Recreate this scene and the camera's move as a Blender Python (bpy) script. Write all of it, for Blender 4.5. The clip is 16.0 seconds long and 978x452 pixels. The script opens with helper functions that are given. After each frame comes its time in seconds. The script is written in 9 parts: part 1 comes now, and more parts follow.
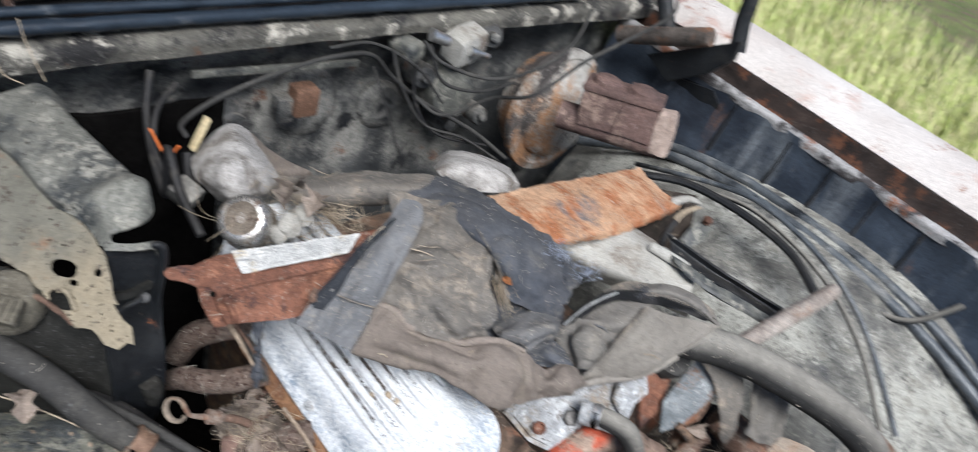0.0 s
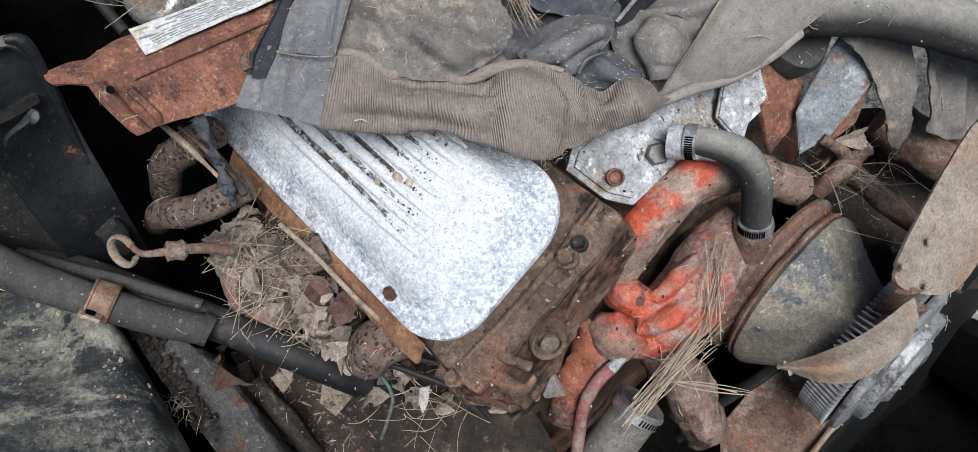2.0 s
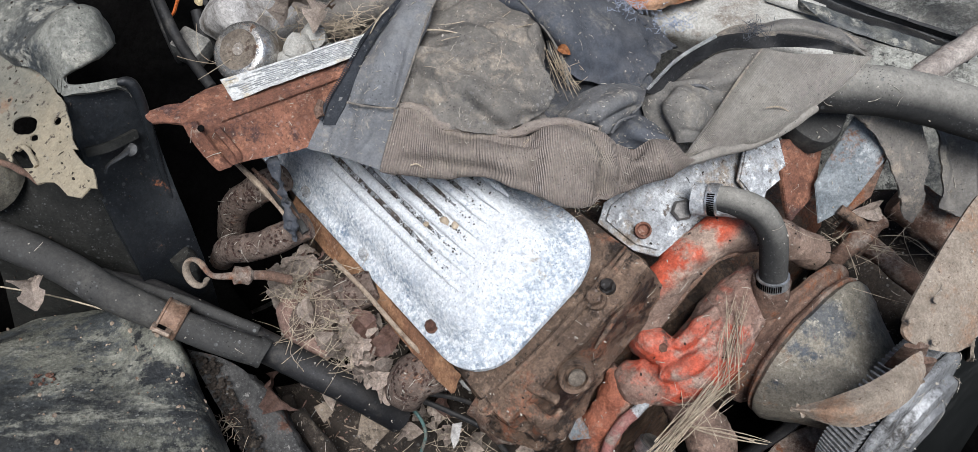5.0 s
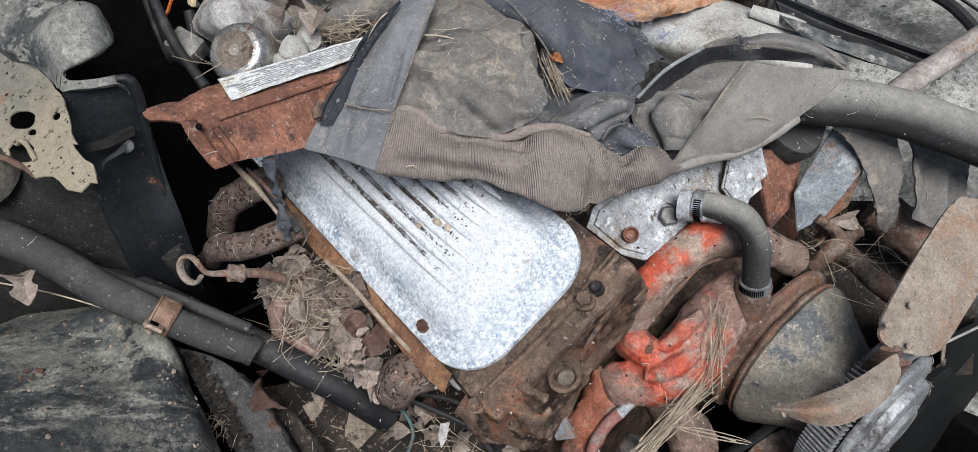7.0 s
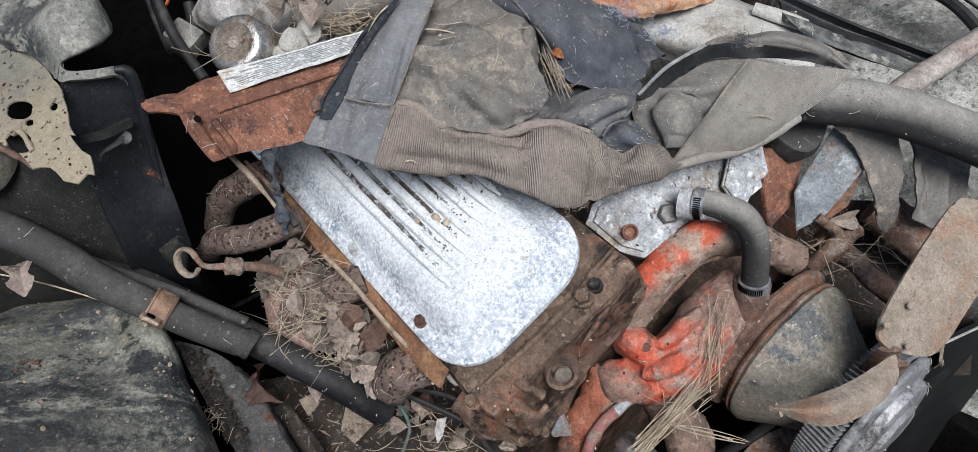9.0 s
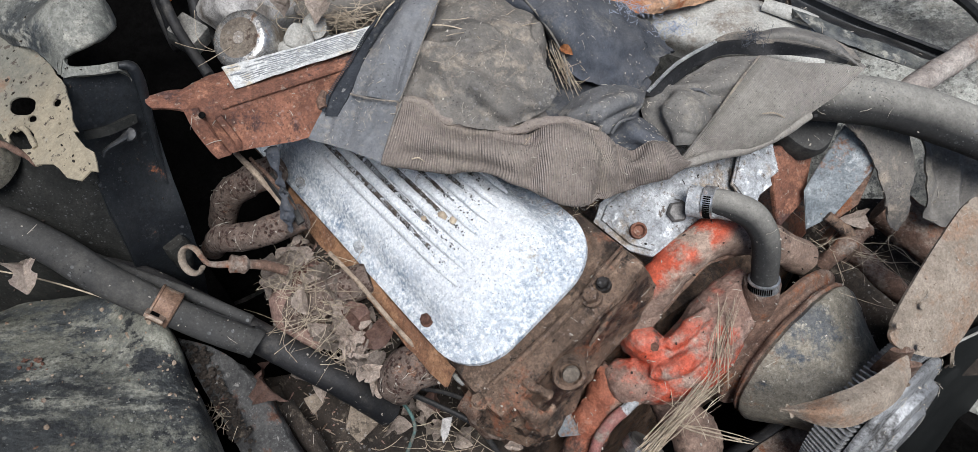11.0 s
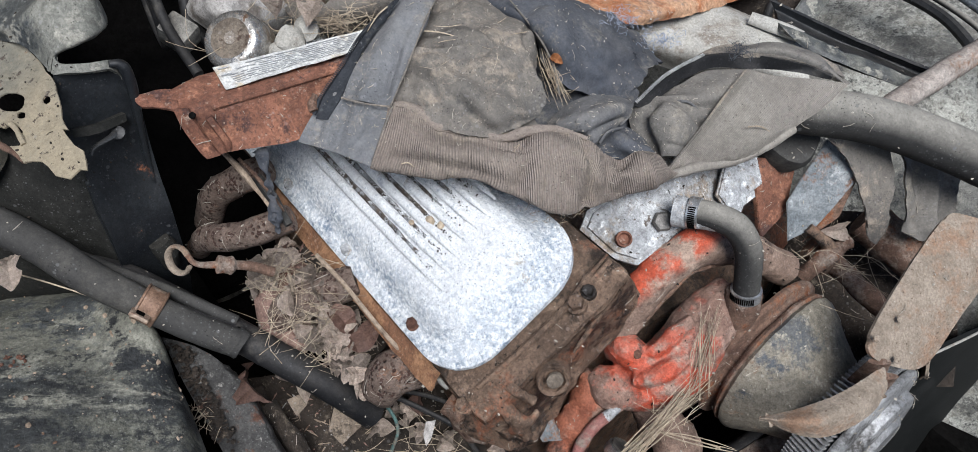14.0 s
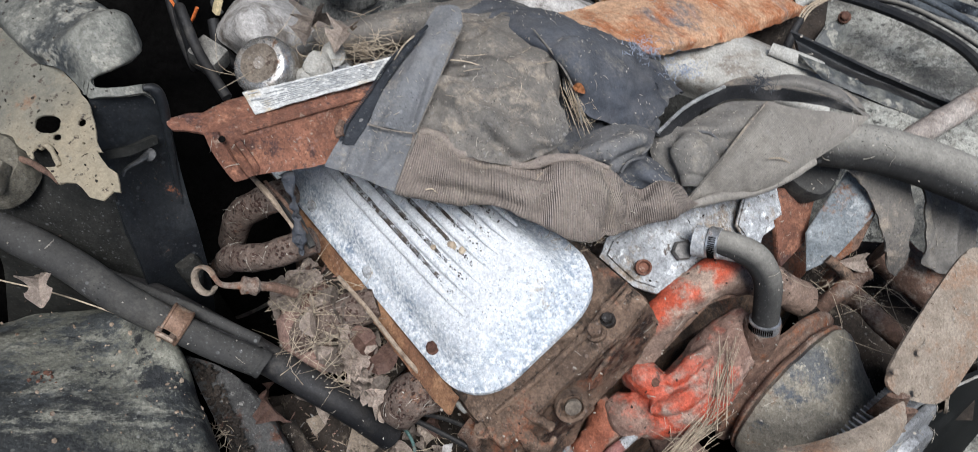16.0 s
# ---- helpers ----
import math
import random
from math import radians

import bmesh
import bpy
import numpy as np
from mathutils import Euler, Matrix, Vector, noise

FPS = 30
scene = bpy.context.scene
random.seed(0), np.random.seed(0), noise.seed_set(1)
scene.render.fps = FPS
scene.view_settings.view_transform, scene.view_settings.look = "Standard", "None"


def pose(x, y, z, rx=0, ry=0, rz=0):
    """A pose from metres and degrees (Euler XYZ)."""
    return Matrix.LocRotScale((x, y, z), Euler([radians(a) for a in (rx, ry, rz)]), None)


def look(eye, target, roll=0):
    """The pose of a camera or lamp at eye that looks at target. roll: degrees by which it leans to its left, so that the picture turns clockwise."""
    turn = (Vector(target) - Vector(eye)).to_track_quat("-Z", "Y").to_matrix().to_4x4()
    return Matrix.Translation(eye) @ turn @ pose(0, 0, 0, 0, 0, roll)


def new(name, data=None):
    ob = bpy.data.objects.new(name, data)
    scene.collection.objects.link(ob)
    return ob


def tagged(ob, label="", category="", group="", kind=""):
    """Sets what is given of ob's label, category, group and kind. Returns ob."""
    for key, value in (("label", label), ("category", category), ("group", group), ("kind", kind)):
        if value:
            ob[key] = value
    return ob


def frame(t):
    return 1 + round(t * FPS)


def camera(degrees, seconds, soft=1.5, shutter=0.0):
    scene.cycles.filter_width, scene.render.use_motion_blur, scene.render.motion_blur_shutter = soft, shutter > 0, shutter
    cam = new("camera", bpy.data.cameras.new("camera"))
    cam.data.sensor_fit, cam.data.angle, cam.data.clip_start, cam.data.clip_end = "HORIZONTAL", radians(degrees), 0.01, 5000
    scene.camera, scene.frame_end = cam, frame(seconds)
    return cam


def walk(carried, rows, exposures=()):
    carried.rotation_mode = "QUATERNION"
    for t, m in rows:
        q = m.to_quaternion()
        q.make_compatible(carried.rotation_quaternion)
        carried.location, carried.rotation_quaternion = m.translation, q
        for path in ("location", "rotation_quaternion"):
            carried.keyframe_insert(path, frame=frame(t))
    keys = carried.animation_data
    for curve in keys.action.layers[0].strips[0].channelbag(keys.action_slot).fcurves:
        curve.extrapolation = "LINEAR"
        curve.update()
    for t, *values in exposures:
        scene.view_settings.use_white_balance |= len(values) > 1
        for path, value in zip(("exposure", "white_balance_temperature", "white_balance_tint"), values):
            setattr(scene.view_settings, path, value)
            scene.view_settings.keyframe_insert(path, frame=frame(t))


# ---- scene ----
from mathutils.geometry import delaunay_2d_cdt

cam = camera(64.0, 16.0, soft=0.6, shutter=0.5)
PATH = [
    (0, (0.350, -0.398, 1.582), (-0.646, 0.874, 0.404), 20.0),
    (0.5, (0.358, -0.374, 1.564), (-0.861, 0.683, 0.382), 13.6),
    (1, (0.357, -0.293, 1.499), (-0.812, 0.610, 0.151), 6.3),
    (1.5, (0.370, -0.220, 1.363), (-0.664, 0.647, -0.114), 1.4),
    (2, (0.340, -0.191, 1.356), (-0.617, 0.636, -0.193), -1.0),
    (2.5, (0.387, -0.191, 1.344), (-0.646, 0.652, -0.147), -3.8),
    (3, (0.412, -0.207, 1.356), (-0.661, 0.702, -0.066), -4.1),
    (3.5, (0.407, -0.230, 1.371), (-0.714, 0.677, -0.014), -2.2),
    (4, (0.403, -0.231, 1.372), (-0.740, 0.637, -0.021), -2.2),
    (6.3, (0.392, -0.267, 1.375), (-0.736, 0.665, 0.012), 2.1),
    (6.5, (0.397, -0.269, 1.377), (-0.724, 0.673, 0.015), 2.3),
    (7, (0.398, -0.267, 1.377), (-0.722, 0.674, 0.013), 2.0),
    (7.5, (0.394, -0.266, 1.376), (-0.714, 0.679, 0.004), 2.9),
    (8, (0.395, -0.265, 1.376), (-0.717, 0.675, 0.006), 2.7),
    (8.5, (0.396, -0.264, 1.377), (-0.720, 0.670, 0.005), 2.5),
    (9, (0.396, -0.265, 1.376), (-0.715, 0.672, 0.002), 2.7),
    (11.3, (0.386, -0.264, 1.372), (-0.722, 0.660, -0.013), 2.7),
    (11.5, (0.385, -0.261, 1.372), (-0.716, 0.655, -0.024), 2.7),
    (12, (0.386, -0.258, 1.373), (-0.693, 0.673, -0.030), 3.6),
    (12.5, (0.388, -0.263, 1.375), (-0.696, 0.681, -0.016), 3.9),
    (13, (0.386, -0.262, 1.373), (-0.703, 0.672, -0.021), 3.7),
    (13.5, (0.383, -0.263, 1.373), (-0.683, 0.688, -0.027), 5.0),
    (14, (0.386, -0.269, 1.379), (-0.697, 0.696, 0.002), 5.1),
    (14.5, (0.385, -0.267, 1.382), (-0.708, 0.690, 0.008), 4.9),
    (15, (0.387, -0.265, 1.380), (-0.702, 0.692, 0.002), 4.7),
    (15.5, (0.385, -0.266, 1.379), (-0.716, 0.678, 0.002), 4.3),
    (16, (0.382, -0.276, 1.390), (-0.748, 0.679, 0.044), 5.1),
]
walk(cam, [(t, look(eye, target, roll)) for t, eye, target, roll in PATH], [(t, stops, 6080, 10) for t, stops in ((0.0, 1.31), (0.5, 1.26), (1.0, 1.42), (1.5, 1.20), (2.0, 1.18), (3.0, 1.22), (7.0, 1.16), (16.0, 1.16))])

# ---- world and light: bright overcast day ----
world = bpy.data.worlds.new("world")
scene.world = world
world.use_nodes = True
wt = world.node_tree
sky = wt.nodes.new("ShaderNodeTexSky")
sky.sky_type, sky.sun_disc = "NISHITA", False
sky.sun_elevation, sky.sun_rotation = radians(50), radians(120)
sky.air_density, sky.dust_density, sky.ozone_density = 1.0, 1.5, 1.0
wt.links.new(sky.outputs[0], wt.nodes["Background"].inputs[0])
wt.nodes["Background"].inputs[1].default_value = 0.046
sun = new("sun", bpy.data.lights.new("sun", "SUN"))
sun.data.energy, sun.data.angle, sun.data.color = 2.35, radians(30), (1.0, 0.98, 0.955)
sun.matrix_world = look((1.8, -0.9, 3.6), (0, 0.2, 0.8))


# ---- materials ----
def ramp(nt, fac, stops):
    r = nt.nodes.new("ShaderNodeValToRGB")
    e = r.color_ramp.elements
    while len(e) < len(stops):
        e.new(0.5)
    for k, (at, col) in enumerate(stops):
        e[k].position, e[k].color = at, (*col, 1)
    nt.links.new(fac, r.inputs[0])
    return r.outputs[0]


def noise_tex(nt, vec, scale, detail=8.0, rough=0.6, stretch=None):
    if stretch:
        mp = nt.nodes.new("ShaderNodeMapping")
        mp.inputs["Scale"].default_value = stretch
        nt.links.new(vec, mp.inputs[0])
        vec = mp.outputs[0]
    n = nt.nodes.new("ShaderNodeTexNoise")
    n.inputs["Scale"].default_value, n.inputs["Detail"].default_value, n.inputs["Roughness"].default_value = scale, detail, rough
    nt.links.new(vec, n.inputs["Vector"])
    return n.outputs["Fac"]


def span(nt, fac, lo, hi, top=1.0):
    m = nt.nodes.new("ShaderNodeMapRange")
    for k, value in zip((1, 2, 3, 4), (lo, hi, 0.0, top)):
        m.inputs[k].default_value = value
    nt.links.new(fac, m.inputs[0])
    return m.outputs[0]


def mix(nt, fac, a, b):
    m = nt.nodes.new("ShaderNodeMix")
    m.data_type = "RGBA"
    nt.links.new(fac, m.inputs[0])
    nt.links.new(a, m.inputs[6])
    if isinstance(b, tuple):
        m.inputs[7].default_value = (*b, 1)
    else:
        nt.links.new(b, m.inputs[7])
    return m.outputs[2]


def mul(nt, a, b):
    m = nt.nodes.new("ShaderNodeMath")
    m.operation = "MULTIPLY"
    nt.links.new(a, m.inputs[0])
    if isinstance(b, float):
        m.inputs[1].default_value = b
    else:
        nt.links.new(b, m.inputs[1])
    return m.outputs[0]


def blend_fine(nt, big, fine, amount):
    """Large noise broken up by fine noise round its middle, so that stains end in grit."""
    m = nt.nodes.new("ShaderNodeMath")
    m.operation = "MULTIPLY_ADD"
    nt.links.new(fine, m.inputs[0])
    m.inputs[1].default_value = amount
    sub = nt.nodes.new("ShaderNodeMath")
    sub.operation = "SUBTRACT"
    nt.links.new(big, sub.inputs[0])
    sub.inputs[1].default_value = amount * 0.5
    nt.links.new(sub.outputs[0], m.inputs[2])
    return m.outputs[0]


def surface(name, stops, scale=25.0, layers=(), rough=0.75, metal=0.0, bump=0.25, bump_scale=120.0, dust=0.0, dust_col=(0.30, 0.26, 0.21), pits=0.0, ribs=0.0, stretch=None, grain=0.55, specks=0.75, fray=0.30, streak=None, grade=None, spec=0.3, vary=0.0, even=0.0, sweep=None, mottle=0.55):
    """Weathered surface: a ramp over noise; layers of (colour, scale, low, high, roughness); settled dust; relief."""
    m = bpy.data.materials.new(name)
    m.use_nodes = True
    nt = m.node_tree
    b = nt.nodes["Principled BSDF"]
    co = nt.nodes.new("ShaderNodeTexCoord")
    vec = co.outputs["Object"]
    col = ramp(nt, noise_tex(nt, vec, scale, stretch=stretch), stops)
    rgh = None
    gritty = noise_tex(nt, vec, 170.0, 6.0, 0.8)
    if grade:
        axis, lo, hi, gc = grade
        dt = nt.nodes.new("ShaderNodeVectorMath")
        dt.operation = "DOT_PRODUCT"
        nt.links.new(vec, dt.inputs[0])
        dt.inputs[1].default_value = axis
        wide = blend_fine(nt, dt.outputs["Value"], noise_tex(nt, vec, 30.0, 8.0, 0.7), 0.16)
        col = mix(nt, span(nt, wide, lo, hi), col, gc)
    for k, (lc, ls, lo, hi, lr) in enumerate(layers):
        from_vec = vec
        if sweep:
            turn, longer = sweep
            mp = nt.nodes.new("ShaderNodeMapping")
            mp.vector_type = "TEXTURE"
            mp.inputs["Rotation"].default_value, mp.inputs["Scale"].default_value = turn, (longer, 1.0, 1.0)
            nt.links.new(vec, mp.inputs[0])
            from_vec = mp.outputs[0]
        big = noise_tex(nt, from_vec, ls, 10.0, 0.66, streak)
        if fray:
            big = blend_fine(nt, big, gritty, fray)
        f = span(nt, big, lo - 0.025, lo - 0.025 + 0.65 * (hi - lo))
        col = mix(nt, f, col, lc)
        if rgh is None:
            v = nt.nodes.new("ShaderNodeValue")
            v.outputs[0].default_value = rough
            rgh = v.outputs[0]
        mx = nt.nodes.new("ShaderNodeMix")
        nt.links.new(f, mx.inputs[0])
        nt.links.new(rgh, mx.inputs[2])
        mx.inputs[3].default_value = lr
        rgh = mx.outputs[0]
    if dust:
        geo = nt.nodes.new("ShaderNodeNewGeometry")
        sep = nt.nodes.new("ShaderNodeSeparateXYZ")
        nt.links.new(geo.outputs["Normal"], sep.inputs[0])
        up = span(nt, sep.outputs[2], 0.1, 0.95, dust)
        f = mul(nt, up, span(nt, noise_tex(nt, vec, 38.0, 12.0, 0.75), 0.32 - even, 0.62))
        col = mix(nt, f, col, dust_col)
    # grain and fine specks everywhere
    g = nt.nodes.new("ShaderNodeMix")
    g.data_type, g.blend_type, g.clamp_result = "RGBA", "MULTIPLY", False
    g.inputs[0].default_value = grain
    nt.links.new(col, g.inputs[6])
    nt.links.new(ramp(nt, noise_tex(nt, vec, 420.0, 6.0, 0.8), [(0.34, (0.35, 0.34, 0.33)), (0.50, (0.95, 0.95, 0.95)), (0.66, (1.6, 1.6, 1.58))]), g.inputs[7])
    g2 = nt.nodes.new("ShaderNodeMix")
    g2.data_type, g2.blend_type, g2.clamp_result = "RGBA", "MULTIPLY", False
    g2.inputs[0].default_value = mottle
    nt.links.new(g.outputs[2], g2.inputs[6])
    nt.links.new(ramp(nt, noise_tex(nt, vec, 135.0, 8.0, 0.75), [(0.36, (0.45, 0.44, 0.43)), (0.50, (1.0, 1.0, 1.0)), (0.64, (1.5, 1.5, 1.48))]), g2.inputs[7])
    col = g2.outputs[2]
    patchy = span(nt, noise_tex(nt, vec, 16.0, 4.0), 0.38, 0.62)
    for sc, lim, tone in ((125.0, 0.80, tuple(0.75 * c + 0.09 for c in stops[-1][1])), (240.0, 0.72, tuple(0.7 * c + 0.10 for c in stops[-1][1])), (430.0, 0.62, tuple(0.8 * c + 0.08 for c in stops[-1][1])), (330.0, 0.66, tuple(0.30 * c for c in stops[0][1]))):
        vs = nt.nodes.new("ShaderNodeTexVoronoi")
        vs.inputs["Scale"].default_value = sc
        nt.links.new(vec, vs.inputs["Vector"])
        sx = nt.nodes.new("ShaderNodeSeparateXYZ")
        nt.links.new(vs.outputs["Color"], sx.inputs[0])
        f = mul(nt, mul(nt, span(nt, vs.outputs["Distance"], 0.26, 0.17), span(nt, sx.outputs[0], lim, lim + 0.02, specks)), patchy)
        col = mix(nt, f, col, tone)
    if vary:
        oi = nt.nodes.new("ShaderNodeObjectInfo")
        hs = nt.nodes.new("ShaderNodeHueSaturation")
        nt.links.new(span(nt, oi.outputs["Random"], 0.0, 1.0, vary), hs.inputs["Value"])
        hs.inputs["Saturation"].default_value = 0.9
        off = nt.nodes.new("ShaderNodeMath")
        off.operation = "ADD"
        off.inputs[1].default_value = 1.0 - 0.5 * vary
        nt.links.new(hs.inputs["Value"].links[0].from_socket, off.inputs[0])
        nt.links.new(off.outputs[0], hs.inputs["Value"])
        nt.links.new(col, hs.inputs["Color"])
        col = hs.outputs[0]
    nt.links.new(col, b.inputs["Base Color"])
    b.inputs["Roughness"].default_value = rough
    if rgh is not None:
        nt.links.new(rgh, b.inputs["Roughness"])
    b.inputs["Metallic"].default_value = metal
    b.inputs["Specular IOR Level"].default_value = 0.5 if metal > 0.2 else spec
    height = noise_tex(nt, vec, bump_scale, 8.0, 0.7)
    if pits:
        vo = nt.nodes.new("ShaderNodeTexVoronoi")
        vo.inputs["Scale"].default_value = pits
        nt.links.new(vec, vo.inputs["Vector"])
        add = nt.nodes.new("ShaderNodeMath")
        add.operation = "ADD"
        nt.links.new(height, add.inputs[0])
        nt.links.new(span(nt, vo.outputs["Distance"], 0.0, 0.3, 1.2), add.inputs[1])
        height = add.outputs[0]
        pv = mul(nt, span(nt, vo.outputs["Distance"], 0.34, 0.22), span(nt, noise_tex(nt, vec, 60.0), 0.38, 0.5, 0.85))
        nt.links.new(mix(nt, pv, col, (0.055, 0.03, 0.022)), b.inputs["Base Color"])
    if ribs:
        sp = nt.nodes.new("ShaderNodeSeparateXYZ")
        nt.links.new(co.outputs["UV"], sp.inputs[0])
        ph = mul(nt, sp.outputs[0], 6.2832 / ribs)
        sn = nt.nodes.new("ShaderNodeMath")
        sn.operation = "SINE"
        nt.links.new(ph, sn.inputs[0])
        rb = span(nt, sn.outputs[0], -1.0, 1.0, 0.55)
        add = nt.nodes.new("ShaderNodeMath")
        add.operation = "ADD"
        nt.links.new(height, add.inputs[0])
        nt.links.new(rb, add.inputs[1])
        height = add.outputs[0]
        # shade in the furrows between ribs is mixed into the colour too
        col2 = mix(nt, span(nt, sn.outputs[0], 0.2, -1.0, 0.24), col, tuple(0.5 * c for c in stops[0][1]))
        nt.links.new(col2, b.inputs["Base Color"])
    bp = nt.nodes.new("ShaderNodeBump")
    bp.inputs["Strength"].default_value, bp.inputs["Distance"].default_value = bump, 0.004
    nt.links.new(height, bp.inputs["Height"])
    nt.links.new(bp.outputs[0], b.inputs["Normal"])
    return m


RUST = (0.20, 0.075, 0.035)
black_paint = surface("black_paint", [(0.3, (0.005, 0.006, 0.008)), (0.7, (0.016, 0.018, 0.020))], 14, [((0.040, 0.039, 0.036), 11, 0.56, 0.80, 0.85), (RUST, 22, 0.70, 0.78, 0.9)], 0.45, dust=0.08, specks=0.45)
firewall_paint = surface("firewall_paint", [(0.3, (0.016, 0.018, 0.020)), (0.7, (0.070, 0.072, 0.072))], 10, [((0.21, 0.205, 0.185), 8, 0.49, 0.70, 0.8), ((0.15, 0.07, 0.04), 16, 0.64, 0.76, 0.9), ((0.012, 0.013, 0.015), 14, 0.56, 0.70, 0.5)], 0.55, dust=0.3, fray=0.45)
olive_dust = surface("olive_dust", [(0.3, (0.062, 0.064, 0.057)), (0.7, (0.17, 0.167, 0.145))], 16, [((0.03, 0.034, 0.037), 11, 0.52, 0.68, 0.45), ((0.25, 0.24, 0.205), 40, 0.56, 0.68, 0.9)], 0.75, bump=0.3, dust=0.3, dust_col=(0.24, 0.232, 0.198))
tan_plate = surface("tan_plate", [(0.3, (0.088, 0.085, 0.070)), (0.7, (0.175, 0.165, 0.132))], 22, [((0.055, 0.055, 0.05), 14, 0.60, 0.74, 0.7), ((0.21, 0.11, 0.06), 12, 0.60, 0.74, 0.9), ((0.05, 0.035, 0.028), 110, 0.62, 0.67, 0.9)], 0.85, bump=0.5, dust=0.2, dust_col=(0.22, 0.205, 0.165), grade=((0.80, -0.1, -0.3), -0.54, -0.45, (0.27, 0.226, 0.155)), specks=0.4, grain=0.3, mottle=0.25)
# grades whiter towards the top along the bank's normal, bluer on the skirts
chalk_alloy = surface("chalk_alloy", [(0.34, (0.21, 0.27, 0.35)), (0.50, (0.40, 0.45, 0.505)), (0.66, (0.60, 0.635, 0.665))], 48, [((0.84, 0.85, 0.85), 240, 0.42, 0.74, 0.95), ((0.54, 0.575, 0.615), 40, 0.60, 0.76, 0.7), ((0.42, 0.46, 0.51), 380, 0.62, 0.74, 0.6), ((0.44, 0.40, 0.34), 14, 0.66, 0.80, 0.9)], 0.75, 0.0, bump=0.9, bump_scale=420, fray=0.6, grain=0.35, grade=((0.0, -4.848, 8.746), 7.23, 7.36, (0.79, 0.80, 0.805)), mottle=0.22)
grimy_alloy = surface("grimy_alloy", [(0.3, (0.20, 0.205, 0.21)), (0.7, (0.45, 0.455, 0.455))], 35, [((0.26, 0.21, 0.16), 16, 0.54, 0.72, 0.9), ((0.60, 0.61, 0.61), 60, 0.58, 0.70, 0.9), ((0.12, 0.10, 0.085), 90, 0.62, 0.70, 0.8)], 0.6, 0.1, bump=0.6, bump_scale=200, fray=0.5)
rust_strip = surface("rust_strip", [(0.3, (0.10, 0.045, 0.03)), (0.7, (0.25, 0.11, 0.068))], 16, [((0.30, 0.14, 0.085), 30, 0.56, 0.74, 0.9), ((0.07, 0.036, 0.03), 20, 0.58, 0.72, 0.7), ((0.30, 0.22, 0.17), 90, 0.64, 0.74, 0.9)], 0.8, bump=0.6, bump_scale=200, fray=0.6)
orange_rust = surface("orange_rust", [(0.3, (0.33, 0.165, 0.085)), (0.7, (0.50, 0.33, 0.21))], 12, [((0.12, 0.115, 0.12), 8, 0.56, 0.70, 0.7), ((0.30, 0.115, 0.05), 20, 0.52, 0.70, 0.9)], 0.85, bump=0.4, stretch=(1, 0.3, 1), streak=(0.5, 1, 1))
brown_grease = surface("brown_grease", [(0.3, (0.056, 0.037, 0.026)), (0.7, (0.195, 0.126, 0.086))], 26, [((0.27, 0.185, 0.13), 24, 0.54, 0.70, 0.95), ((0.24, 0.092, 0.048), 15, 0.58, 0.72, 0.7), ((0.018, 0.013, 0.011), 22, 0.55, 0.66, 0.3)], 0.6, bump=1.2, bump_scale=150, dust=0.28, dust_col=(0.27, 0.195, 0.14), fray=0.5)
orange_paint = surface("orange_paint", [(0.3, (0.145, 0.082, 0.062)), (0.7, (0.285, 0.180, 0.140))], 22, [((0.47, 0.082, 0.042), 9, 0.54, 0.64, 0.45), ((0.35, 0.245, 0.195), 20, 0.54, 0.68, 0.95), ((0.055, 0.036, 0.03), 18, 0.58, 0.68, 0.7)], 0.75, bump=0.9, bump_scale=160, dust=0.35, dust_col=(0.33, 0.235, 0.18), fray=0.12)
orange_leg = surface("orange_leg", [(0.3, (0.20, 0.062, 0.036)), (0.7, (0.34, 0.115, 0.060))], 22, [((0.28, 0.18, 0.135), 20, 0.54, 0.68, 0.95), ((0.065, 0.038, 0.030), 16, 0.50, 0.64, 0.7)], 0.7, bump=0.9, bump_scale=160, dust=0.15, dust_col=(0.30, 0.20, 0.15), fray=0.25)
pipe_paint = surface("pipe_paint", [(0.3, (0.135, 0.088, 0.066)), (0.7, (0.27, 0.19, 0.145))], 22, [((0.36, 0.265, 0.205), 20, 0.56, 0.70, 0.95), ((0.055, 0.036, 0.03), 16, 0.60, 0.70, 0.7)], 0.75, bump=0.9, bump_scale=160, dust=0.1, dust_col=(0.33, 0.235, 0.18), fray=0.2, grade=((-8.148, -1.634, 5.563), 3.371, 3.491, (0.47, 0.080, 0.036)))
rusty_iron = surface("rusty_iron", [(0.3, (0.075, 0.042, 0.03)), (0.7, (0.22, 0.14, 0.10))], 30, [((0.27, 0.22, 0.18), 18, 0.54, 0.74, 0.95), ((0.22, 0.09, 0.045), 30, 0.58, 0.70, 0.9)], 0.9, bump=0.8, bump_scale=200, fray=0.5)
pitted_iron = surface("pitted_iron", [(0.3, (0.095, 0.066, 0.052)), (0.7, (0.175, 0.135, 0.110))], 22, [((0.05, 0.026, 0.02), 150, 0.58, 0.64, 0.95), ((0.22, 0.115, 0.07), 20, 0.60, 0.72, 0.95)], 0.92, bump=0.9, pits=150)
pink_rust = surface("pink_rust", [(0.3, (0.17, 0.105, 0.085)), (0.7, (0.31, 0.205, 0.165))], 26, [((0.12, 0.06, 0.045), 40, 0.56, 0.68, 0.95)], 0.92, bump=0.8)
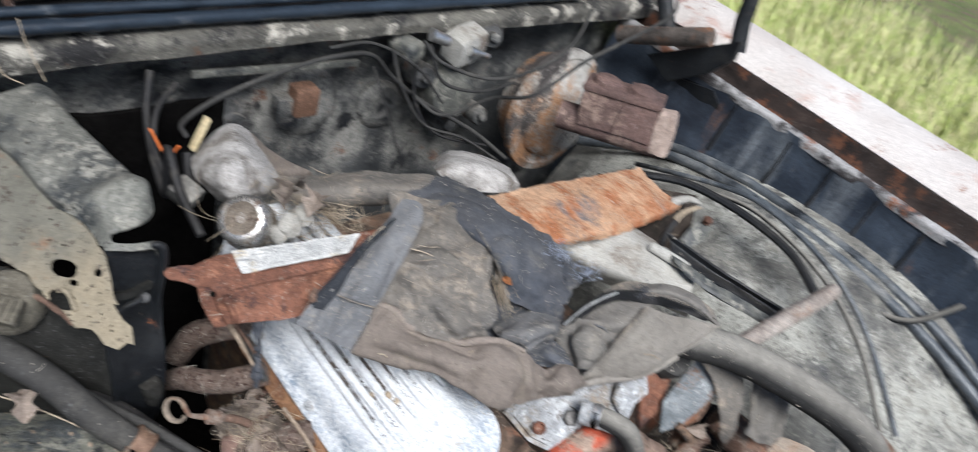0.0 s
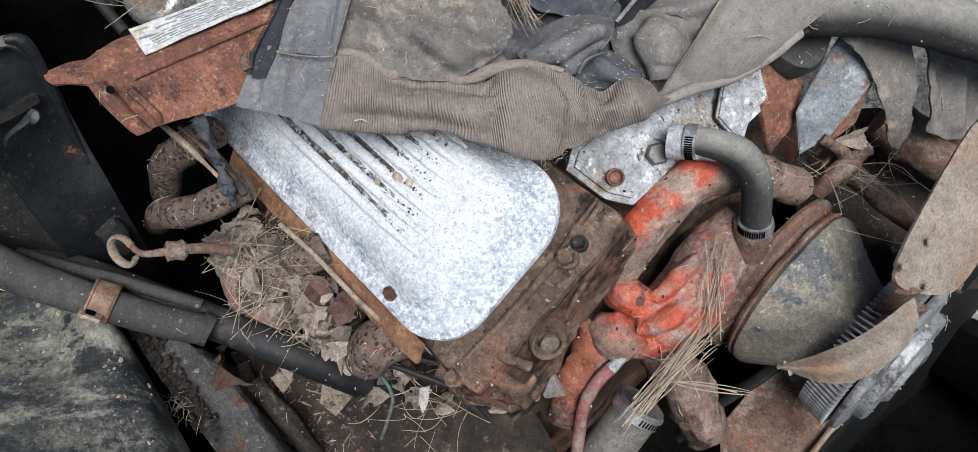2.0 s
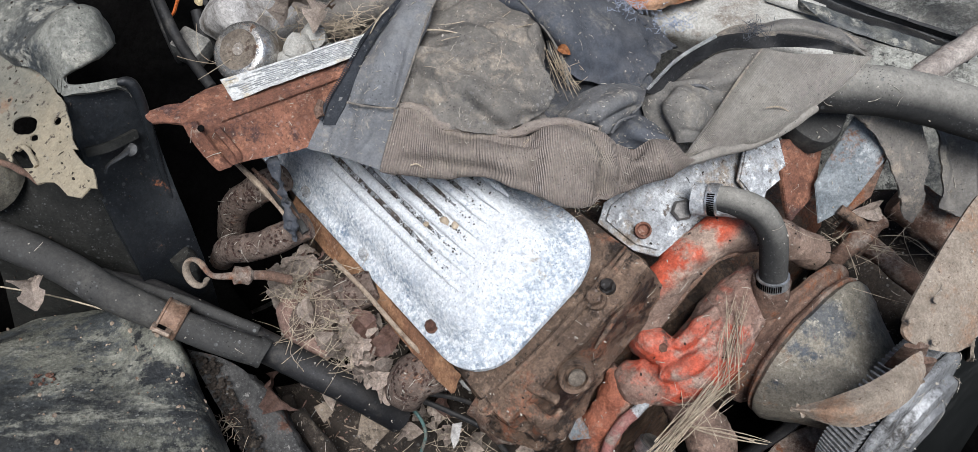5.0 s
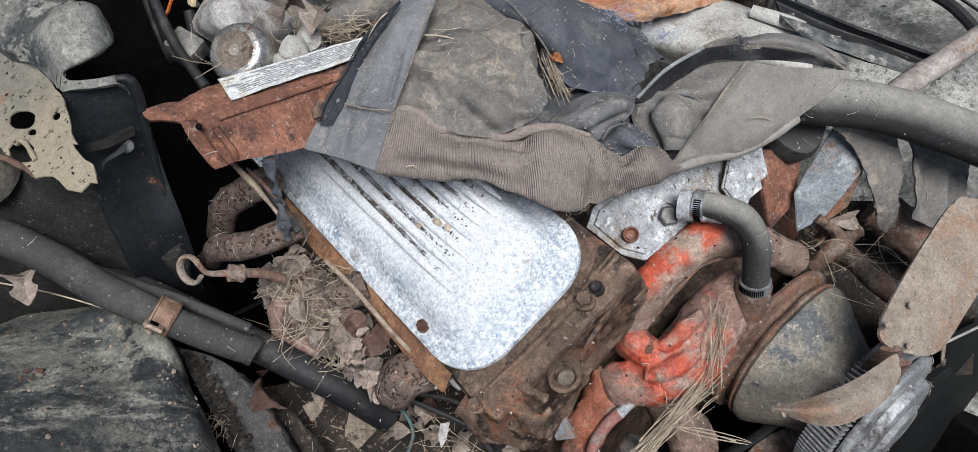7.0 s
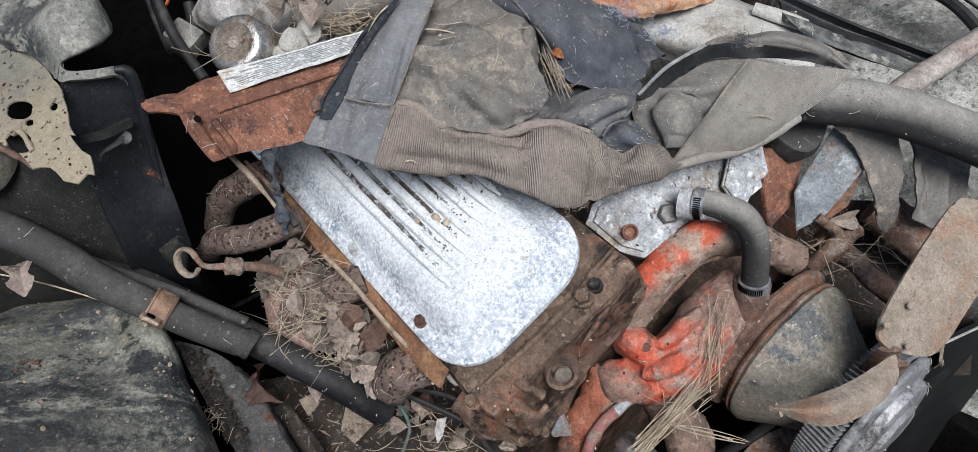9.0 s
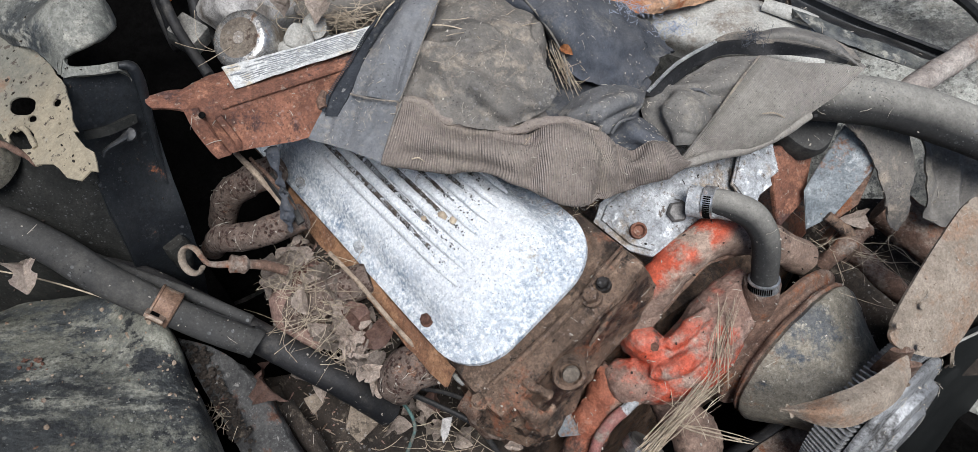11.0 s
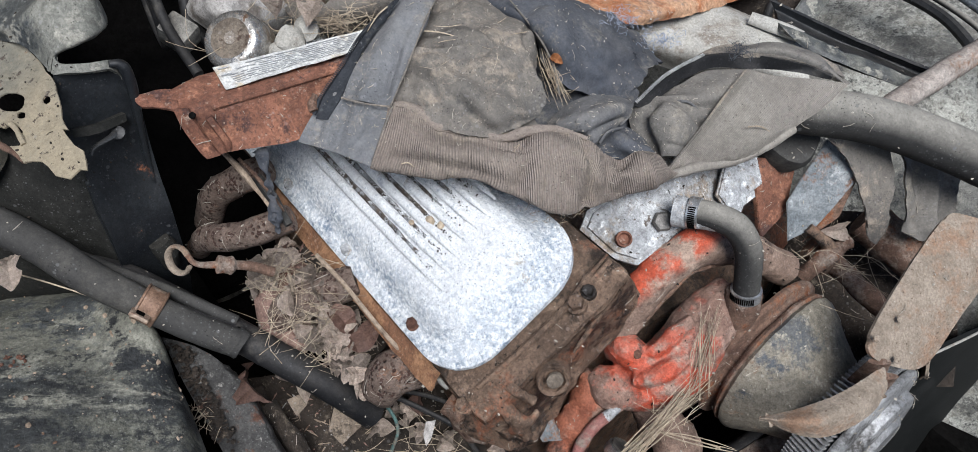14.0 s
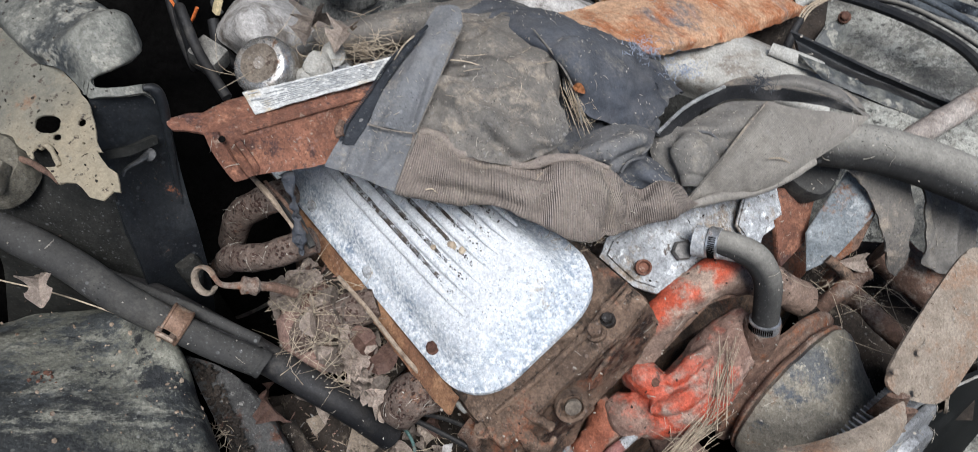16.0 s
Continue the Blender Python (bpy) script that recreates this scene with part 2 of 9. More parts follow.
rubber = surface("rubber", [(0.3, (0.022, 0.022, 0.022)), (0.7, (0.046, 0.045, 0.043))], 18, [((0.085, 0.080, 0.070), 10, 0.56, 0.82, 0.9)], 0.8, bump=0.2, dust=0.45, dust_col=(0.078, 0.073, 0.064), grain=0.3, specks=0.8, spec=0.2, even=0.25, mottle=0.25)
black_rubber = surface("black_rubber", [(0.3, (0.006, 0.0065, 0.008)), (0.7, (0.018, 0.018, 0.019))], 18, [((0.045, 0.042, 0.038), 20, 0.58, 0.76, 0.8)], 0.6, bump=0.15, dust=0.08, specks=0.35, spec=0.25, mottle=0.25)
cloth_grey = surface("cloth_grey", [(0.3, (0.104, 0.096, 0.087)), (0.7, (0.178, 0.162, 0.143))], 12, [((0.31, 0.26, 0.205), 22, 0.54, 0.74, 0.95), ((0.092, 0.088, 0.083), 16, 0.60, 0.74, 0.95)], 0.95, bump=0.6, bump_scale=600, dust=0.3, dust_col=(0.25, 0.215, 0.17), fray=0.6, grain=0.3, mottle=0.28)
cloth_navy = surface("cloth_navy", [(0.3, (0.042, 0.047, 0.058)), (0.7, (0.082, 0.088, 0.101))], 14, [((0.16, 0.15, 0.135), 20, 0.58, 0.80, 0.95)], 0.95, bump=0.5, bump_scale=600, dust=0.12, fray=0.6, grain=0.3, mottle=0.3)
cloth_slate = surface("cloth_slate", [(0.3, (0.085, 0.086, 0.090)), (0.7, (0.148, 0.146, 0.146))], 16, [((0.23, 0.21, 0.18), 30, 0.58, 0.78, 0.95), ((0.06, 0.062, 0.07), 14, 0.58, 0.72, 0.95)], 0.95, bump=0.5, bump_scale=600, dust=0.15, fray=0.6, grain=0.3, mottle=0.25)
cloth_warm = surface("cloth_warm", [(0.3, (0.115, 0.108, 0.098)), (0.7, (0.185, 0.172, 0.154))], 16, [((0.25, 0.225, 0.185), 26, 0.56, 0.76, 0.95), ((0.085, 0.082, 0.08), 18, 0.60, 0.74, 0.95)], 0.95, bump=0.5, bump_scale=600, dust=0.2, fray=0.6, grain=0.3, mottle=0.25)
cloth_black = surface("cloth_black", [(0.3, (0.016, 0.018, 0.022)), (0.7, (0.036, 0.039, 0.045))], 20, [((0.10, 0.095, 0.085), 30, 0.58, 0.76, 0.95)], 0.9, bump=0.5, bump_scale=500, grain=0.4)
cloth_plain = surface("cloth_plain", [(0.3, (0.108, 0.111, 0.118)), (0.7, (0.176, 0.178, 0.184))], 14, [((0.23, 0.21, 0.185), 22, 0.58, 0.80, 0.95)], 0.95, bump=0.5, bump_scale=600, dust=0.2, dust_col=(0.24, 0.22, 0.18), fray=0.6, grain=0.3, mottle=0.2)
cloth_rib = surface("cloth_rib", [(0.3, (0.195, 0.161, 0.135)), (0.7, (0.295, 0.246, 0.208))], 16, [((0.29, 0.245, 0.195), 30, 0.56, 0.80, 0.95)], 0.95, bump=0.7, bump_scale=600, ribs=0.0022, fray=0.5, grain=0.3, mottle=0.25)
cloth_rib_pale = surface("cloth_rib_pale", [(0.3, (0.225, 0.203, 0.175)), (0.7, (0.325, 0.295, 0.255))], 16, [((0.33, 0.30, 0.255), 30, 0.56, 0.80, 0.95)], 0.95, bump=0.7, bump_scale=600, ribs=0.0022, fray=0.5, grain=0.3, mottle=0.25)
rag_pale = surface("rag_pale", [(0.3, (0.27, 0.255, 0.24)), (0.7, (0.44, 0.42, 0.395))], 20, [((0.16, 0.14, 0.12), 18, 0.55, 0.72, 0.95)], 0.95, bump=0.4)
steel = surface("steel", [(0.3, (0.40, 0.40, 0.40)), (0.7, (0.62, 0.62, 0.62))], 40, [((0.20, 0.12, 0.07), 22, 0.56, 0.68, 0.9)], 0.35, 0.85, bump=0.15)
chrome_dirty = surface("chrome_dirty", [(0.3, (0.42, 0.41, 0.39)), (0.7, (0.62, 0.61, 0.59))], 20, [((0.24, 0.20, 0.155), 26, 0.50, 0.68, 0.9), ((0.18, 0.10, 0.06), 50, 0.60, 0.7, 0.9)], 0.25, 0.8, bump=0.2, dust=0.5, dust_col=(0.24, 0.20, 0.155))
pulley_paint = surface("pulley_paint", [(0.3, (0.135, 0.121, 0.096)), (0.7, (0.255, 0.225, 0.176))], 12, [((0.050, 0.060, 0.074), 11, 0.55, 0.68, 0.5), ((0.22, 0.13, 0.08), 20, 0.60, 0.74, 0.9), ((0.30, 0.275, 0.225), 60, 0.62, 0.70, 0.9)], 0.65, bump=0.5, dust=0.3, dust_col=(0.27, 0.24, 0.18), fray=0.40)
blade_rust = surface("blade_rust", [(0.3, (0.185, 0.148, 0.112)), (0.7, (0.310, 0.256, 0.200))], 40, [((0.25, 0.155, 0.10), 14, 0.54, 0.74, 0.9), ((0.12, 0.085, 0.062), 280, 0.64, 0.72, 0.9)], 0.85, bump=0.6, bump_scale=260, fray=0.4, specks=0.3, mottle=0.25)
peel_dome = surface("peel_dome", [(0.3, (0.085, 0.086, 0.070)), (0.7, (0.175, 0.172, 0.142))], 12, [((0.030, 0.033, 0.034), 9, 0.50, 0.62, 0.5), ((0.23, 0.225, 0.185), 22, 0.56, 0.70, 0.9), ((0.018, 0.020, 0.022), 34, 0.55, 0.64, 0.5), ((0.06, 0.066, 0.068), 14, 0.58, 0.70, 0.6), ((0.24, 0.145, 0.085), 12, 0.72, 0.80, 0.9)], 0.7, bump=0.8, bump_scale=90, dust=0.04, fray=0.35, sweep=((0.0, 0.35, 0.95), 3.2), specks=0.8, spec=0.2)
far_apron = surface("far_apron", [(0.3, (0.060, 0.062, 0.058)), (0.7, (0.165, 0.163, 0.148))], 8, [((0.33, 0.33, 0.295), 6.0, 0.51, 0.62, 0.9), ((0.032, 0.036, 0.040), 11, 0.57, 0.68, 0.4), ((0.20, 0.195, 0.17), 40, 0.56, 0.70, 0.9), ((0.05, 0.052, 0.05), 70, 0.60, 0.70, 0.7)], 0.6, bump=0.6, dust=0.2, fray=0.55, specks=1.0)
fender_paint = surface("fender_paint", [(0.3, (0.46, 0.41, 0.375)), (0.7, (0.63, 0.595, 0.56))], 5, [((0.42, 0.26, 0.21), 6, 0.58, 0.72, 0.7), ((0.26, 0.13, 0.085), 14, 0.64, 0.74, 0.9)], 0.55, bump=0.2, mottle=0.25)
cowl_paint = surface("cowl_paint", [(0.3, (0.058, 0.055, 0.048)), (0.7, (0.165, 0.155, 0.130))], 12, [((0.022, 0.021, 0.021), 9, 0.52, 0.68, 0.8), ((0.36, 0.335, 0.285), 22, 0.58, 0.66, 0.9), ((0.17, 0.085, 0.05), 20, 0.66, 0.76, 0.9)], 0.8, bump=0.5)
strip_blue = surface("strip_blue", [(0.3, (0.012, 0.018, 0.027)), (0.7, (0.030, 0.042, 0.058))], 14, [((0.10, 0.11, 0.12), 20, 0.60, 0.78, 0.8)], 0.35, bump=0.15, specks=0.3, spec=0.5, mottle=0.25)
flaking_white = surface("flaking_white", [(0.3, (0.45, 0.48, 0.54)), (0.7, (0.74, 0.76, 0.80))], 14, [((0.10, 0.06, 0.045), 20, 0.52, 0.58, 0.9)], 0.5, bump=0.6)
# near-black without sheen: the shade of deep gaps and openings is put in colour
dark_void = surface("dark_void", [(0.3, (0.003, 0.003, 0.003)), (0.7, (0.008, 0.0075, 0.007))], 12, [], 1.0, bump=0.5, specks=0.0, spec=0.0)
dirt = surface("dirt", [(0.3, (0.013, 0.011, 0.009)), (0.7, (0.047, 0.036, 0.028))], 28, [((0.15, 0.122, 0.093), 40, 0.60, 0.76, 0.95)], 0.95, bump=1.0, bump_scale=90, fray=0.5)
leaf_brown = surface("leaf_brown", [(0.3, (0.29, 0.225, 0.18)), (0.7, (0.53, 0.435, 0.355))], 14, [((0.52, 0.44, 0.36), 14, 0.54, 0.70, 0.8)], 0.8, bump=0.6, vary=1.0)
card_brown = surface("card_brown", [(0.3, (0.10, 0.078, 0.058)), (0.7, (0.19, 0.152, 0.115))], 40, [((0.05, 0.04, 0.03), 60, 0.58, 0.68, 0.9)], 0.9, bump=0.4)
leaf_red = surface("leaf_red", [(0.3, (0.14, 0.075, 0.055)), (0.7, (0.27, 0.155, 0.115))], 20, [], 0.6, bump=0.4, vary=0.6)
straw = surface("straw", [(0.3, (0.24, 0.185, 0.13)), (0.7, (0.50, 0.42, 0.31))], 18, [], 0.7, bump=0.2)
mcyl_rust = surface("mcyl_rust", [(0.3, (0.075, 0.05, 0.045)), (0.7, (0.16, 0.10, 0.085))], 16, [((0.28, 0.20, 0.16), 18, 0.55, 0.70, 0.9)], 0.8, bump=0.5)
booster_zinc = surface("booster_zinc", [(0.3, (0.24, 0.215, 0.18)), (0.7, (0.46, 0.44, 0.40))], 9, [((0.36, 0.19, 0.095), 8, 0.47, 0.62, 0.9), ((0.07, 0.062, 0.058), 9, 0.51, 0.62, 0.7)], 0.55, 0.15, bump=0.4, streak=(1, 1, 0.5), fray=0.4)
cap_pale = surface("cap_pale", [(0.3, (0.50, 0.50, 0.50)), (0.7, (0.66, 0.66, 0.65))], 30, [((0.22, 0.19, 0.16), 20, 0.54, 0.70, 0.9)], 0.6)
tan_plastic = surface("tan_plastic", [(0.3, (0.52, 0.42, 0.24)), (0.7, (0.64, 0.54, 0.34))], 30, [], 0.5)
clamp_rust = surface("clamp_rust", [(0.3, (0.14, 0.08, 0.05)), (0.7, (0.27, 0.17, 0.115))], 60, [((0.33, 0.26, 0.2), 40, 0.55, 0.7, 0.8)], 0.6, 0.4, bump=0.3)
label_paper = surface("label_paper", [(0.3, (0.46, 0.455, 0.435)), (0.7, (0.58, 0.575, 0.55))], 40, [((0.42, 0.36, 0.27), 30, 0.58, 0.74, 0.9)], 0.7, bump=0.1)
print_ink = surface("print_ink", [(0.3, (0.25, 0.26, 0.27)), (0.7, (0.36, 0.365, 0.36))], 60, [], 0.8, bump=0.0)
teal_wire = surface("teal_wire", [(0.3, (0.035, 0.075, 0.07)), (0.7, (0.07, 0.125, 0.115))], 30, [((0.12, 0.10, 0.08), 40, 0.52, 0.66, 0.9)], 0.6)
orange_wire = surface("orange_wire", [(0.3, (0.50, 0.12, 0.03)), (0.7, (0.60, 0.17, 0.05))], 30, [], 0.5)
grass_green = surface("grass_green", [(0.3, (0.33, 0.42, 0.11)), (0.7, (0.54, 0.60, 0.21))], 3, [((0.66, 0.60, 0.34), 9, 0.48, 0.66, 0.8)], 0.6, bump=0.1, grain=0.2, mottle=0.25)
ground_soil = surface("ground_soil", [(0.3, (0.07, 0.09, 0.03)), (0.7, (0.16, 0.18, 0.06))], 2, [((0.12, 0.09, 0.06), 6, 0.5, 0.7, 0.95)], 0.95)
windshield_dark = surface("bonnet_dark", [(0.3, (0.006, 0.006, 0.0065)), (0.7, (0.018, 0.017, 0.017))], 10, [((0.05, 0.035, 0.028), 9, 0.58, 0.74, 0.9)], 0.5, specks=0.2, mottle=0.25)
pale_grey = surface("pale_grey", [(0.3, (0.26, 0.25, 0.225)), (0.7, (0.42, 0.41, 0.375))], 12, [((0.16, 0.13, 0.105), 16, 0.54, 0.70, 0.9)], 0.7, bump=0.3, dust=0.5, dust_col=(0.38, 0.36, 0.31), mottle=0.2)
blue_steel = surface("blue_steel", [(0.3, (0.10, 0.115, 0.125)), (0.7, (0.22, 0.235, 0.24))], 26, [((0.20, 0.11, 0.07), 18, 0.56, 0.70, 0.9), ((0.34, 0.35, 0.35), 40, 0.62, 0.74, 0.9)], 0.55, 0.2, bump=0.4, fray=0.5)


hose_taupe = surface("hose_taupe", [(0.3, (0.085, 0.077, 0.066)), (0.7, (0.16, 0.146, 0.126))], 24, [((0.21, 0.19, 0.16), 16, 0.54, 0.74, 0.9)], 0.8, bump=0.25)
shroud_black = surface("shroud_black", [(0.3, (0.006, 0.007, 0.007)), (0.7, (0.014, 0.015, 0.015))], 12, [((0.03, 0.031, 0.03), 9, 0.58, 0.80, 0.8)], 0.65, bump=0.15, specks=0.3, spec=0.15, mottle=0.25)
clutch_alloy = surface("clutch_alloy", [(0.3, (0.20, 0.20, 0.20)), (0.7, (0.42, 0.42, 0.415))], 30, [((0.07, 0.065, 0.06), 24, 0.56, 0.74, 0.7)], 0.45, 0.4, bump=0.5, fray=0.5)
oily_black = surface("oily_black", [(0.3, (0.012, 0.010, 0.009)), (0.7, (0.04, 0.032, 0.027))], 60, [((0.12, 0.085, 0.06), 60, 0.58, 0.68, 0.9)], 0.5, bump=0.8)
lump_rust = surface("lump_rust", [(0.3, (0.10, 0.062, 0.046)), (0.7, (0.23, 0.152, 0.115))], 26, [((0.30, 0.215, 0.165), 24, 0.54, 0.70, 0.95), ((0.035, 0.024, 0.018), 22, 0.56, 0.66, 0.6)], 0.8, bump=0.9, dust=0.2, fray=0.4)
rust_bolt = surface("rust_bolt", [(0.3, (0.055, 0.026, 0.018)), (0.7, (0.15, 0.075, 0.05))], 60, [], 0.85, bump=0.8)
spring_dark = surface("spring_dark", [(0.3, (0.035, 0.03, 0.027)), (0.7, (0.12, 0.10, 0.085))], 40, [((0.16, 0.08, 0.045), 18, 0.56, 0.72, 0.9)], 0.7, bump=0.4)
box_dark = surface("box_dark", [(0.3, (0.010, 0.0105, 0.0095)), (0.7, (0.025, 0.024, 0.021))], 16, [((0.034, 0.033, 0.028), 12, 0.58, 0.80, 0.9)], 0.75, dust=0.05, spec=0.2)
rim_blue = surface("rim_blue", [(0.3, (0.035, 0.041, 0.048)), (0.7, (0.10, 0.112, 0.122))], 12, [((0.20, 0.20, 0.19), 9, 0.54, 0.74, 0.8), ((0.012, 0.014, 0.017), 14, 0.56, 0.70, 0.3)], 0.4, bump=0.3, spec=0.5)
apron_paint = surface("apron_paint", [(0.3, (0.012, 0.016, 0.024)), (0.7, (0.044, 0.056, 0.074))], 10, [((0.14, 0.155, 0.17), 7, 0.55, 0.78, 0.7), ((0.12, 0.062, 0.04), 12, 0.64, 0.78, 0.9)], 0.30, bump=0.3, streak=(1.4, 1.0, 0.3), fray=0.15, specks=0.3, spec=0.5)
cap_dust = surface("cap_dust", [(0.3, (0.085, 0.068, 0.053)), (0.7, (0.18, 0.15, 0.118))], 40, [((0.06, 0.04, 0.03), 50, 0.56, 0.68, 0.9)], 0.9, bump=0.5)
dusty_rubber = surface("dusty_rubber", [(0.3, (0.018, 0.018, 0.018)), (0.7, (0.034, 0.033, 0.031))], 14, [((0.07, 0.067, 0.06), 9, 0.56, 0.84, 0.9)], 0.8, bump=0.15, dust=0.95, dust_col=(0.265, 0.248, 0.215), grain=0.3, specks=0.8, spec=0.2, even=0.5, mottle=0.25)
lint_pale = surface("lint_pale", [(0.3, (0.24, 0.21, 0.17)), (0.7, (0.46, 0.42, 0.36))], 60, [], 0.9)
zip_metal = surface("zip_metal", [(0.3, (0.55, 0.55, 0.54)), (0.7, (0.72, 0.72, 0.70))], 60, [], 0.35, 0.5, bump=0.0)
rail_edge = surface("rail_edge", [(0.3, (0.18, 0.175, 0.17)), (0.7, (0.40, 0.39, 0.38))], 20, [((0.05, 0.045, 0.045), 14, 0.5, 0.62, 0.6), ((0.22, 0.10, 0.06), 18, 0.6, 0.7, 0.9)], 0.5, bump=0.3)


# ---- builders ----
def thing(name, base, label, category, group="", kind=""):
    e = new(name)
    e.location = base
    e.empty_display_size = 0.05
    return tagged(e, label, category, group, kind)


def part(name, bm, m, parent=None, label="", smooth=True):
    me = bpy.data.meshes.new(name)
    bmesh.ops.recalc_face_normals(bm, faces=bm.faces)
    bm.to_mesh(me)
    bm.free()
    me.materials.append(m)
    if smooth:
        me.polygons.foreach_set("use_smooth", [True] * len(me.polygons))
        me.set_sharp_from_angle(angle=radians(38))
    ob = new(name, me)
    if parent:
        ob.parent = parent
        ob.matrix_parent_inverse = Matrix.Identity(4) if parent.parent else Matrix.Translation(-parent.location)
    return tagged(ob, label)


def cast(name, pieces, m, parent, label="", voxel=0.0024, wave=0.0025):
    """Rough tubes (places, radii) melted together into one sand-cast lump."""
    bm = bmesh.new()
    for places, radii in pieces:
        tube(places, radii, 26, 18, bm=bm)
    ob = part(name, bm, m, parent, label)
    melt = ob.modifiers.new("melt", "REMESH")
    melt.mode, melt.voxel_size, melt.use_smooth_shade = "VOXEL", voxel, True
    soft = ob.modifiers.new("soft", "SMOOTH")
    soft.factor, soft.iterations = 0.6, 5
    rough = ob.modifiers.new("rough", "DISPLACE")
    rough.texture, rough.texture_coords, rough.strength, rough.mid_level = sand_grain, "LOCAL", wave, 0.5
    return ob


sand_grain = bpy.data.textures.new("sand_grain", "CLOUDS")
sand_grain.noise_scale, sand_grain.noise_depth = 0.012, 4


def smooth_line(points, n):
    """n + 1 places along a Catmull-Rom curve through the points."""
    p = [Vector(q) for q in points]
    if len(p) == 2:
        return [p[0].lerp(p[1], k / n) for k in range(n + 1)]
    p = [2 * p[0] - p[1], *p, 2 * p[-1] - p[-2]]
    out = []
    for k in range(n + 1):
        s = min(k / n * (len(p) - 3), len(p) - 3 - 1e-6)
        i, f = int(s), s - int(s)
        a, b, c, d = p[i : i + 4]
        out.append(0.5 * (2 * b + (c - a) * f + (2 * a - 5 * b + 4 * c - d) * f * f + (3 * b - a - 3 * c + d) * f ** 3))
    return out


def wob(p, scale, amount, seed=0.0):
    return amount * noise.fractal(Vector(p) * scale + Vector((seed, seed * 1.7, -seed)), 0.8, 2.0, 3)


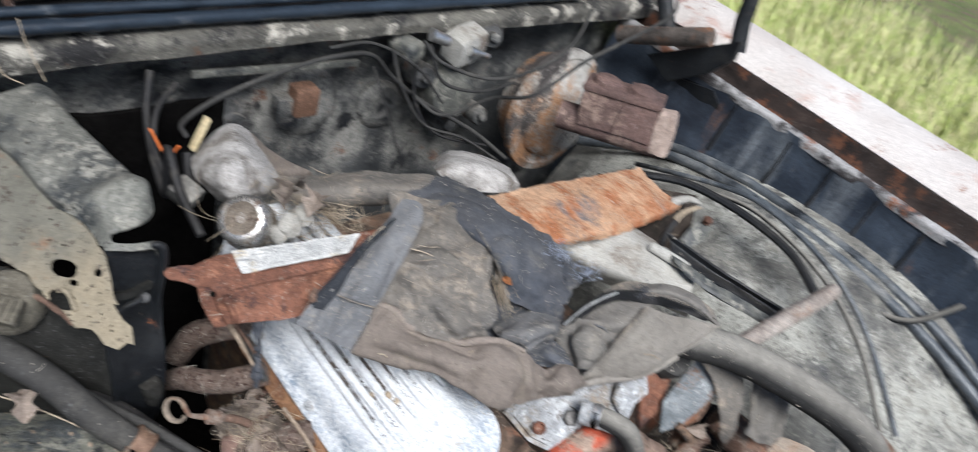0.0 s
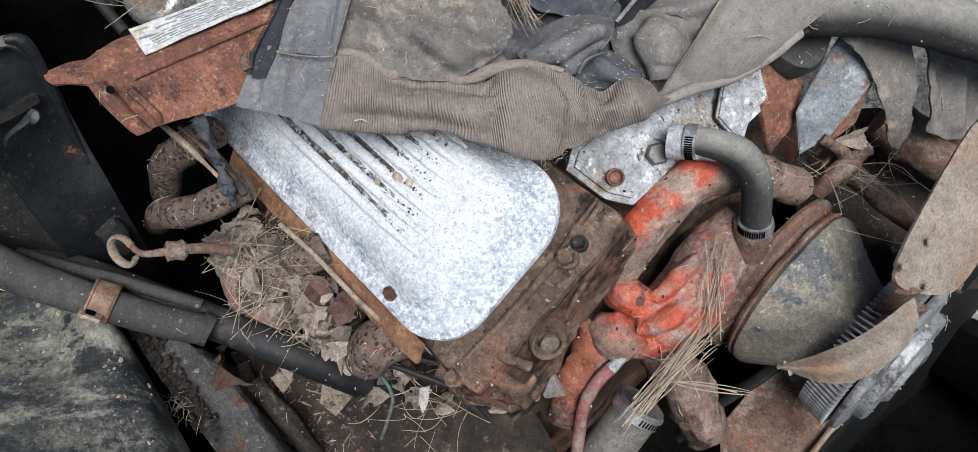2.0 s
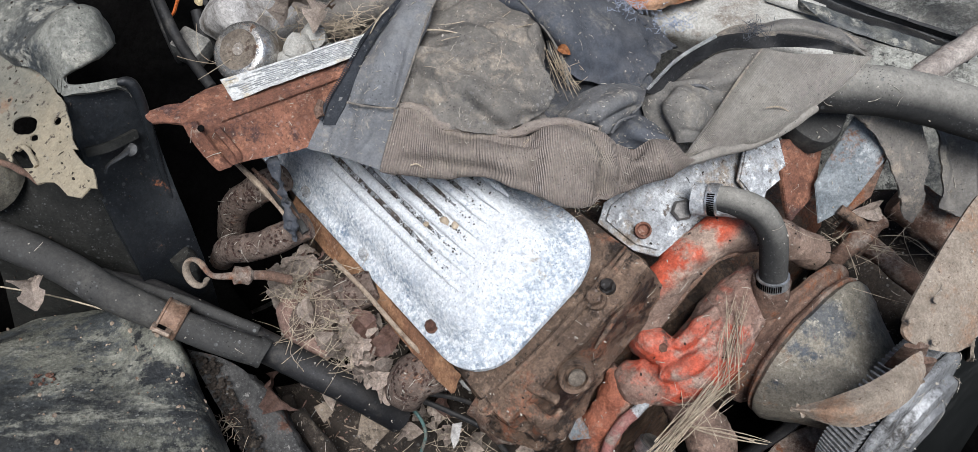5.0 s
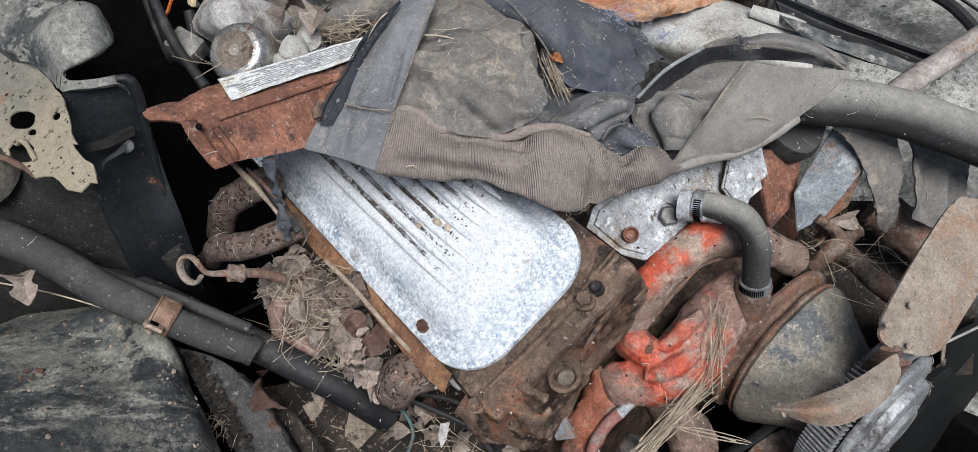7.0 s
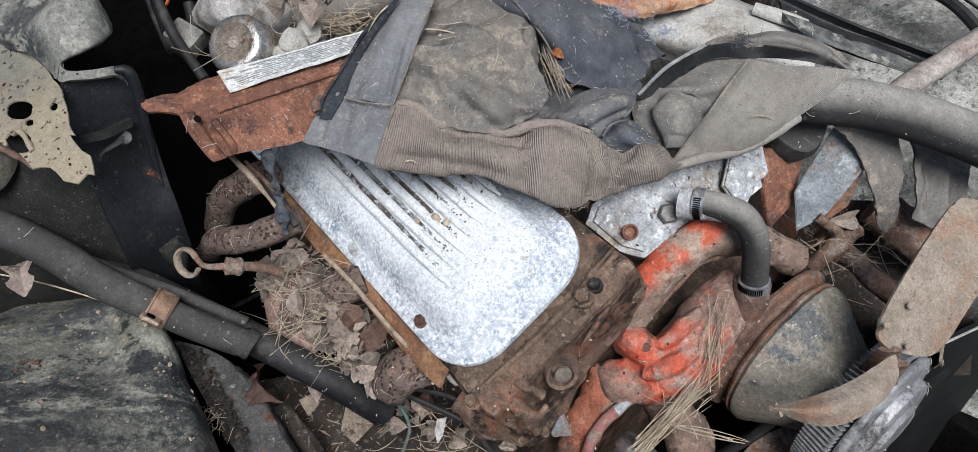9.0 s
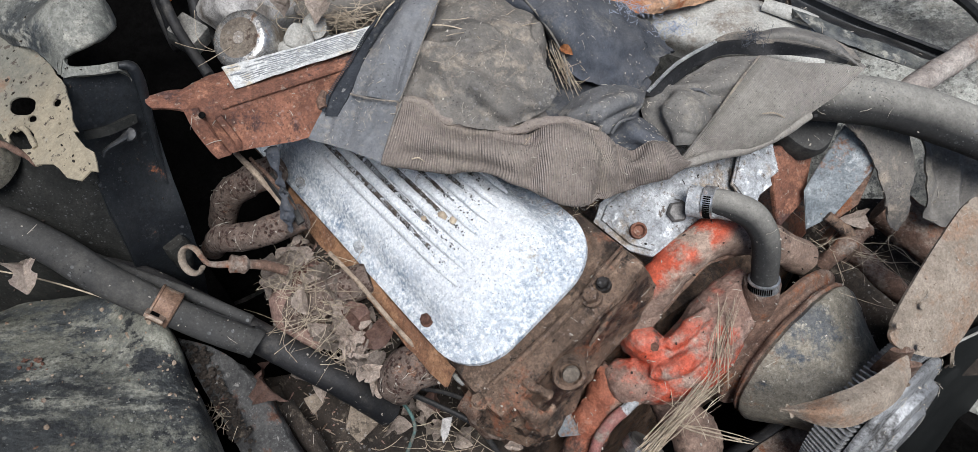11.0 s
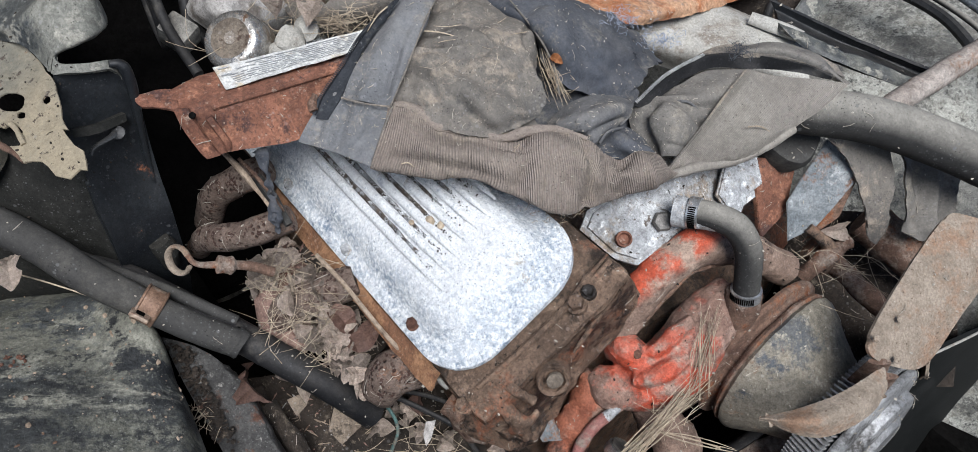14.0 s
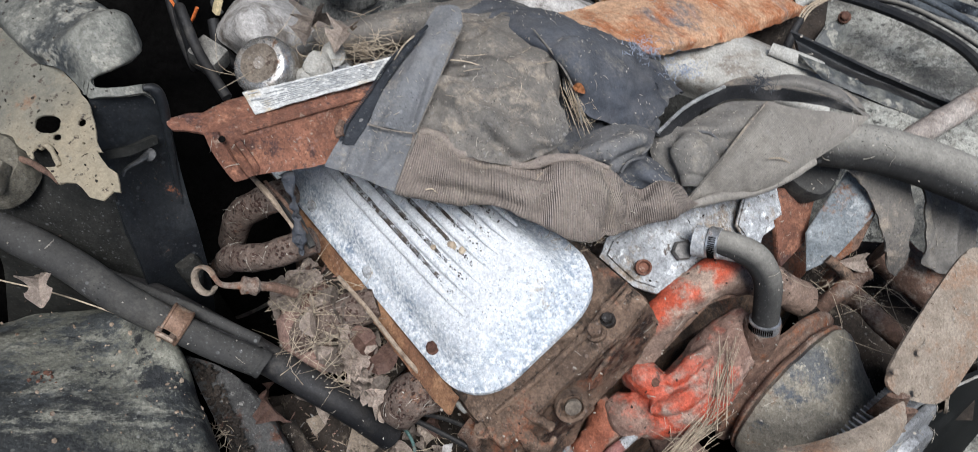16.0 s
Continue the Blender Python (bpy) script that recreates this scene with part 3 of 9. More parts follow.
def sheet(rows, nu=30, nv=16, thick=0.003, wave=0.0, wave_scale=14.0, seed=0.0, ragged=0.0, holes=(), crease=0.0, folds=(), corner=0.0):
    """A skin through rows of control places, with thickness, soft waves and a ragged edge. holes: (u, v, size) gaps; folds: (line, width, height) ridges or furrows."""
    folds = [(smooth_line(line, 8), width, height) for line, width, height in folds]
    lines = [smooth_line(r, nu) for r in rows]
    grid = [smooth_line([l[i] for l in lines], nv) for i in range(nu + 1)]
    if corner:
        def at(x, y):
            i, j = min(int(x), nu - 1), min(int(y), nv - 1)
            a, b = grid[i][j].lerp(grid[i][j + 1], y - j), grid[i + 1][j].lerp(grid[i + 1][j + 1], y - j)
            return a.lerp(b, x - i)
        square = [[(2 * i / nu - 1, 2 * j / nv - 1) for j in range(nv + 1)] for i in range(nu + 1)]
        grid = [[at((x * (1 - corner * x ** 6 * y ** 6) + 1) / 2 * nu, (y * (1 - corner * x ** 6 * y ** 6) + 1) / 2 * nv) for x, y in row] for row in square]
    bm = bmesh.new()
    uv = bm.loops.layers.uv.new("uv")
    nrm = []
    for i in range(nu + 1):
        col = []
        for j in range(nv + 1):
            du = grid[min(i + 1, nu)][j] - grid[max(i - 1, 0)][j]
            dv = grid[i][min(j + 1, nv)] - grid[i][max(j - 1, 0)]
            n = du.cross(dv)
            col.append(n.normalized() if n.length > 1e-9 else Vector((0, 0, 1)))
        nrm.append(col)
    if nrm[nu // 2][nv // 2].dot(Vector((0.3, -0.3, 0.85))) < 0:
        nrm = [[-n for n in c] for c in nrm]
    top, bot = {}, {}
    ulen = sum((grid[k + 1][nv // 2] - grid[k][nv // 2]).length for k in range(nu))
    vlen = sum((grid[nu // 2][k + 1] - grid[nu // 2][k]).length for k in range(nv))
    for i in range(nu + 1):
        for j in range(nv + 1):
            p, n = grid[i][j].copy(), nrm[i][j]
            if wave:
                p += n * wob(p, wave_scale, wave, seed)
            if crease:
                q = abs(noise.noise(p * wave_scale * 1.3 + Vector((seed, 0, seed))))
                p -= n * crease * max(0.0, 1 - q * 6)
            for line, width, height in folds:
                near = min(((p - (a + (b - a) * max(0.0, min(1.0, (p - a).dot(b - a) / (b - a).length_squared)))).length for a, b in zip(line, line[1:])))
                if near < 2.6 * width:
                    p += n * height * math.exp(-((near / width) ** 2))
            edge = min(i, j, nu - i, nv - j)
            if ragged and edge == 0:
                p += Vector((wob(p, 60, ragged, 3), wob(p, 60, ragged, 7), wob(p, 60, ragged * 0.4, 9)))
            top[i, j] = bm.verts.new(p)
            bot[i, j] = bm.verts.new(p - n * thick)
    gone = set()
    for hu, hv, hs in holes:
        for i in range(nu):
            for j in range(nv):
                d = math.hypot((i + 0.5) / nu - hu, ((j + 0.5) / nv - hv) * vlen / max(ulen, 1e-6))
                if d * ulen < hs * (1 + 0.7 * noise.noise(Vector((i * 0.9, j * 0.9, hs * 50)))):
                    gone.add((i, j))
    def face(a, b, c, d, us):
        try:
            f = bm.faces.new((a, b, c, d))
        except ValueError:
            return
        for l, w in zip(f.loops, us):
            l[uv].uv = w
    for i in range(nu):
        for j in range(nv):
            if (i, j) in gone:
                continue
            us = [((i + a) / nu * ulen, (j + b) / nv * vlen) for a, b in ((0, 0), (1, 0), (1, 1), (0, 1))]
            face(top[i, j], top[i + 1, j], top[i + 1, j + 1], top[i, j + 1], us)
            face(bot[i, j], bot[i, j + 1], bot[i + 1, j + 1], bot[i + 1, j], us)
            for (a, b), (c, d), other in (((i, j), (i + 1, j), (i, j - 1)), ((i + 1, j), (i + 1, j + 1), (i + 1, j)), ((i + 1, j + 1), (i, j + 1), (i, j + 1)), ((i, j + 1), (i, j), (i - 1, j))):
                if other in gone or not (0 <= other[0] < nu and 0 <= other[1] < nv):
                    face(top[a, b], top[c, d], bot[c, d], bot[a, b], [us[0]] * 4)
    bmesh.ops.delete(bm, geom=[v for v in bm.verts if not v.link_faces], context="VERTS")
    return bm


def tube(points, radius, n=40, around=14, wave=0.0, bm=None, cap=True, rings=0, flat=1.0):
    """A swept tube; radius: a number or a list of radii spread along it. rings: bulged corrugations."""
    bm = bm or bmesh.new()
    line = smooth_line(points, n)
    radii = radius if isinstance(radius, (list, tuple)) else [radius, radius]
    t0 = (line[1] - line[0]).normalized()
    side = t0.orthogonal().normalized()
    last = None
    for k, p in enumerate(line):
        t = (line[min(k + 1, n)] - line[max(k - 1, 0)]).normalized()
        side = (side - t * side.dot(t)).normalized()
        up = t.cross(side)
        s = k / n * (len(radii) - 1)
        i = min(int(s), len(radii) - 2)
        r = radii[i] + (radii[i + 1] - radii[i]) * (s - i)
        if rings:
            r *= 1 + 0.08 * math.sin(k / n * rings * 2 * math.pi)
        ring = []
        for a in range(around):
            w = 2 * math.pi * a / around
            q = p + (side * math.cos(w) + up * math.sin(w) * flat) * r
            if wave:
                q += (q - p).normalized() * wob(q, 40, wave)
            ring.append(bm.verts.new(q))
        if last:
            for a in range(around):
                bm.faces.new((last[a], last[(a + 1) % around], ring[(a + 1) % around], ring[a]))
        elif cap:
            bm.faces.new(ring[::-1])
        last = ring
    if cap:
        bm.faces.new(last)
    return bm


def turned(profile, place, axis, around=40, bm=None, squash=1.0, wave=0.0):
    """A lathe part: profile of (distance along axis, radius)."""
    bm = bm or bmesh.new()
    q = Vector((0, 0, 1)).rotation_difference(Vector(axis).normalized()).to_matrix()
    last = None
    for h, r in profile:
        ring = []
        for a in range(around):
            w = 2 * math.pi * a / around
            p = Vector(place) + q @ Vector((r * math.cos(w), r * math.sin(w) * squash, h))
            if wave:
                p += Vector((wob(p, 30, wave), wob(p, 30, wave, 5), wob(p, 30, wave, 9)))
            ring.append(bm.verts.new(p))
        if last:
            for a in range(around):
                bm.faces.new((last[a], last[(a + 1) % around], ring[(a + 1) % around], ring[a]))
        else:
            bm.faces.new(ring[::-1])
        last = ring
    bm.faces.new(last)
    return bm


def box(size, m, bevel=0.004, bm=None, wave=0.0, cuts=0):
    """A bevelled box of that size at the pose m."""
    own = bmesh.new()
    bmesh.ops.create_cube(own, size=1, matrix=Matrix.Diagonal((*size, 1)))
    if cuts:
        bmesh.ops.subdivide_edges(own, edges=own.edges[:], cuts=cuts, use_grid_fill=True)
    if bevel:
        bmesh.ops.bevel(own, geom=[e for e in own.edges if len(e.link_faces) == 2 and e.calc_face_angle(0) > 0.5], offset=bevel, segments=2, affect="EDGES", profile=0.6)
    own.transform(m)
    if wave:
        for v in own.verts:
            v.co += Vector((wob(v.co, 25, wave), wob(v.co, 25, wave, 5), wob(v.co, 25, wave, 9)))
    if not bm:
        return own
    me = bpy.data.meshes.new("piece")
    own.to_mesh(me)
    own.free()
    bm.from_mesh(me)
    bpy.data.meshes.remove(me)
    return bm


def plate(outline, thick, bevel=0.002, wave=0.0, wave_scale=20.0, lift=None):
    """A flat or gently bent plate with that outline (places in order), its thickness below."""
    p = [Vector(q) for q in outline]
    c = sum(p, Vector()) / len(p)
    n = Vector()
    for a, b in zip(p, p[1:] + p[:1]):
        n += (a - c).cross(b - c)
    n.normalize()
    if n.dot(Vector((0.3, -0.3, 0.85))) < 0:
        n = -n
    bm = bmesh.new()
    f = bm.faces.new([bm.verts.new(q) for q in p])
    r = bmesh.ops.extrude_face_region(bm, geom=[f])
    for v in [g for g in r["geom"] if isinstance(g, bmesh.types.BMVert)]:
        v.co -= n * thick
    if bevel:
        bmesh.ops.bevel(bm, geom=[e for e in bm.edges if len(e.link_faces) == 2 and e.calc_face_angle(0) > 0.9], offset=bevel, segments=2, affect="EDGES")
    if wave:
        bmesh.ops.triangulate(bm, faces=[g for g in bm.faces if len(g.verts) > 4])
        bmesh.ops.subdivide_edges(bm, edges=bm.edges[:], cuts=2, use_grid_fill=True)
        for v in bm.verts:
            v.co += n * wob(v.co, wave_scale, wave)
    return bm


def hexhead(place, axis, size, parent, m, name="bolt", label=""):
    bm = turned([(-0.6 * size, size * 0.75), (0, size * 0.8), (0.1 * size, size * 0.8)], place, axis, 20)
    turned([(0.1 * size, size * 0.62), (0.7 * size, size * 0.62), (0.8 * size, size * 0.5)], place, axis, 6, bm)
    return part(name, bm, m, parent, label, smooth=False)


def holed_plate(outline, holes, thick, parent_normal=(0.3, -0.3, 0.85), wave=0.0):
    """A plate with that outline and real openings (rings of places), its thickness below."""
    p = [Vector(q) for q in outline]
    c = sum(p, Vector()) / len(p)
    n = Vector()
    for a, b in zip(p, p[1:] + p[:1]):
        n += (a - c).cross(b - c)
    n.normalize()
    if n.dot(Vector(parent_normal)) < 0:
        n = -n
    eu = n.orthogonal().normalized()
    ev = n.cross(eu)
    places, rims = [], []
    for loop in (p, *holes):
        first = len(places)
        places += [Vector(q) for q in loop]
        rims += [(first + k, first + (k + 1) % len(loop)) for k in range(len(loop))]
    flat, _, tris, back, _, _ = delaunay_2d_cdt([Vector(((q - c).dot(eu), (q - c).dot(ev))) for q in places], rims, [], 1, 1e-6)
    loops, first = [], 0
    for loop in (p, *holes):
        loops.append([((Vector(q) - c).dot(eu), (Vector(q) - c).dot(ev)) for q in loop])

    def inside(x, y, loop):
        odd = False
        for (ax, ay), (bx, by) in zip(loop, loop[1:] + loop[:1]):
            if (ay > y) != (by > y) and x < (bx - ax) * (y - ay) / (by - ay) + ax:
                odd = not odd
        return odd

    kept = []
    for t in tris:
        x, y = sum(flat[k][0] for k in t) / len(t), sum(flat[k][1] for k in t) / len(t)
        if inside(x, y, loops[0]) and not any(inside(x, y, l) for l in loops[1:]):
            kept.append(t)
    tris = kept
    bm = bmesh.new()
    vs = []
    for q, own in zip(flat, back):
        vs.append(bm.verts.new(places[own[0]] if own else c + eu * q[0] + ev * q[1]))
    for t in tris:
        bm.faces.new([vs[k] for k in t])
    r = bmesh.ops.extrude_face_region(bm, geom=bm.faces[:])
    for v in [g for g in r["geom"] if isinstance(g, bmesh.types.BMVert)]:
        v.co -= n * thick
    if wave:
        for v in bm.verts:
            v.co += n * wob(v.co, 18, wave)
    return bm


def hole_ring(centre, u, v, ru, rv, n=14, square=0.0):
    out = []
    for k in range(n):
        a = 2 * math.pi * k / n
        cu, cv = math.cos(a), math.sin(a)
        s = 1 + square * abs(math.sin(2 * a)) * 0.35
        out.append(Vector(centre) + Vector(u).normalized() * cu * ru * s + Vector(v).normalized() * cv * rv * s)
    return out


def jag(points, amount, seed):
    """The same closed outline with small torn steps between its corners."""
    rnd = random.Random(seed)
    out = []
    for a, b in zip(points, points[1:] + points[:1]):
        a, b = Vector(a), Vector(b)
        n = max(1, int((b - a).length / 0.008))
        for k in range(n):
            q = a.lerp(b, k / n)
            if k:
                q += Vector((rnd.uniform(-1, 1), rnd.uniform(-1, 1), 0)) * amount
            out.append(q)
    return out


# ---- ground and grass ----
gb = bmesh.new()
bmesh.ops.create_grid(gb, x_segments=60, y_segments=60, size=60)
for v in gb.verts:
    v.co.z = wob(v.co, 0.3, 0.06)
tagged(part("ground", gb, ground_soil), "grassy uneven field soil round the car", "ground", kind="structure")


def grass_stuff():
    rnd = random.Random(4)
    bm = bmesh.new()
    for k in range(26000):
        s = rnd.random() ** 0.6
        x, y = -1.6 + rnd.random() * 3.6 - 1.2 * s, 1.5 + 5.0 * s * rnd.random() + 0.1
        h, w, a = rnd.uniform(0.10, 0.34), rnd.uniform(0.003, 0.007), rnd.uniform(0, 6.283)
        lean = rnd.uniform(0.02, 0.16)
        d, q = Vector((math.cos(a), math.sin(a), 0)), Vector((-math.sin(a), math.cos(a), 0)) * w
        b = Vector((x, y, 0))
        m1, t = b + d * lean * 0.35 + Vector((0, 0, h * 0.6)), b + d * lean + Vector((0, 0, h))
        v = [bm.verts.new(p) for p in (b - q, b + q, m1 + q * 0.7, m1 - q * 0.7, t)]
        bm.faces.new(v[:4])
        bm.faces.new((v[3], v[2], v[4]))
    tagged(part("grass", bm, grass_green, smooth=False), "long pale green grass beside the car", "grass", kind="stuff")


grass_stuff()

# ---- the car's body round the engine bay ----
car = thing("car_body", (-0.1, 0.33, 0.0), "derelict car body with its bonnet up and dusty black bay", "car")


def car_panels():
    # made-up dark sheet in place of the shade deep below the far bank
    part("splash_shield", sheet([[(0.048, 0.505, 0.716), (0.094, 0.571, 0.723), (0.156, 0.628, 0.727), (0.242, 0.664, 0.696)],
        [(0.111, 0.488, 0.652), (0.154, 0.530, 0.661), (0.205, 0.574, 0.664), (0.287, 0.623, 0.645)],
        [(0.196, 0.454, 0.559), (0.228, 0.484, 0.568), (0.269, 0.525, 0.578), (0.329, 0.591, 0.588)]], 20, 20, 0.005, wave=0.006), dirt, car, "dark sheet standing in for shade below the far bank")
    # firewall, stamped, from the floor to the cowl
    rows = [[(-0.66, y, z) for y in (-0.62, -0.3, 0.0, 0.33, 0.66, 0.95, 1.2)] for z in (0.15, 0.5)]
    rows += [[(-0.665, -0.62, 0.7), (-0.67, -0.3, 0.72), (-0.66, 0.0, 0.74), (-0.68, 0.33, 0.74), (-0.69, 0.66, 0.74), (-0.66, 0.95, 0.72), (-0.66, 1.2, 0.7)]]
    rows += [[(-0.70 + 0.01 * math.sin(y * 9), y, 0.88) for y in (-0.62, -0.3, 0.0, 0.33, 0.66, 0.95, 1.2)]]
    rows += [[(-0.66, y, 0.985) for y in (-0.62, -0.3, 0.0, 0.33, 0.66, 0.95, 1.2)]]
    part("firewall", sheet(rows, 70, 40, 0.006, wave=0.006, wave_scale=9), firewall_paint, car, "dusty black stamped steel firewall")
    for y0, z0, r in ((0.30, 0.83, 0.07), (0.47, 0.80, 0.05), (0.16, 0.79, 0.045)):
        part("stamping", turned([(-0.02, r), (0.004, r), (0.012, r * 0.85), (0.014, r * 0.5), (0.008, r * 0.3), (0.008, 0.004)], (-0.695, y0, z0), (1, 0, 0.1), 28, wave=0.003), firewall_paint, car)
    # made-up black sheet that stands in for the shade low on the firewall
    part("insulation_pad", sheet([[(-0.63, y, z) for y in (-0.48, -0.2, 0.12)] for z in (0.25, 0.6, 0.90)], 20, 20, 0.01, wave=0.01), dark_void, car, "black sheet standing in for shade low on the firewall")
    # cowl ledge and weatherstrip
    ys = (-0.62, -0.3, 0.05, 0.4, 0.8, 1.2)
    part("cowl_ledge", sheet([[(-0.625, y, 0.985 + 0.006 * math.sin(y * 4)) for y in ys], [(-0.628, y, 1.012) for y in ys], [(-0.68, y, 1.02) for y in ys]], 60, 8, 0.005, wave=0.004, wave_scale=20), cowl_paint, car, "flaking tan-brown cowl edge")
    part("weatherstrip", tube([(-0.64, -0.62, 1.035), (-0.64, -0.3, 1.036), (-0.645, 0.1, 1.034), (-0.645, 0.5, 1.036), (-0.645, 0.9, 1.036)], 0.010, 70, 12, wave=0.002), strip_blue, car, "black rubber cowl weatherstrip")
    part("weatherstrip", tube([(-0.655, -0.62, 1.05), (-0.655, -0.3, 1.051), (-0.66, 0.1, 1.049), (-0.66, 0.5, 1.051), (-0.66, 0.9, 1.05)], 0.007, 70, 10, wave=0.001), strip_blue, car)
    part("cowl_top", sheet([[(-0.67, y, 1.03) for y in (-0.65, 0.0, 0.6, 1.15)], [(-0.80, y, 1.02) for y in (-0.65, 0.0, 0.6, 1.15)], [(-1.05, y, 1.06) for y in (-0.65, 0.0, 0.6, 1.15)]], 30, 10, 0.006), windshield_dark, car)
    # far inner fender: upright apron, shelf, wheel dome
    xs = (-0.66, -0.4, -0.1, 0.2, 0.5, 0.9)
    part("apron", sheet([[(x, 1.085, 0.97) for x in xs], [(x, 1.08, 0.92) for x in xs], [(x, 1.065, 0.86) for x in xs], [(x, 1.05, 0.80) for x in xs], [(x, 1.05, 0.60) for x in xs], [(x, 1.05, 0.22) for x in xs]], 60, 30, 0.005, wave=0.005, wave_scale=9), apron_paint, car, "blue-black painted inner wing panel, scuffed")
    for x in (-0.30, -0.16, -0.06, 0.04, 0.14):
        part("apron_seam", tube([(x, 1.082, 0.955), (x, 1.074, 0.90), (x, 1.060, 0.845)], [0.002, 0.003, 0.005], 12, 8), black_rubber, car)
    part("wheel_dome", sheet([[(-0.62, 1.08, 0.66), (-0.35, 1.08, 0.815), (-0.05, 1.08, 0.872), (0.25, 1.08, 0.862), (0.6, 1.08, 0.74)],
                             [(-0.58, 0.95, 0.60), (-0.32, 0.93, 0.78), (-0.05, 0.93, 0.84), (0.24, 0.93, 0.80), (0.55, 0.95, 0.62)],
                             [(-0.54, 0.80, 0.52), (-0.29, 0.78, 0.69), (-0.05, 0.76, 0.75), (0.22, 0.78, 0.70), (0.50, 0.80, 0.52)],
                             [(-0.52, 0.70, 0.30), (-0.28, 0.67, 0.45), (-0.05, 0.66, 0.50), (0.20, 0.67, 0.45), (0.48, 0.70, 0.30)]], 60, 40, 0.005, wave=0.004, wave_scale=9), far_apron, car, "grey dusty wheel dome with pale patches")
    for a, b2 in ((0.004, 0.030), (0.036, 0.022)):
        part("pressed_rim", tube([(-0.60, 1.045 - a, 0.655 + b2), (-0.34, 1.035 - a, 0.790 + b2), (-0.05, 1.035 - a, 0.832 + b2), (0.25, 1.035 - a, 0.812 + b2), (0.58, 1.045 - a, 0.70 + b2)], 0.011, 60, 10, wave=0.001), rim_blue, car)
    part("rim_channel", tube([(-0.268, 0.773, 0.867), (-0.191, 0.813, 0.890), (-0.081, 0.835, 0.898), (0.027, 0.839, 0.892), (0.118, 0.807, 0.871)], 0.008, 50, 8), black_paint, car)
    # far fender rail and outer skin
    part("fender_rail", sheet([[(x, 1.083, 0.955) for x in xs], [(x, 1.084, 0.972) for x in xs], [(x, 1.098, 0.976) for x in xs], [(x, 1.104, 0.968) for x in xs]], 60, 12, 0.004, wave=0.002), rail_edge, car, "scuffed pale edge of the wing rail")
    part("gutter", sheet([[(x, 1.104, 0.966) for x in xs], [(x, 1.11, 0.945) for x in xs], [(x, 1.135, 0.945) for x in xs], [(x, 1.147, 0.96) for x in xs], [(x, 1.15, 1.0) for x in xs]], 60, 20, 0.004, wave=0.002), surface("gutter_rust", [(0.3, (0.02, 0.016, 0.014)), (0.7, (0.07, 0.05, 0.042))], 20, [((0.16, 0.07, 0.04), 18, 0.55, 0.68, 0.9)], 0.7), car, "dark rusty gutter along the wing")
    part("fender_skin", sheet([[(x, 1.15, 1.003) for x in xs], [(x, 1.18, 1.022) for x in xs], [(x, 1.26, 1.045) for x in xs], [(x, 1.32, 1.035) for x in xs], [(x, 1.36, 0.97) for x in xs], [(x, 1.37, 0.8) for x in xs], [(x, 1.36, 0.45) for x in xs]], 60, 30, 0.004, wave=0.002, wave_scale=5), fender_paint, car, "sun-bleached pinkish white wing with rust")
    # near side: inner wing and skin out of view, added to block light
    part("inner_fender", sheet([[(x, -0.50, 0.97) for x in xs], [(x, -0.49, 0.80) for x in xs], [(x, -0.46, 0.66) for x in xs], [(x, -0.44, 0.25) for x in xs]], 40, 20, 0.005, wave=0.004), black_paint, car, "black inner wing panel out of view, added to block light")
    part("fender_skin", sheet([[(x, -0.51, 0.985) for x in xs], [(x, -0.55, 1.02) for x in xs], [(x, -0.66, 1.015) for x in xs], [(x, -0.72, 0.92) for x in xs], [(x, -0.72, 0.45) for x in xs]], 40, 20, 0.004), fender_paint, car)
    # bonnet, propped up over the bay
    def hood(u, s):
        return (-0.82 + 0.55 * s - 0.05 * s * s, u, 1.02 + 0.84 * s)
    part("bonnet", sheet([[hood(u, s) for u in (-0.68, -0.2, 0.33, 0.85, 1.34)] for s in (-0.02, 0.3, 0.7, 1.0, 1.3)], 40, 40, 0.006, wave=0.004), windshield_dark, car, "dark raised bonnet seen from below")
    for outline in ([(-0.720, -0.304, 1.014), (-0.720, -0.274, 1.029), (-0.720, -0.194, 1.035), (-0.720, -0.188, 1.006), (-0.720, -0.247, 1.007)],
                    [(-0.720, -0.156, 1.041), (-0.720, -0.146, 1.042), (-0.720, -0.131, 1.001), (-0.720, -0.141, 1.000)],
                    [(-0.720, -0.143, 1.038), (-0.720, -0.038, 1.046), (-0.720, 0.087, 1.057), (-0.720, 0.092, 1.049), (-0.720, -0.034, 1.039), (-0.720, -0.140, 1.033)],
                    [(-0.720, 0.089, 1.058), (-0.720, 0.212, 1.060), (-0.720, 0.328, 1.065), (-0.720, 0.338, 1.053), (-0.720, 0.203, 1.043), (-0.720, 0.178, 1.008), (-0.720, 0.149, 1.002)],
                    [(-0.720, 0.337, 1.073), (-0.720, 0.387, 1.073), (-0.720, 0.481, 1.022), (-0.720, 0.447, 1.014)],
                    [(-0.720, 0.762, 1.057), (-0.720, 0.830, 1.059), (-0.720, 0.814, 1.015), (-0.720, 0.771, 1.017)]):
        part("bonnet_brace", plate(outline, 0.012, 0.002, wave=0.003, wave_scale=40), flaking_white, car, "bonnet brace with flaking bluish white paint")
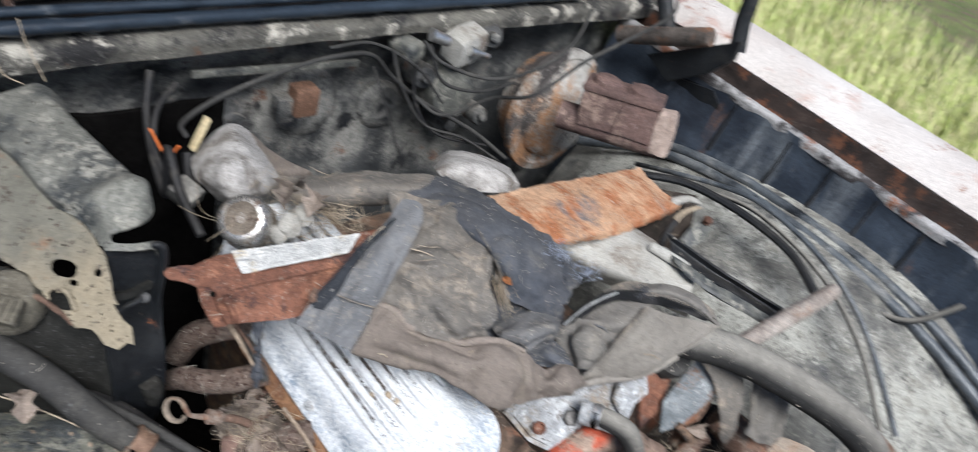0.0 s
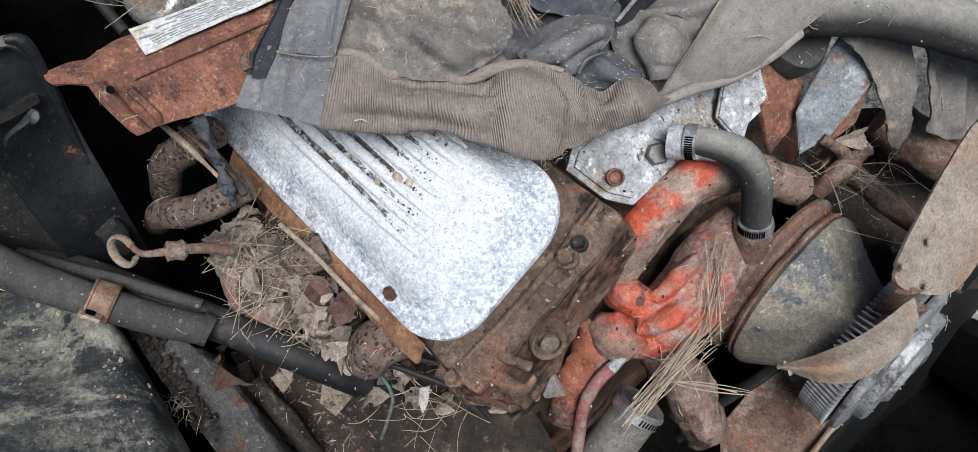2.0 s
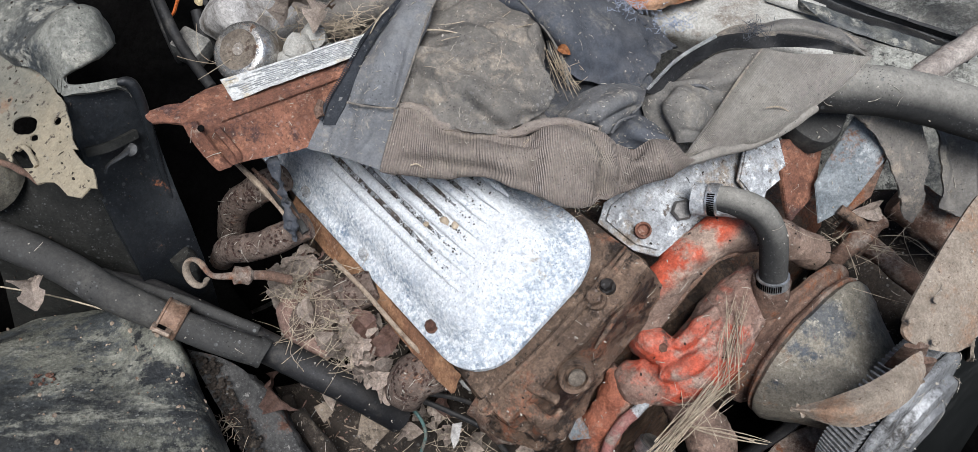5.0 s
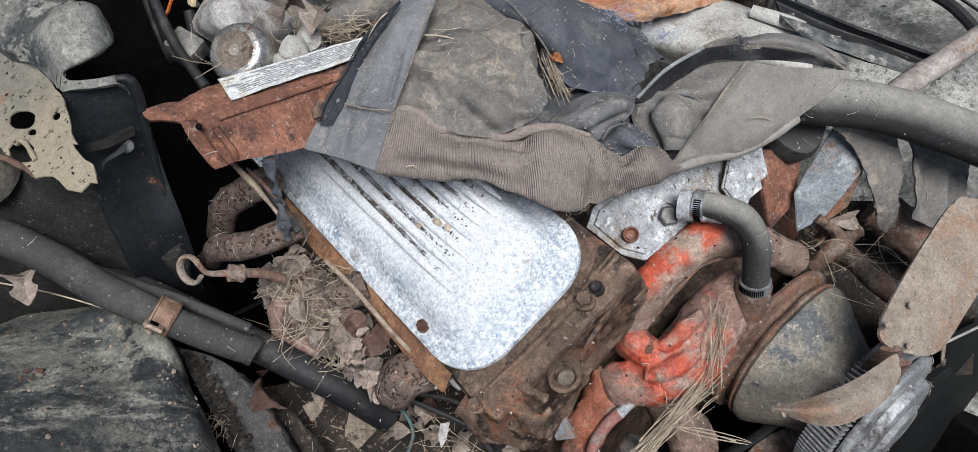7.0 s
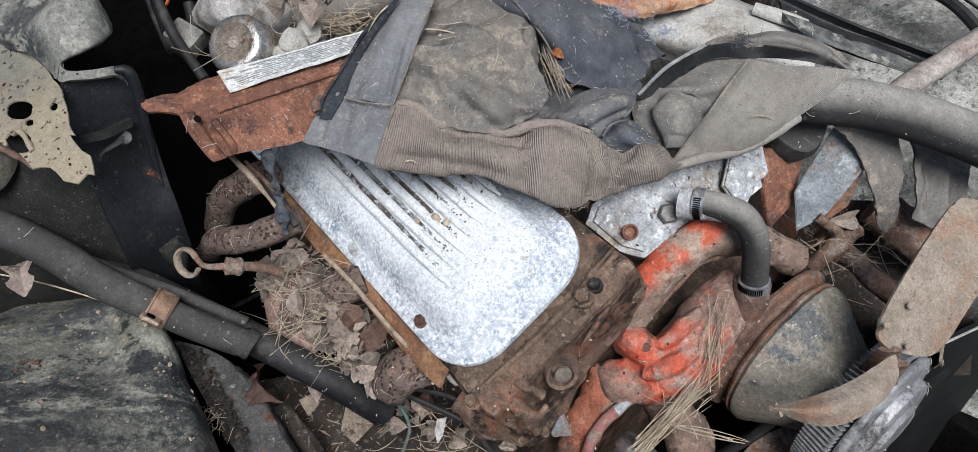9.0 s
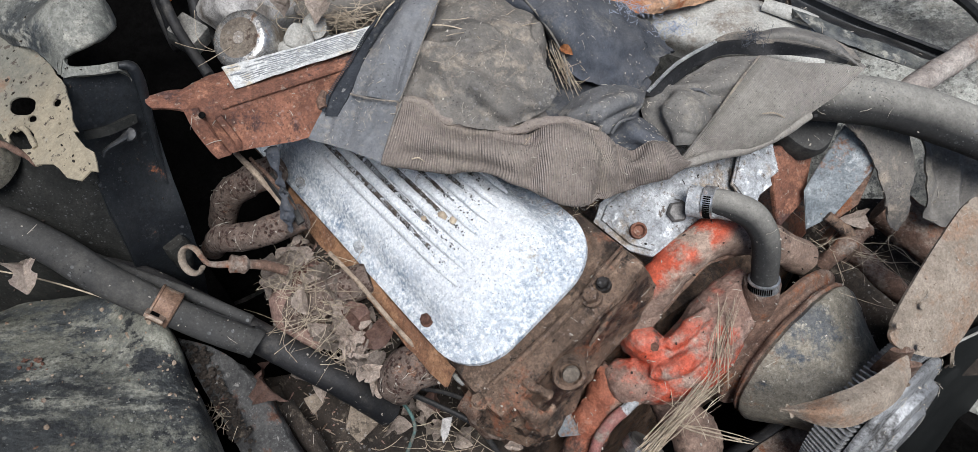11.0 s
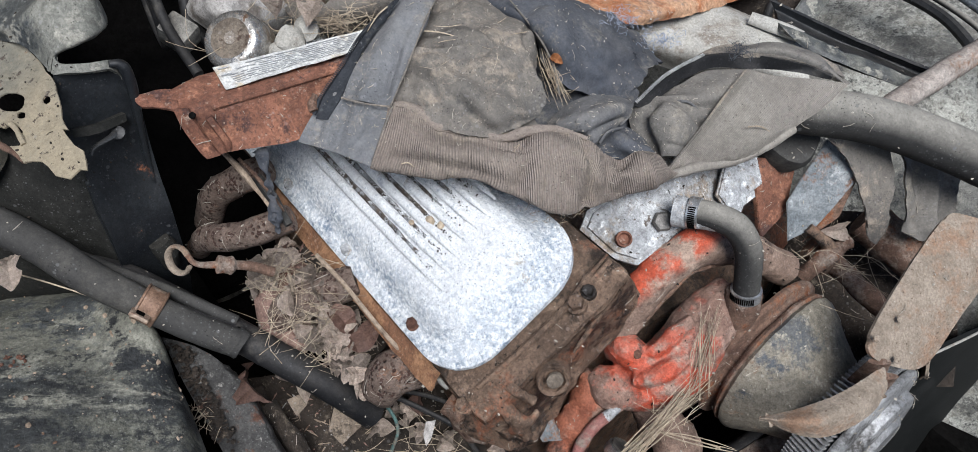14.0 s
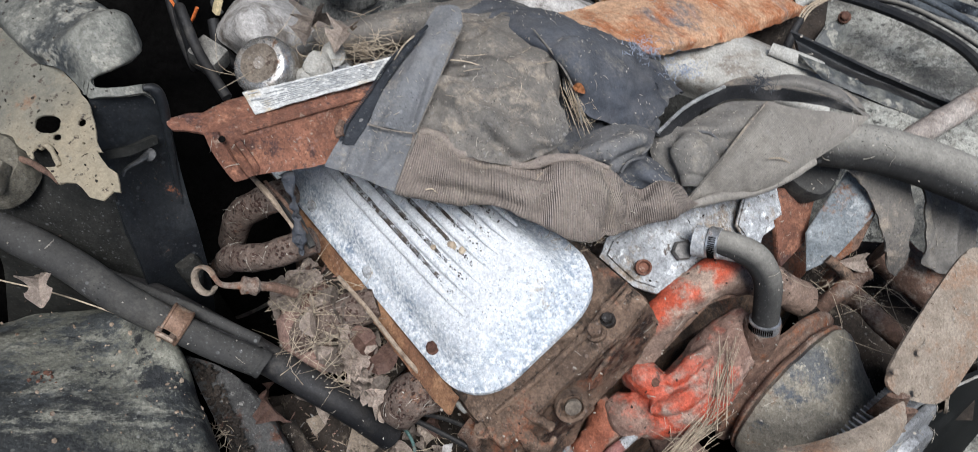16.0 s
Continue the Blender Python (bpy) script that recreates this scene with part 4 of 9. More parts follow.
    # added front panel, sills and lower panels that close the bay against light
    part("front_panel", sheet([[(0.86, y, z) for y in (-0.5, 0.33, 1.13)] for z in (0.25, 0.6, 0.93)], 20, 12, 0.01), shroud_black, car)
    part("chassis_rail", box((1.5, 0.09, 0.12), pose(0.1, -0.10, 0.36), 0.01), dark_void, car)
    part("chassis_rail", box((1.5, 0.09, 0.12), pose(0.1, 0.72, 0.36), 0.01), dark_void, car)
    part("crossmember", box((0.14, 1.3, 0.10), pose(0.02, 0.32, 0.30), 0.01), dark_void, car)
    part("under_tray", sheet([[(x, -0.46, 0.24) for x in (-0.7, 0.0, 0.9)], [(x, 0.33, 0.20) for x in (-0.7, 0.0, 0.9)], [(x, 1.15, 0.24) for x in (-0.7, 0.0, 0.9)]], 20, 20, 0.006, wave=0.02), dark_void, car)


car_panels()


def bonnet_hinge():
    h = thing("bonnet_hinge", (-0.386, 1.050, 0.994), "black sprung bonnet hinge at the back corner of the bay", "hinge")
    part("arm", tube([(-0.345, 1.060, 1.055), (-0.363, 1.060, 1.110), (-0.373, 1.060, 1.168), (-0.413, 1.060, 1.267)], [0.017, 0.016, 0.015], 30, 12, flat=0.5), black_paint, h)
    part("arm", tube([(-0.537, 1.100, 0.996), (-0.583, 1.100, 1.059), (-0.657, 1.100, 1.164)], [0.018, 0.018], 20, 12, flat=0.5), black_paint, h)
    part("bracket", plate([(-0.526, 1.040, 0.949), (-0.340, 1.040, 1.082), (-0.338, 1.040, 1.041), (-0.375, 1.040, 0.987), (-0.452, 1.040, 0.923)], 0.02, 0.003), black_paint, h)
    part("bracket", plate([(-0.478, 1.080, 0.926), (-0.362, 1.080, 0.954), (-0.329, 1.080, 0.930), (-0.335, 1.080, 0.892), (-0.424, 1.080, 0.858)], 0.012, 0.003), black_paint, h)
    part("spring", tube([(-0.597, 1.020, 0.962), (-0.489, 1.020, 1.015), (-0.392, 1.020, 1.066)], 0.019, 130, 14, rings=20), spring_dark, h, "grey coil spring with close turns")


bonnet_hinge()


# ---- the engine ----
engine = thing("engine", (-0.15, 0.30, 0.38), "old orange V8 engine with alloy valve covers, rusted and greasy", "engine")
ST = math.radians(29)
BANK = Matrix(((1, 0, 0, 0), (0, math.cos(ST), -math.sin(ST), 0), (0, math.sin(ST), math.cos(ST), 0.80), (0, 0, 0, 1)))


def bank(u, v, w):
    return BANK @ Vector((u, v, w))


def round_rect(u0, u1, v0, v1, r, n=7):
    out = []
    for cu, cv, a0 in ((u1 - r, v1 - r, 0), (u0 + r, v1 - r, 90), (u0 + r, v0 + r, 180), (u1 - r, v0 + r, 270)):
        for k in range(n + 1):
            a = radians(a0 + 90 * k / n)
            out.append((cu + r * math.cos(a), cv + r * math.sin(a)))
    return out


groove_grey = surface("groove_grey", [(0.3, (0.15, 0.155, 0.16)), (0.7, (0.38, 0.39, 0.40))], 60, [((0.07, 0.055, 0.045), 90, 0.50, 0.60, 0.9), ((0.60, 0.62, 0.64), 120, 0.58, 0.66, 0.9)], 0.8, bump=0.8)


def valve_cover():
    bm = bmesh.new()
    levels = [(0.0, 0.0, 0.050), (0.006, 0.0, 0.050), (0.0085, -0.003, 0.048), (0.009, -0.009, 0.046), (0.011, -0.015, 0.043), (0.017, -0.021, 0.039), (0.024, -0.027, 0.035), (0.029, -0.034, 0.031), (0.032, -0.042, 0.026), (0.0335, -0.052, 0.02), (0.034, -0.06, 0.015)]
    last = None
    for w, inset, r in levels:
        ring = []
        for u, v in round_rect(-0.40, 0.078 + inset, -0.016 - inset, 0.158 + inset, r, 9):
            lift = max(0.0, (v - 0.02)) * 0.05 if w > 0.02 else 0.0
            p = bank(u, v, w + lift)
            ring.append(bm.verts.new(p + Vector((0, 0, wob(p, 30, 0.0012)))))
        if last:
            for a in range(len(ring)):
                b = (a + 1) % len(ring)
                bm.faces.new((last[a], last[b], ring[b], ring[a]))
        else:
            bm.faces.new(ring[::-1])
        last = ring
    bm.faces.new(last)
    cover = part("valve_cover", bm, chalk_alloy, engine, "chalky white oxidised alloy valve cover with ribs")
    # ribs along the top, each ending further back than its neighbour, with soil crumbs in the grooves
    rnd = random.Random(61)
    crumbs = bmesh.new()
    for k in range(7):
        v = 0.038 + 0.0155 * k
        tip = 0.012 - 0.005 * k
        lift = (v - 0.02) * 0.05
        rb = bmesh.new()
        line = [bank(-0.36 + (tip + 0.36) * s, v, 0.0332 + lift + (0.0034 if s < 0.9 else 0.0034 * (1 - s) * 10)) for s in (0, 0.3, 0.6, 0.9, 1.0)]
        tube(line, [0.0052, 0.0052, 0.0045, 0.0015], 40, 10, bm=rb, wave=0.0005, flat=0.85)
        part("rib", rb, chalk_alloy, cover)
        part("groove", tube([bank(-0.36, v + 0.0068, 0.0336 + lift), bank(tip - 0.05, v + 0.0068, 0.0336 + lift)], [0.0040, 0.0038, 0.0018], 40, 8, wave=0.0008, flat=0.4), groove_grey, cover)
        for n in range(170 if k in (1, 2, 4) else 80):
            u = tip - 0.02 - abs(rnd.gauss(0, 0.06)) - rnd.choice((0.0, 0.05, 0.1))
            p = bank(u, v + 0.0062 + rnd.gauss(0, 0.0014), 0.0352 + lift)
            bmesh.ops.create_icosphere(crumbs, subdivisions=1, radius=rnd.uniform(0.0003, 0.0010), matrix=Matrix.Translation(p))
    tagged(part("groove_soil", crumbs, dirt, cover, smooth=False), kind="stuff")
    nrm = BANK.to_3x3() @ Vector((0, 0, 1))
    for u in (0.0, -0.118, -0.24):
        hexhead(bank(u, -0.004, 0.010), nrm, 0.0085, cover, rust_bolt if u == 0.0 else grimy_alloy, label="rusty hexagon bolt" if u == 0.0 else "grimy grey hexagon bolt")
    for u, v, s in ((-0.052, 0.072, 0.006), (-0.040, 0.078, 0.004), (-0.066, 0.060, 0.003)):
        part("seed", turned([(0, 0.3 * s), (0.3 * s, s), (0.8 * s, 0.8 * s), (1.1 * s, 0.1 * s)], bank(u, v, 0.0365), nrm, 10, wave=0.001), straw, cover)


valve_cover()


gasket_tan = surface("gasket_tan", [(0.3, (0.17, 0.125, 0.09)), (0.7, (0.34, 0.27, 0.20))], 40, [((0.10, 0.06, 0.04), 30, 0.56, 0.70, 0.9)], 0.85)


def engine_core():
    part("engine_block", box((0.58, 0.50, 0.36), pose(-0.20, 0.30, 0.54), 0.03, cuts=3, wave=0.01), brown_grease, engine, "greasy brown engine block")
    m = BANK @ pose(-0.15, 0.076, -0.050)
    head = part("cylinder_head", box((0.525, 0.19, 0.085), m, 0.012, cuts=12, wave=0.003), brown_grease, engine, "oily brown cast iron cylinder head")
    nrm = BANK.to_3x3() @ Vector((0, 0, 1))
    hexhead(bank(0.096, 0.115, -0.004), nrm, 0.012, head, brown_grease)
    hexhead(bank(0.085, -0.02, -0.012), nrm, 0.010, head, brown_grease)
    part("casting_ridge", tube([bank(0.085, 0.0, -0.006), bank(0.09, 0.07, -0.006), bank(0.088, 0.165, -0.006)], [0.003, 0.004, 0.003], 20, 8, wave=0.001), brown_grease, head)
    part("gasket", sheet([[bank(u, -0.018, -0.001) for u in (-0.26, -0.1, 0.05)], [bank(u, -0.036, -0.012) for u in (-0.26, -0.1, 0.05)]], 30, 4, 0.004, wave=0.002, wave_scale=40, ragged=0.002), surface("gasket_orange", [(0.3, (0.19, 0.095, 0.05)), (0.7, (0.33, 0.185, 0.10))], 30, [((0.16, 0.08, 0.045), 20, 0.52, 0.66, 0.9)], 0.8), engine, "orange-brown gasket edge")
    part("tube_line", tube([(-0.128, -0.038, 0.808), (-0.084, -0.032, 0.799), (-0.019, -0.025, 0.780), (0.032, -0.012, 0.761)], 0.0024, 40, 8), gasket_tan, engine, "thin tan metal pipe beside the gasket")
    part("drain_tip", tube([(0.032, -0.001, 0.754), (0.041, 0.004, 0.743)], [0.003, 0.004, 0.003], 8, 8), pale_grey, engine)
    for pts, rr in (([(0.046, 0.033, 0.737), (0.068, 0.054, 0.733), (0.086, 0.065, 0.711)], [0.016, 0.018, 0.014]), ([(0.029, 0.018, 0.741), (0.047, 0.028, 0.710), (0.067, 0.034, 0.684)], [0.012, 0.014, 0.012])):
        part("casting_boss", tube(pts, rr, 26, 14, wave=0.003), brown_grease, head)
    for p, r in (((0.093, 0.161, 0.845), 0.0035), ((0.077, 0.076, 0.785), 0.002), ((0.082, 0.115, 0.815), 0.002), ((0.074, 0.057, 0.767), 0.0025)):
        seed = part("seed_husk", turned([(-r, r * 0.2), (0, r), (r, r * 0.2)], p, (0.8, 0.4, 0.3), 10, squash=0.6), cap_pale)
        tagged(seed, "pale dry seed husk on the greasy casting", "seed", "seed husks")
    for px, sz in (((0.045, 0.025, 0.747), 0.011), ((0.072, 0.144, 0.822), 0.010), ((0.086, 0.057, 0.713), 0.010)):
        hexhead(px, (0.5, -0.5, 0.7), sz, head, brown_grease)
    boss = part("boss", turned([(-0.02, 0.016), (0.0, 0.0155), (0.003, 0.0135), (0.002, 0.0105), (-0.003, 0.009), (-0.003, 0.001)], (0.124, 0.056, 0.807), (0.62, -0.62, 0.5), 26, wave=0.0015), brown_grease, head)
    part("washer", turned([(-0.003, 0.0075), (0.0005, 0.0070), (0.001, 0.005), (0.0, 0.001)], (0.127, 0.055, 0.810), (0.62, -0.62, 0.5), 16, wave=0.0016), cap_dust, boss, "crusted washer")
    hexhead((0.096, 0.115, 0.861), nrm, 0.0088, head, oily_black, label="oily black bolt")
    for line in ([(0.093, 0.081, 0.841), (0.087, 0.118, 0.865), (0.081, 0.150, 0.876)], [(0.119, 0.083, 0.821), (0.112, 0.117, 0.842), (0.102, 0.149, 0.857)]):
        part("casting_ridge", tube(line, [0.0015, 0.0026, 0.0015], 20, 8, wave=0.0012), brown_grease, head)
    cast("casting_end", (([(0.080, 0.004, 0.789), (0.103, 0.011, 0.787), (0.124, 0.019, 0.776), (0.135, 0.025, 0.758)], [0.006, 0.0085, 0.008, 0.006]), ([(0.086, 0.017, 0.799), (0.106, 0.026, 0.799), (0.124, 0.038, 0.789)], [0.005, 0.0065, 0.005]), ([(0.123, 0.010, 0.765), (0.130, 0.021, 0.774), (0.129, 0.039, 0.781)], [0.004, 0.0055, 0.004])), brown_grease, head, "knobbly greasy brown casting end", wave=0.006)
    # front lower castings
    part("front_casting", tube([(0.049, 0.039, 0.702), (0.088, 0.057, 0.697), (0.085, 0.102, 0.731), (0.081, 0.125, 0.750)], [0.030, 0.026, 0.022, 0.02], 24, 16, wave=0.008), brown_grease, engine)
    part("front_casting", tube([(0.022, 0.024, 0.685), (0.063, 0.038, 0.675), (0.094, 0.061, 0.680)], [0.018, 0.022, 0.02], 20, 14, wave=0.006), rusty_iron, engine)
    part("core_plug", turned([(-0.01, 0.016), (0.0, 0.016), (0.003, 0.013), (0.001, 0.010), (0.001, 0.002)], (0.097, 0.088, 0.752), (0.75, -0.45, 0.5), 24), grimy_alloy, engine)


engine_core()


def exhaust_manifold():
    man = thing("exhaust_manifold", (-0.12, -0.09, 0.70), "rusty pitted exhaust manifold covered in leaves", "exhaust")
    for pts, r in (([(-0.248, -0.029, 0.833), (-0.270, -0.057, 0.812), (-0.291, -0.075, 0.785), (-0.310, -0.085, 0.735)], [0.0165, 0.017, 0.016]), ([(-0.168, -0.043, 0.830), (-0.187, -0.075, 0.813), (-0.210, -0.097, 0.798), (-0.238, -0.108, 0.781), (-0.270, -0.112, 0.742)], [0.0145, 0.0145, 0.0150, 0.013]), ([(-0.095, -0.012, 0.785), (-0.109, -0.045, 0.773), (-0.118, -0.075, 0.765), (-0.126, -0.094, 0.731)], [0.018, 0.021, 0.019]), ([(0.008, 0.008, 0.736), (0.005, -0.014, 0.748), (-0.002, -0.031, 0.745), (-0.006, -0.040, 0.729), (-0.016, -0.032, 0.691)], [0.019, 0.0215, 0.0235, 0.022, 0.012])):
        part("runner", tube(pts, r, 30, 18, wave=0.0015), pitted_iron, man)
    part("log", tube([(-0.150, -0.059, 0.797), (-0.142, -0.074, 0.771), (-0.127, -0.087, 0.745), (-0.095, -0.070, 0.723)], [0.016, 0.021, 0.022, 0.018], 30, 16, wave=0.004), pink_rust, man, "pinkish rusted manifold log")


exhaust_manifold()


def front_dress():
    mani = part("intake_manifold", plate([(0.031, 0.170, 0.858), (0.027, 0.179, 0.876), (0.037, 0.212, 0.897), (0.038, 0.270, 0.929), (0.079, 0.364, 0.901), (0.105, 0.347, 0.868), (0.110, 0.298, 0.867), (0.098, 0.253, 0.875), (0.096, 0.213, 0.864), (0.097, 0.183, 0.857), (0.075, 0.173, 0.854)], 0.018, 0.006, wave=0.008, wave_scale=26), grimy_alloy, engine, "grey-white corroded alloy intake manifold")
    hexhead((0.080, 0.222, 0.877), (0.5, -0.45, 0.75), 0.0165, mani, surface("plug_dark", [(0.3, (0.07, 0.065, 0.06)), (0.7, (0.16, 0.15, 0.14))], 60, [], 0.6, 0.5), "plug", "dark square-headed plug")
    part("bolt_hole", turned([(-0.006, 0.008), (0.002, 0.0078), (0.003, 0.006), (-0.001, 0.0045), (-0.001, 0.001)], (0.070, 0.185, 0.867), (0.5, -0.45, 0.75), 18), rust_strip, mani)
    part("tab", plate([(0.096, 0.280, 0.895), (0.076, 0.309, 0.917), (0.086, 0.347, 0.913), (0.111, 0.331, 0.896), (0.111, 0.311, 0.890), (0.121, 0.293, 0.869)], 0.006, 0.002, wave=0.002), grimy_alloy, mani)
    part("outlet", turned([(-0.01, 0.015), (0.02, 0.0125), (0.03, 0.0125)], (0.099, 0.228, 0.901), Vector((0.120, 0.238, 0.906)) - Vector((0.099, 0.228, 0.901)), 20), grimy_alloy, mani)
    # coolant crossover and pump, orange
    part("crossover_pipe", tube([(0.105, 0.162, 0.770), (0.105, 0.172, 0.800), (0.106, 0.190, 0.830), (0.110, 0.219, 0.852), (0.118, 0.252, 0.858), (0.130, 0.305, 0.833), (0.152, 0.365, 0.790)], [0.0165, 0.0175, 0.0185, 0.0190, 0.0185, 0.018, 0.018], 60, 20, wave=0.0035), pipe_paint, engine, "orange painted coolant pipe, flaking")
    part("gasket_edge", tube([(0.117, 0.187, 0.794), (0.119, 0.209, 0.818), (0.121, 0.237, 0.835), (0.131, 0.272, 0.836)], [0.002, 0.003, 0.0025], 30, 8, wave=0.0015), rusty_iron, engine, "crusted brown gasket edge")
    pump = cast("water_pump", (([(0.154, 0.273, 0.813), (0.152, 0.240, 0.787), (0.157, 0.201, 0.757), (0.145, 0.170, 0.735), (0.128, 0.152, 0.715)], [0.022, 0.031, 0.034, 0.031, 0.020]),
                               ([(0.109, 0.158, 0.757), (0.123, 0.158, 0.774), (0.141, 0.168, 0.766)], [0.012, 0.0175, 0.014]),
                               ([(0.110, 0.141, 0.721), (0.129, 0.143, 0.729), (0.144, 0.151, 0.723)], [0.016, 0.023, 0.020]),
                               ([(0.149, 0.146, 0.759), (0.164, 0.165, 0.774), (0.169, 0.193, 0.786)], [0.007, 0.0105, 0.007]),
                               ([(0.145, 0.167, 0.782), (0.149, 0.188, 0.798), (0.150, 0.212, 0.809)], [0.006, 0.009, 0.006])), orange_paint, engine, "orange cast iron water pump, rusted", wave=0.005)
    hexhead((0.137, 0.158, 0.781), (0.3, -0.6, 0.7), 0.0075, pump, rust_bolt)
    part("lower_casting", tube([(0.149, 0.175, 0.713), (0.177, 0.178, 0.693), (0.201, 0.182, 0.668), (0.229, 0.183, 0.624)], [0.020, 0.024, 0.024, 0.022], 26, 18, wave=0.006), lump_rust, engine, "brown rusted lower pump casting")
    part("neck", tube([(0.169, 0.261, 0.793), (0.169, 0.259, 0.821), (0.166, 0.262, 0.833)], [0.019, 0.018, 0.017], 12, 18, wave=0.002), rusty_iron, pump)
    part("lower_casting", tube([(0.113, 0.147, 0.724), (0.117, 0.128, 0.707), (0.123, 0.108, 0.682), (0.129, 0.086, 0.639)], [0.018, 0.022, 0.021, 0.020], 24, 18, wave=0.006), orange_leg, engine, "bright orange painted casting leg, grimy below")
    part("engine_tab", plate([(0.092, 0.081, 0.709), (0.105, 0.085, 0.707), (0.129, 0.084, 0.687), (0.116, 0.069, 0.681), (0.098, 0.070, 0.690)], 0.005, 0.001, wave=0.001), blue_steel, engine, "blue-grey steel tab")
    part("fitting", tube([(0.149, 0.156, 0.739), (0.149, 0.140, 0.731), (0.146, 0.122, 0.716)], [0.0055, 0.0042, 0.006], 16, 12, wave=0.0015), grimy_alloy, engine, "crimped alloy pipe end")
    part("fuel_line", tube([(0.146, 0.124, 0.717), (0.144, 0.106, 0.706), (0.146, 0.090, 0.686), (0.154, 0.078, 0.655), (0.165, 0.067, 0.621)], 0.0062, 30, 12, wave=0.0008), surface("hose_red", [(0.3, (0.15, 0.05, 0.045)), (0.7, (0.27, 0.13, 0.11))], 30, [((0.22, 0.18, 0.15), 22, 0.5, 0.66, 0.9)], 0.7), engine, "faded red fuel line")


front_dress()


def ring_clamp(place, axis, radius, parent, name="clamp"):
    c = part(name, turned([(-0.0055, radius), (-0.005, radius + 0.0014), (0.005, radius + 0.0014), (0.0055, radius)], place, axis, 40), steel, parent, "steel worm-drive hose clamp")
    ax = Vector(axis).normalized()
    side = ax.cross(Vector((0.2, 0.4, 1))).normalized()
    q = ax.to_track_quat("Z", "Y").to_matrix().to_4x4()
    for k in range(14):
        a = 2.2 + k * 0.13
        d = q.to_3x3() @ Vector((math.cos(a), math.sin(a), 0))
        m = Matrix.Translation(Vector(place) + d * (radius + 0.0016)) @ q @ pose(0, 0, 0, 0, 0, math.degrees(a))
        part("slot", box((0.0008, 0.0012, 0.0065), m, 0), dark_void, c)
    return c


def bypass_hose():
    h = thing("bypass_hose", (0.167, 0.261, 0.832), "short bent black rubber coolant hose with steel clamps", "hose")
    pts = [(0.101, 0.228, 0.904), (0.120, 0.237, 0.909), (0.141, 0.248, 0.905), (0.157, 0.254, 0.886), (0.166, 0.256, 0.855), (0.172, 0.257, 0.827)]
    part("hose", tube(pts, [0.0122, 0.0126, 0.0132, 0.0128, 0.0126, 0.0126], 50, 22), dusty_rubber, h)
    ring_clamp(Vector((0.106, 0.231, 0.905)), Vector((0.120, 0.237, 0.909)) - Vector((0.101, 0.228, 0.904)), 0.0132, h)
    ring_clamp(Vector((0.170, 0.257, 0.836)), Vector((0.172, 0.257, 0.827)) - Vector((0.166, 0.256, 0.855)), 0.0133, h)


bypass_hose()


# ---- fan, clutch and pulley on the engine's nose ----
AX = Vector((0, 0.315, 0.732))
PULLEY = Vector((0, 0.3085, 0.7275))


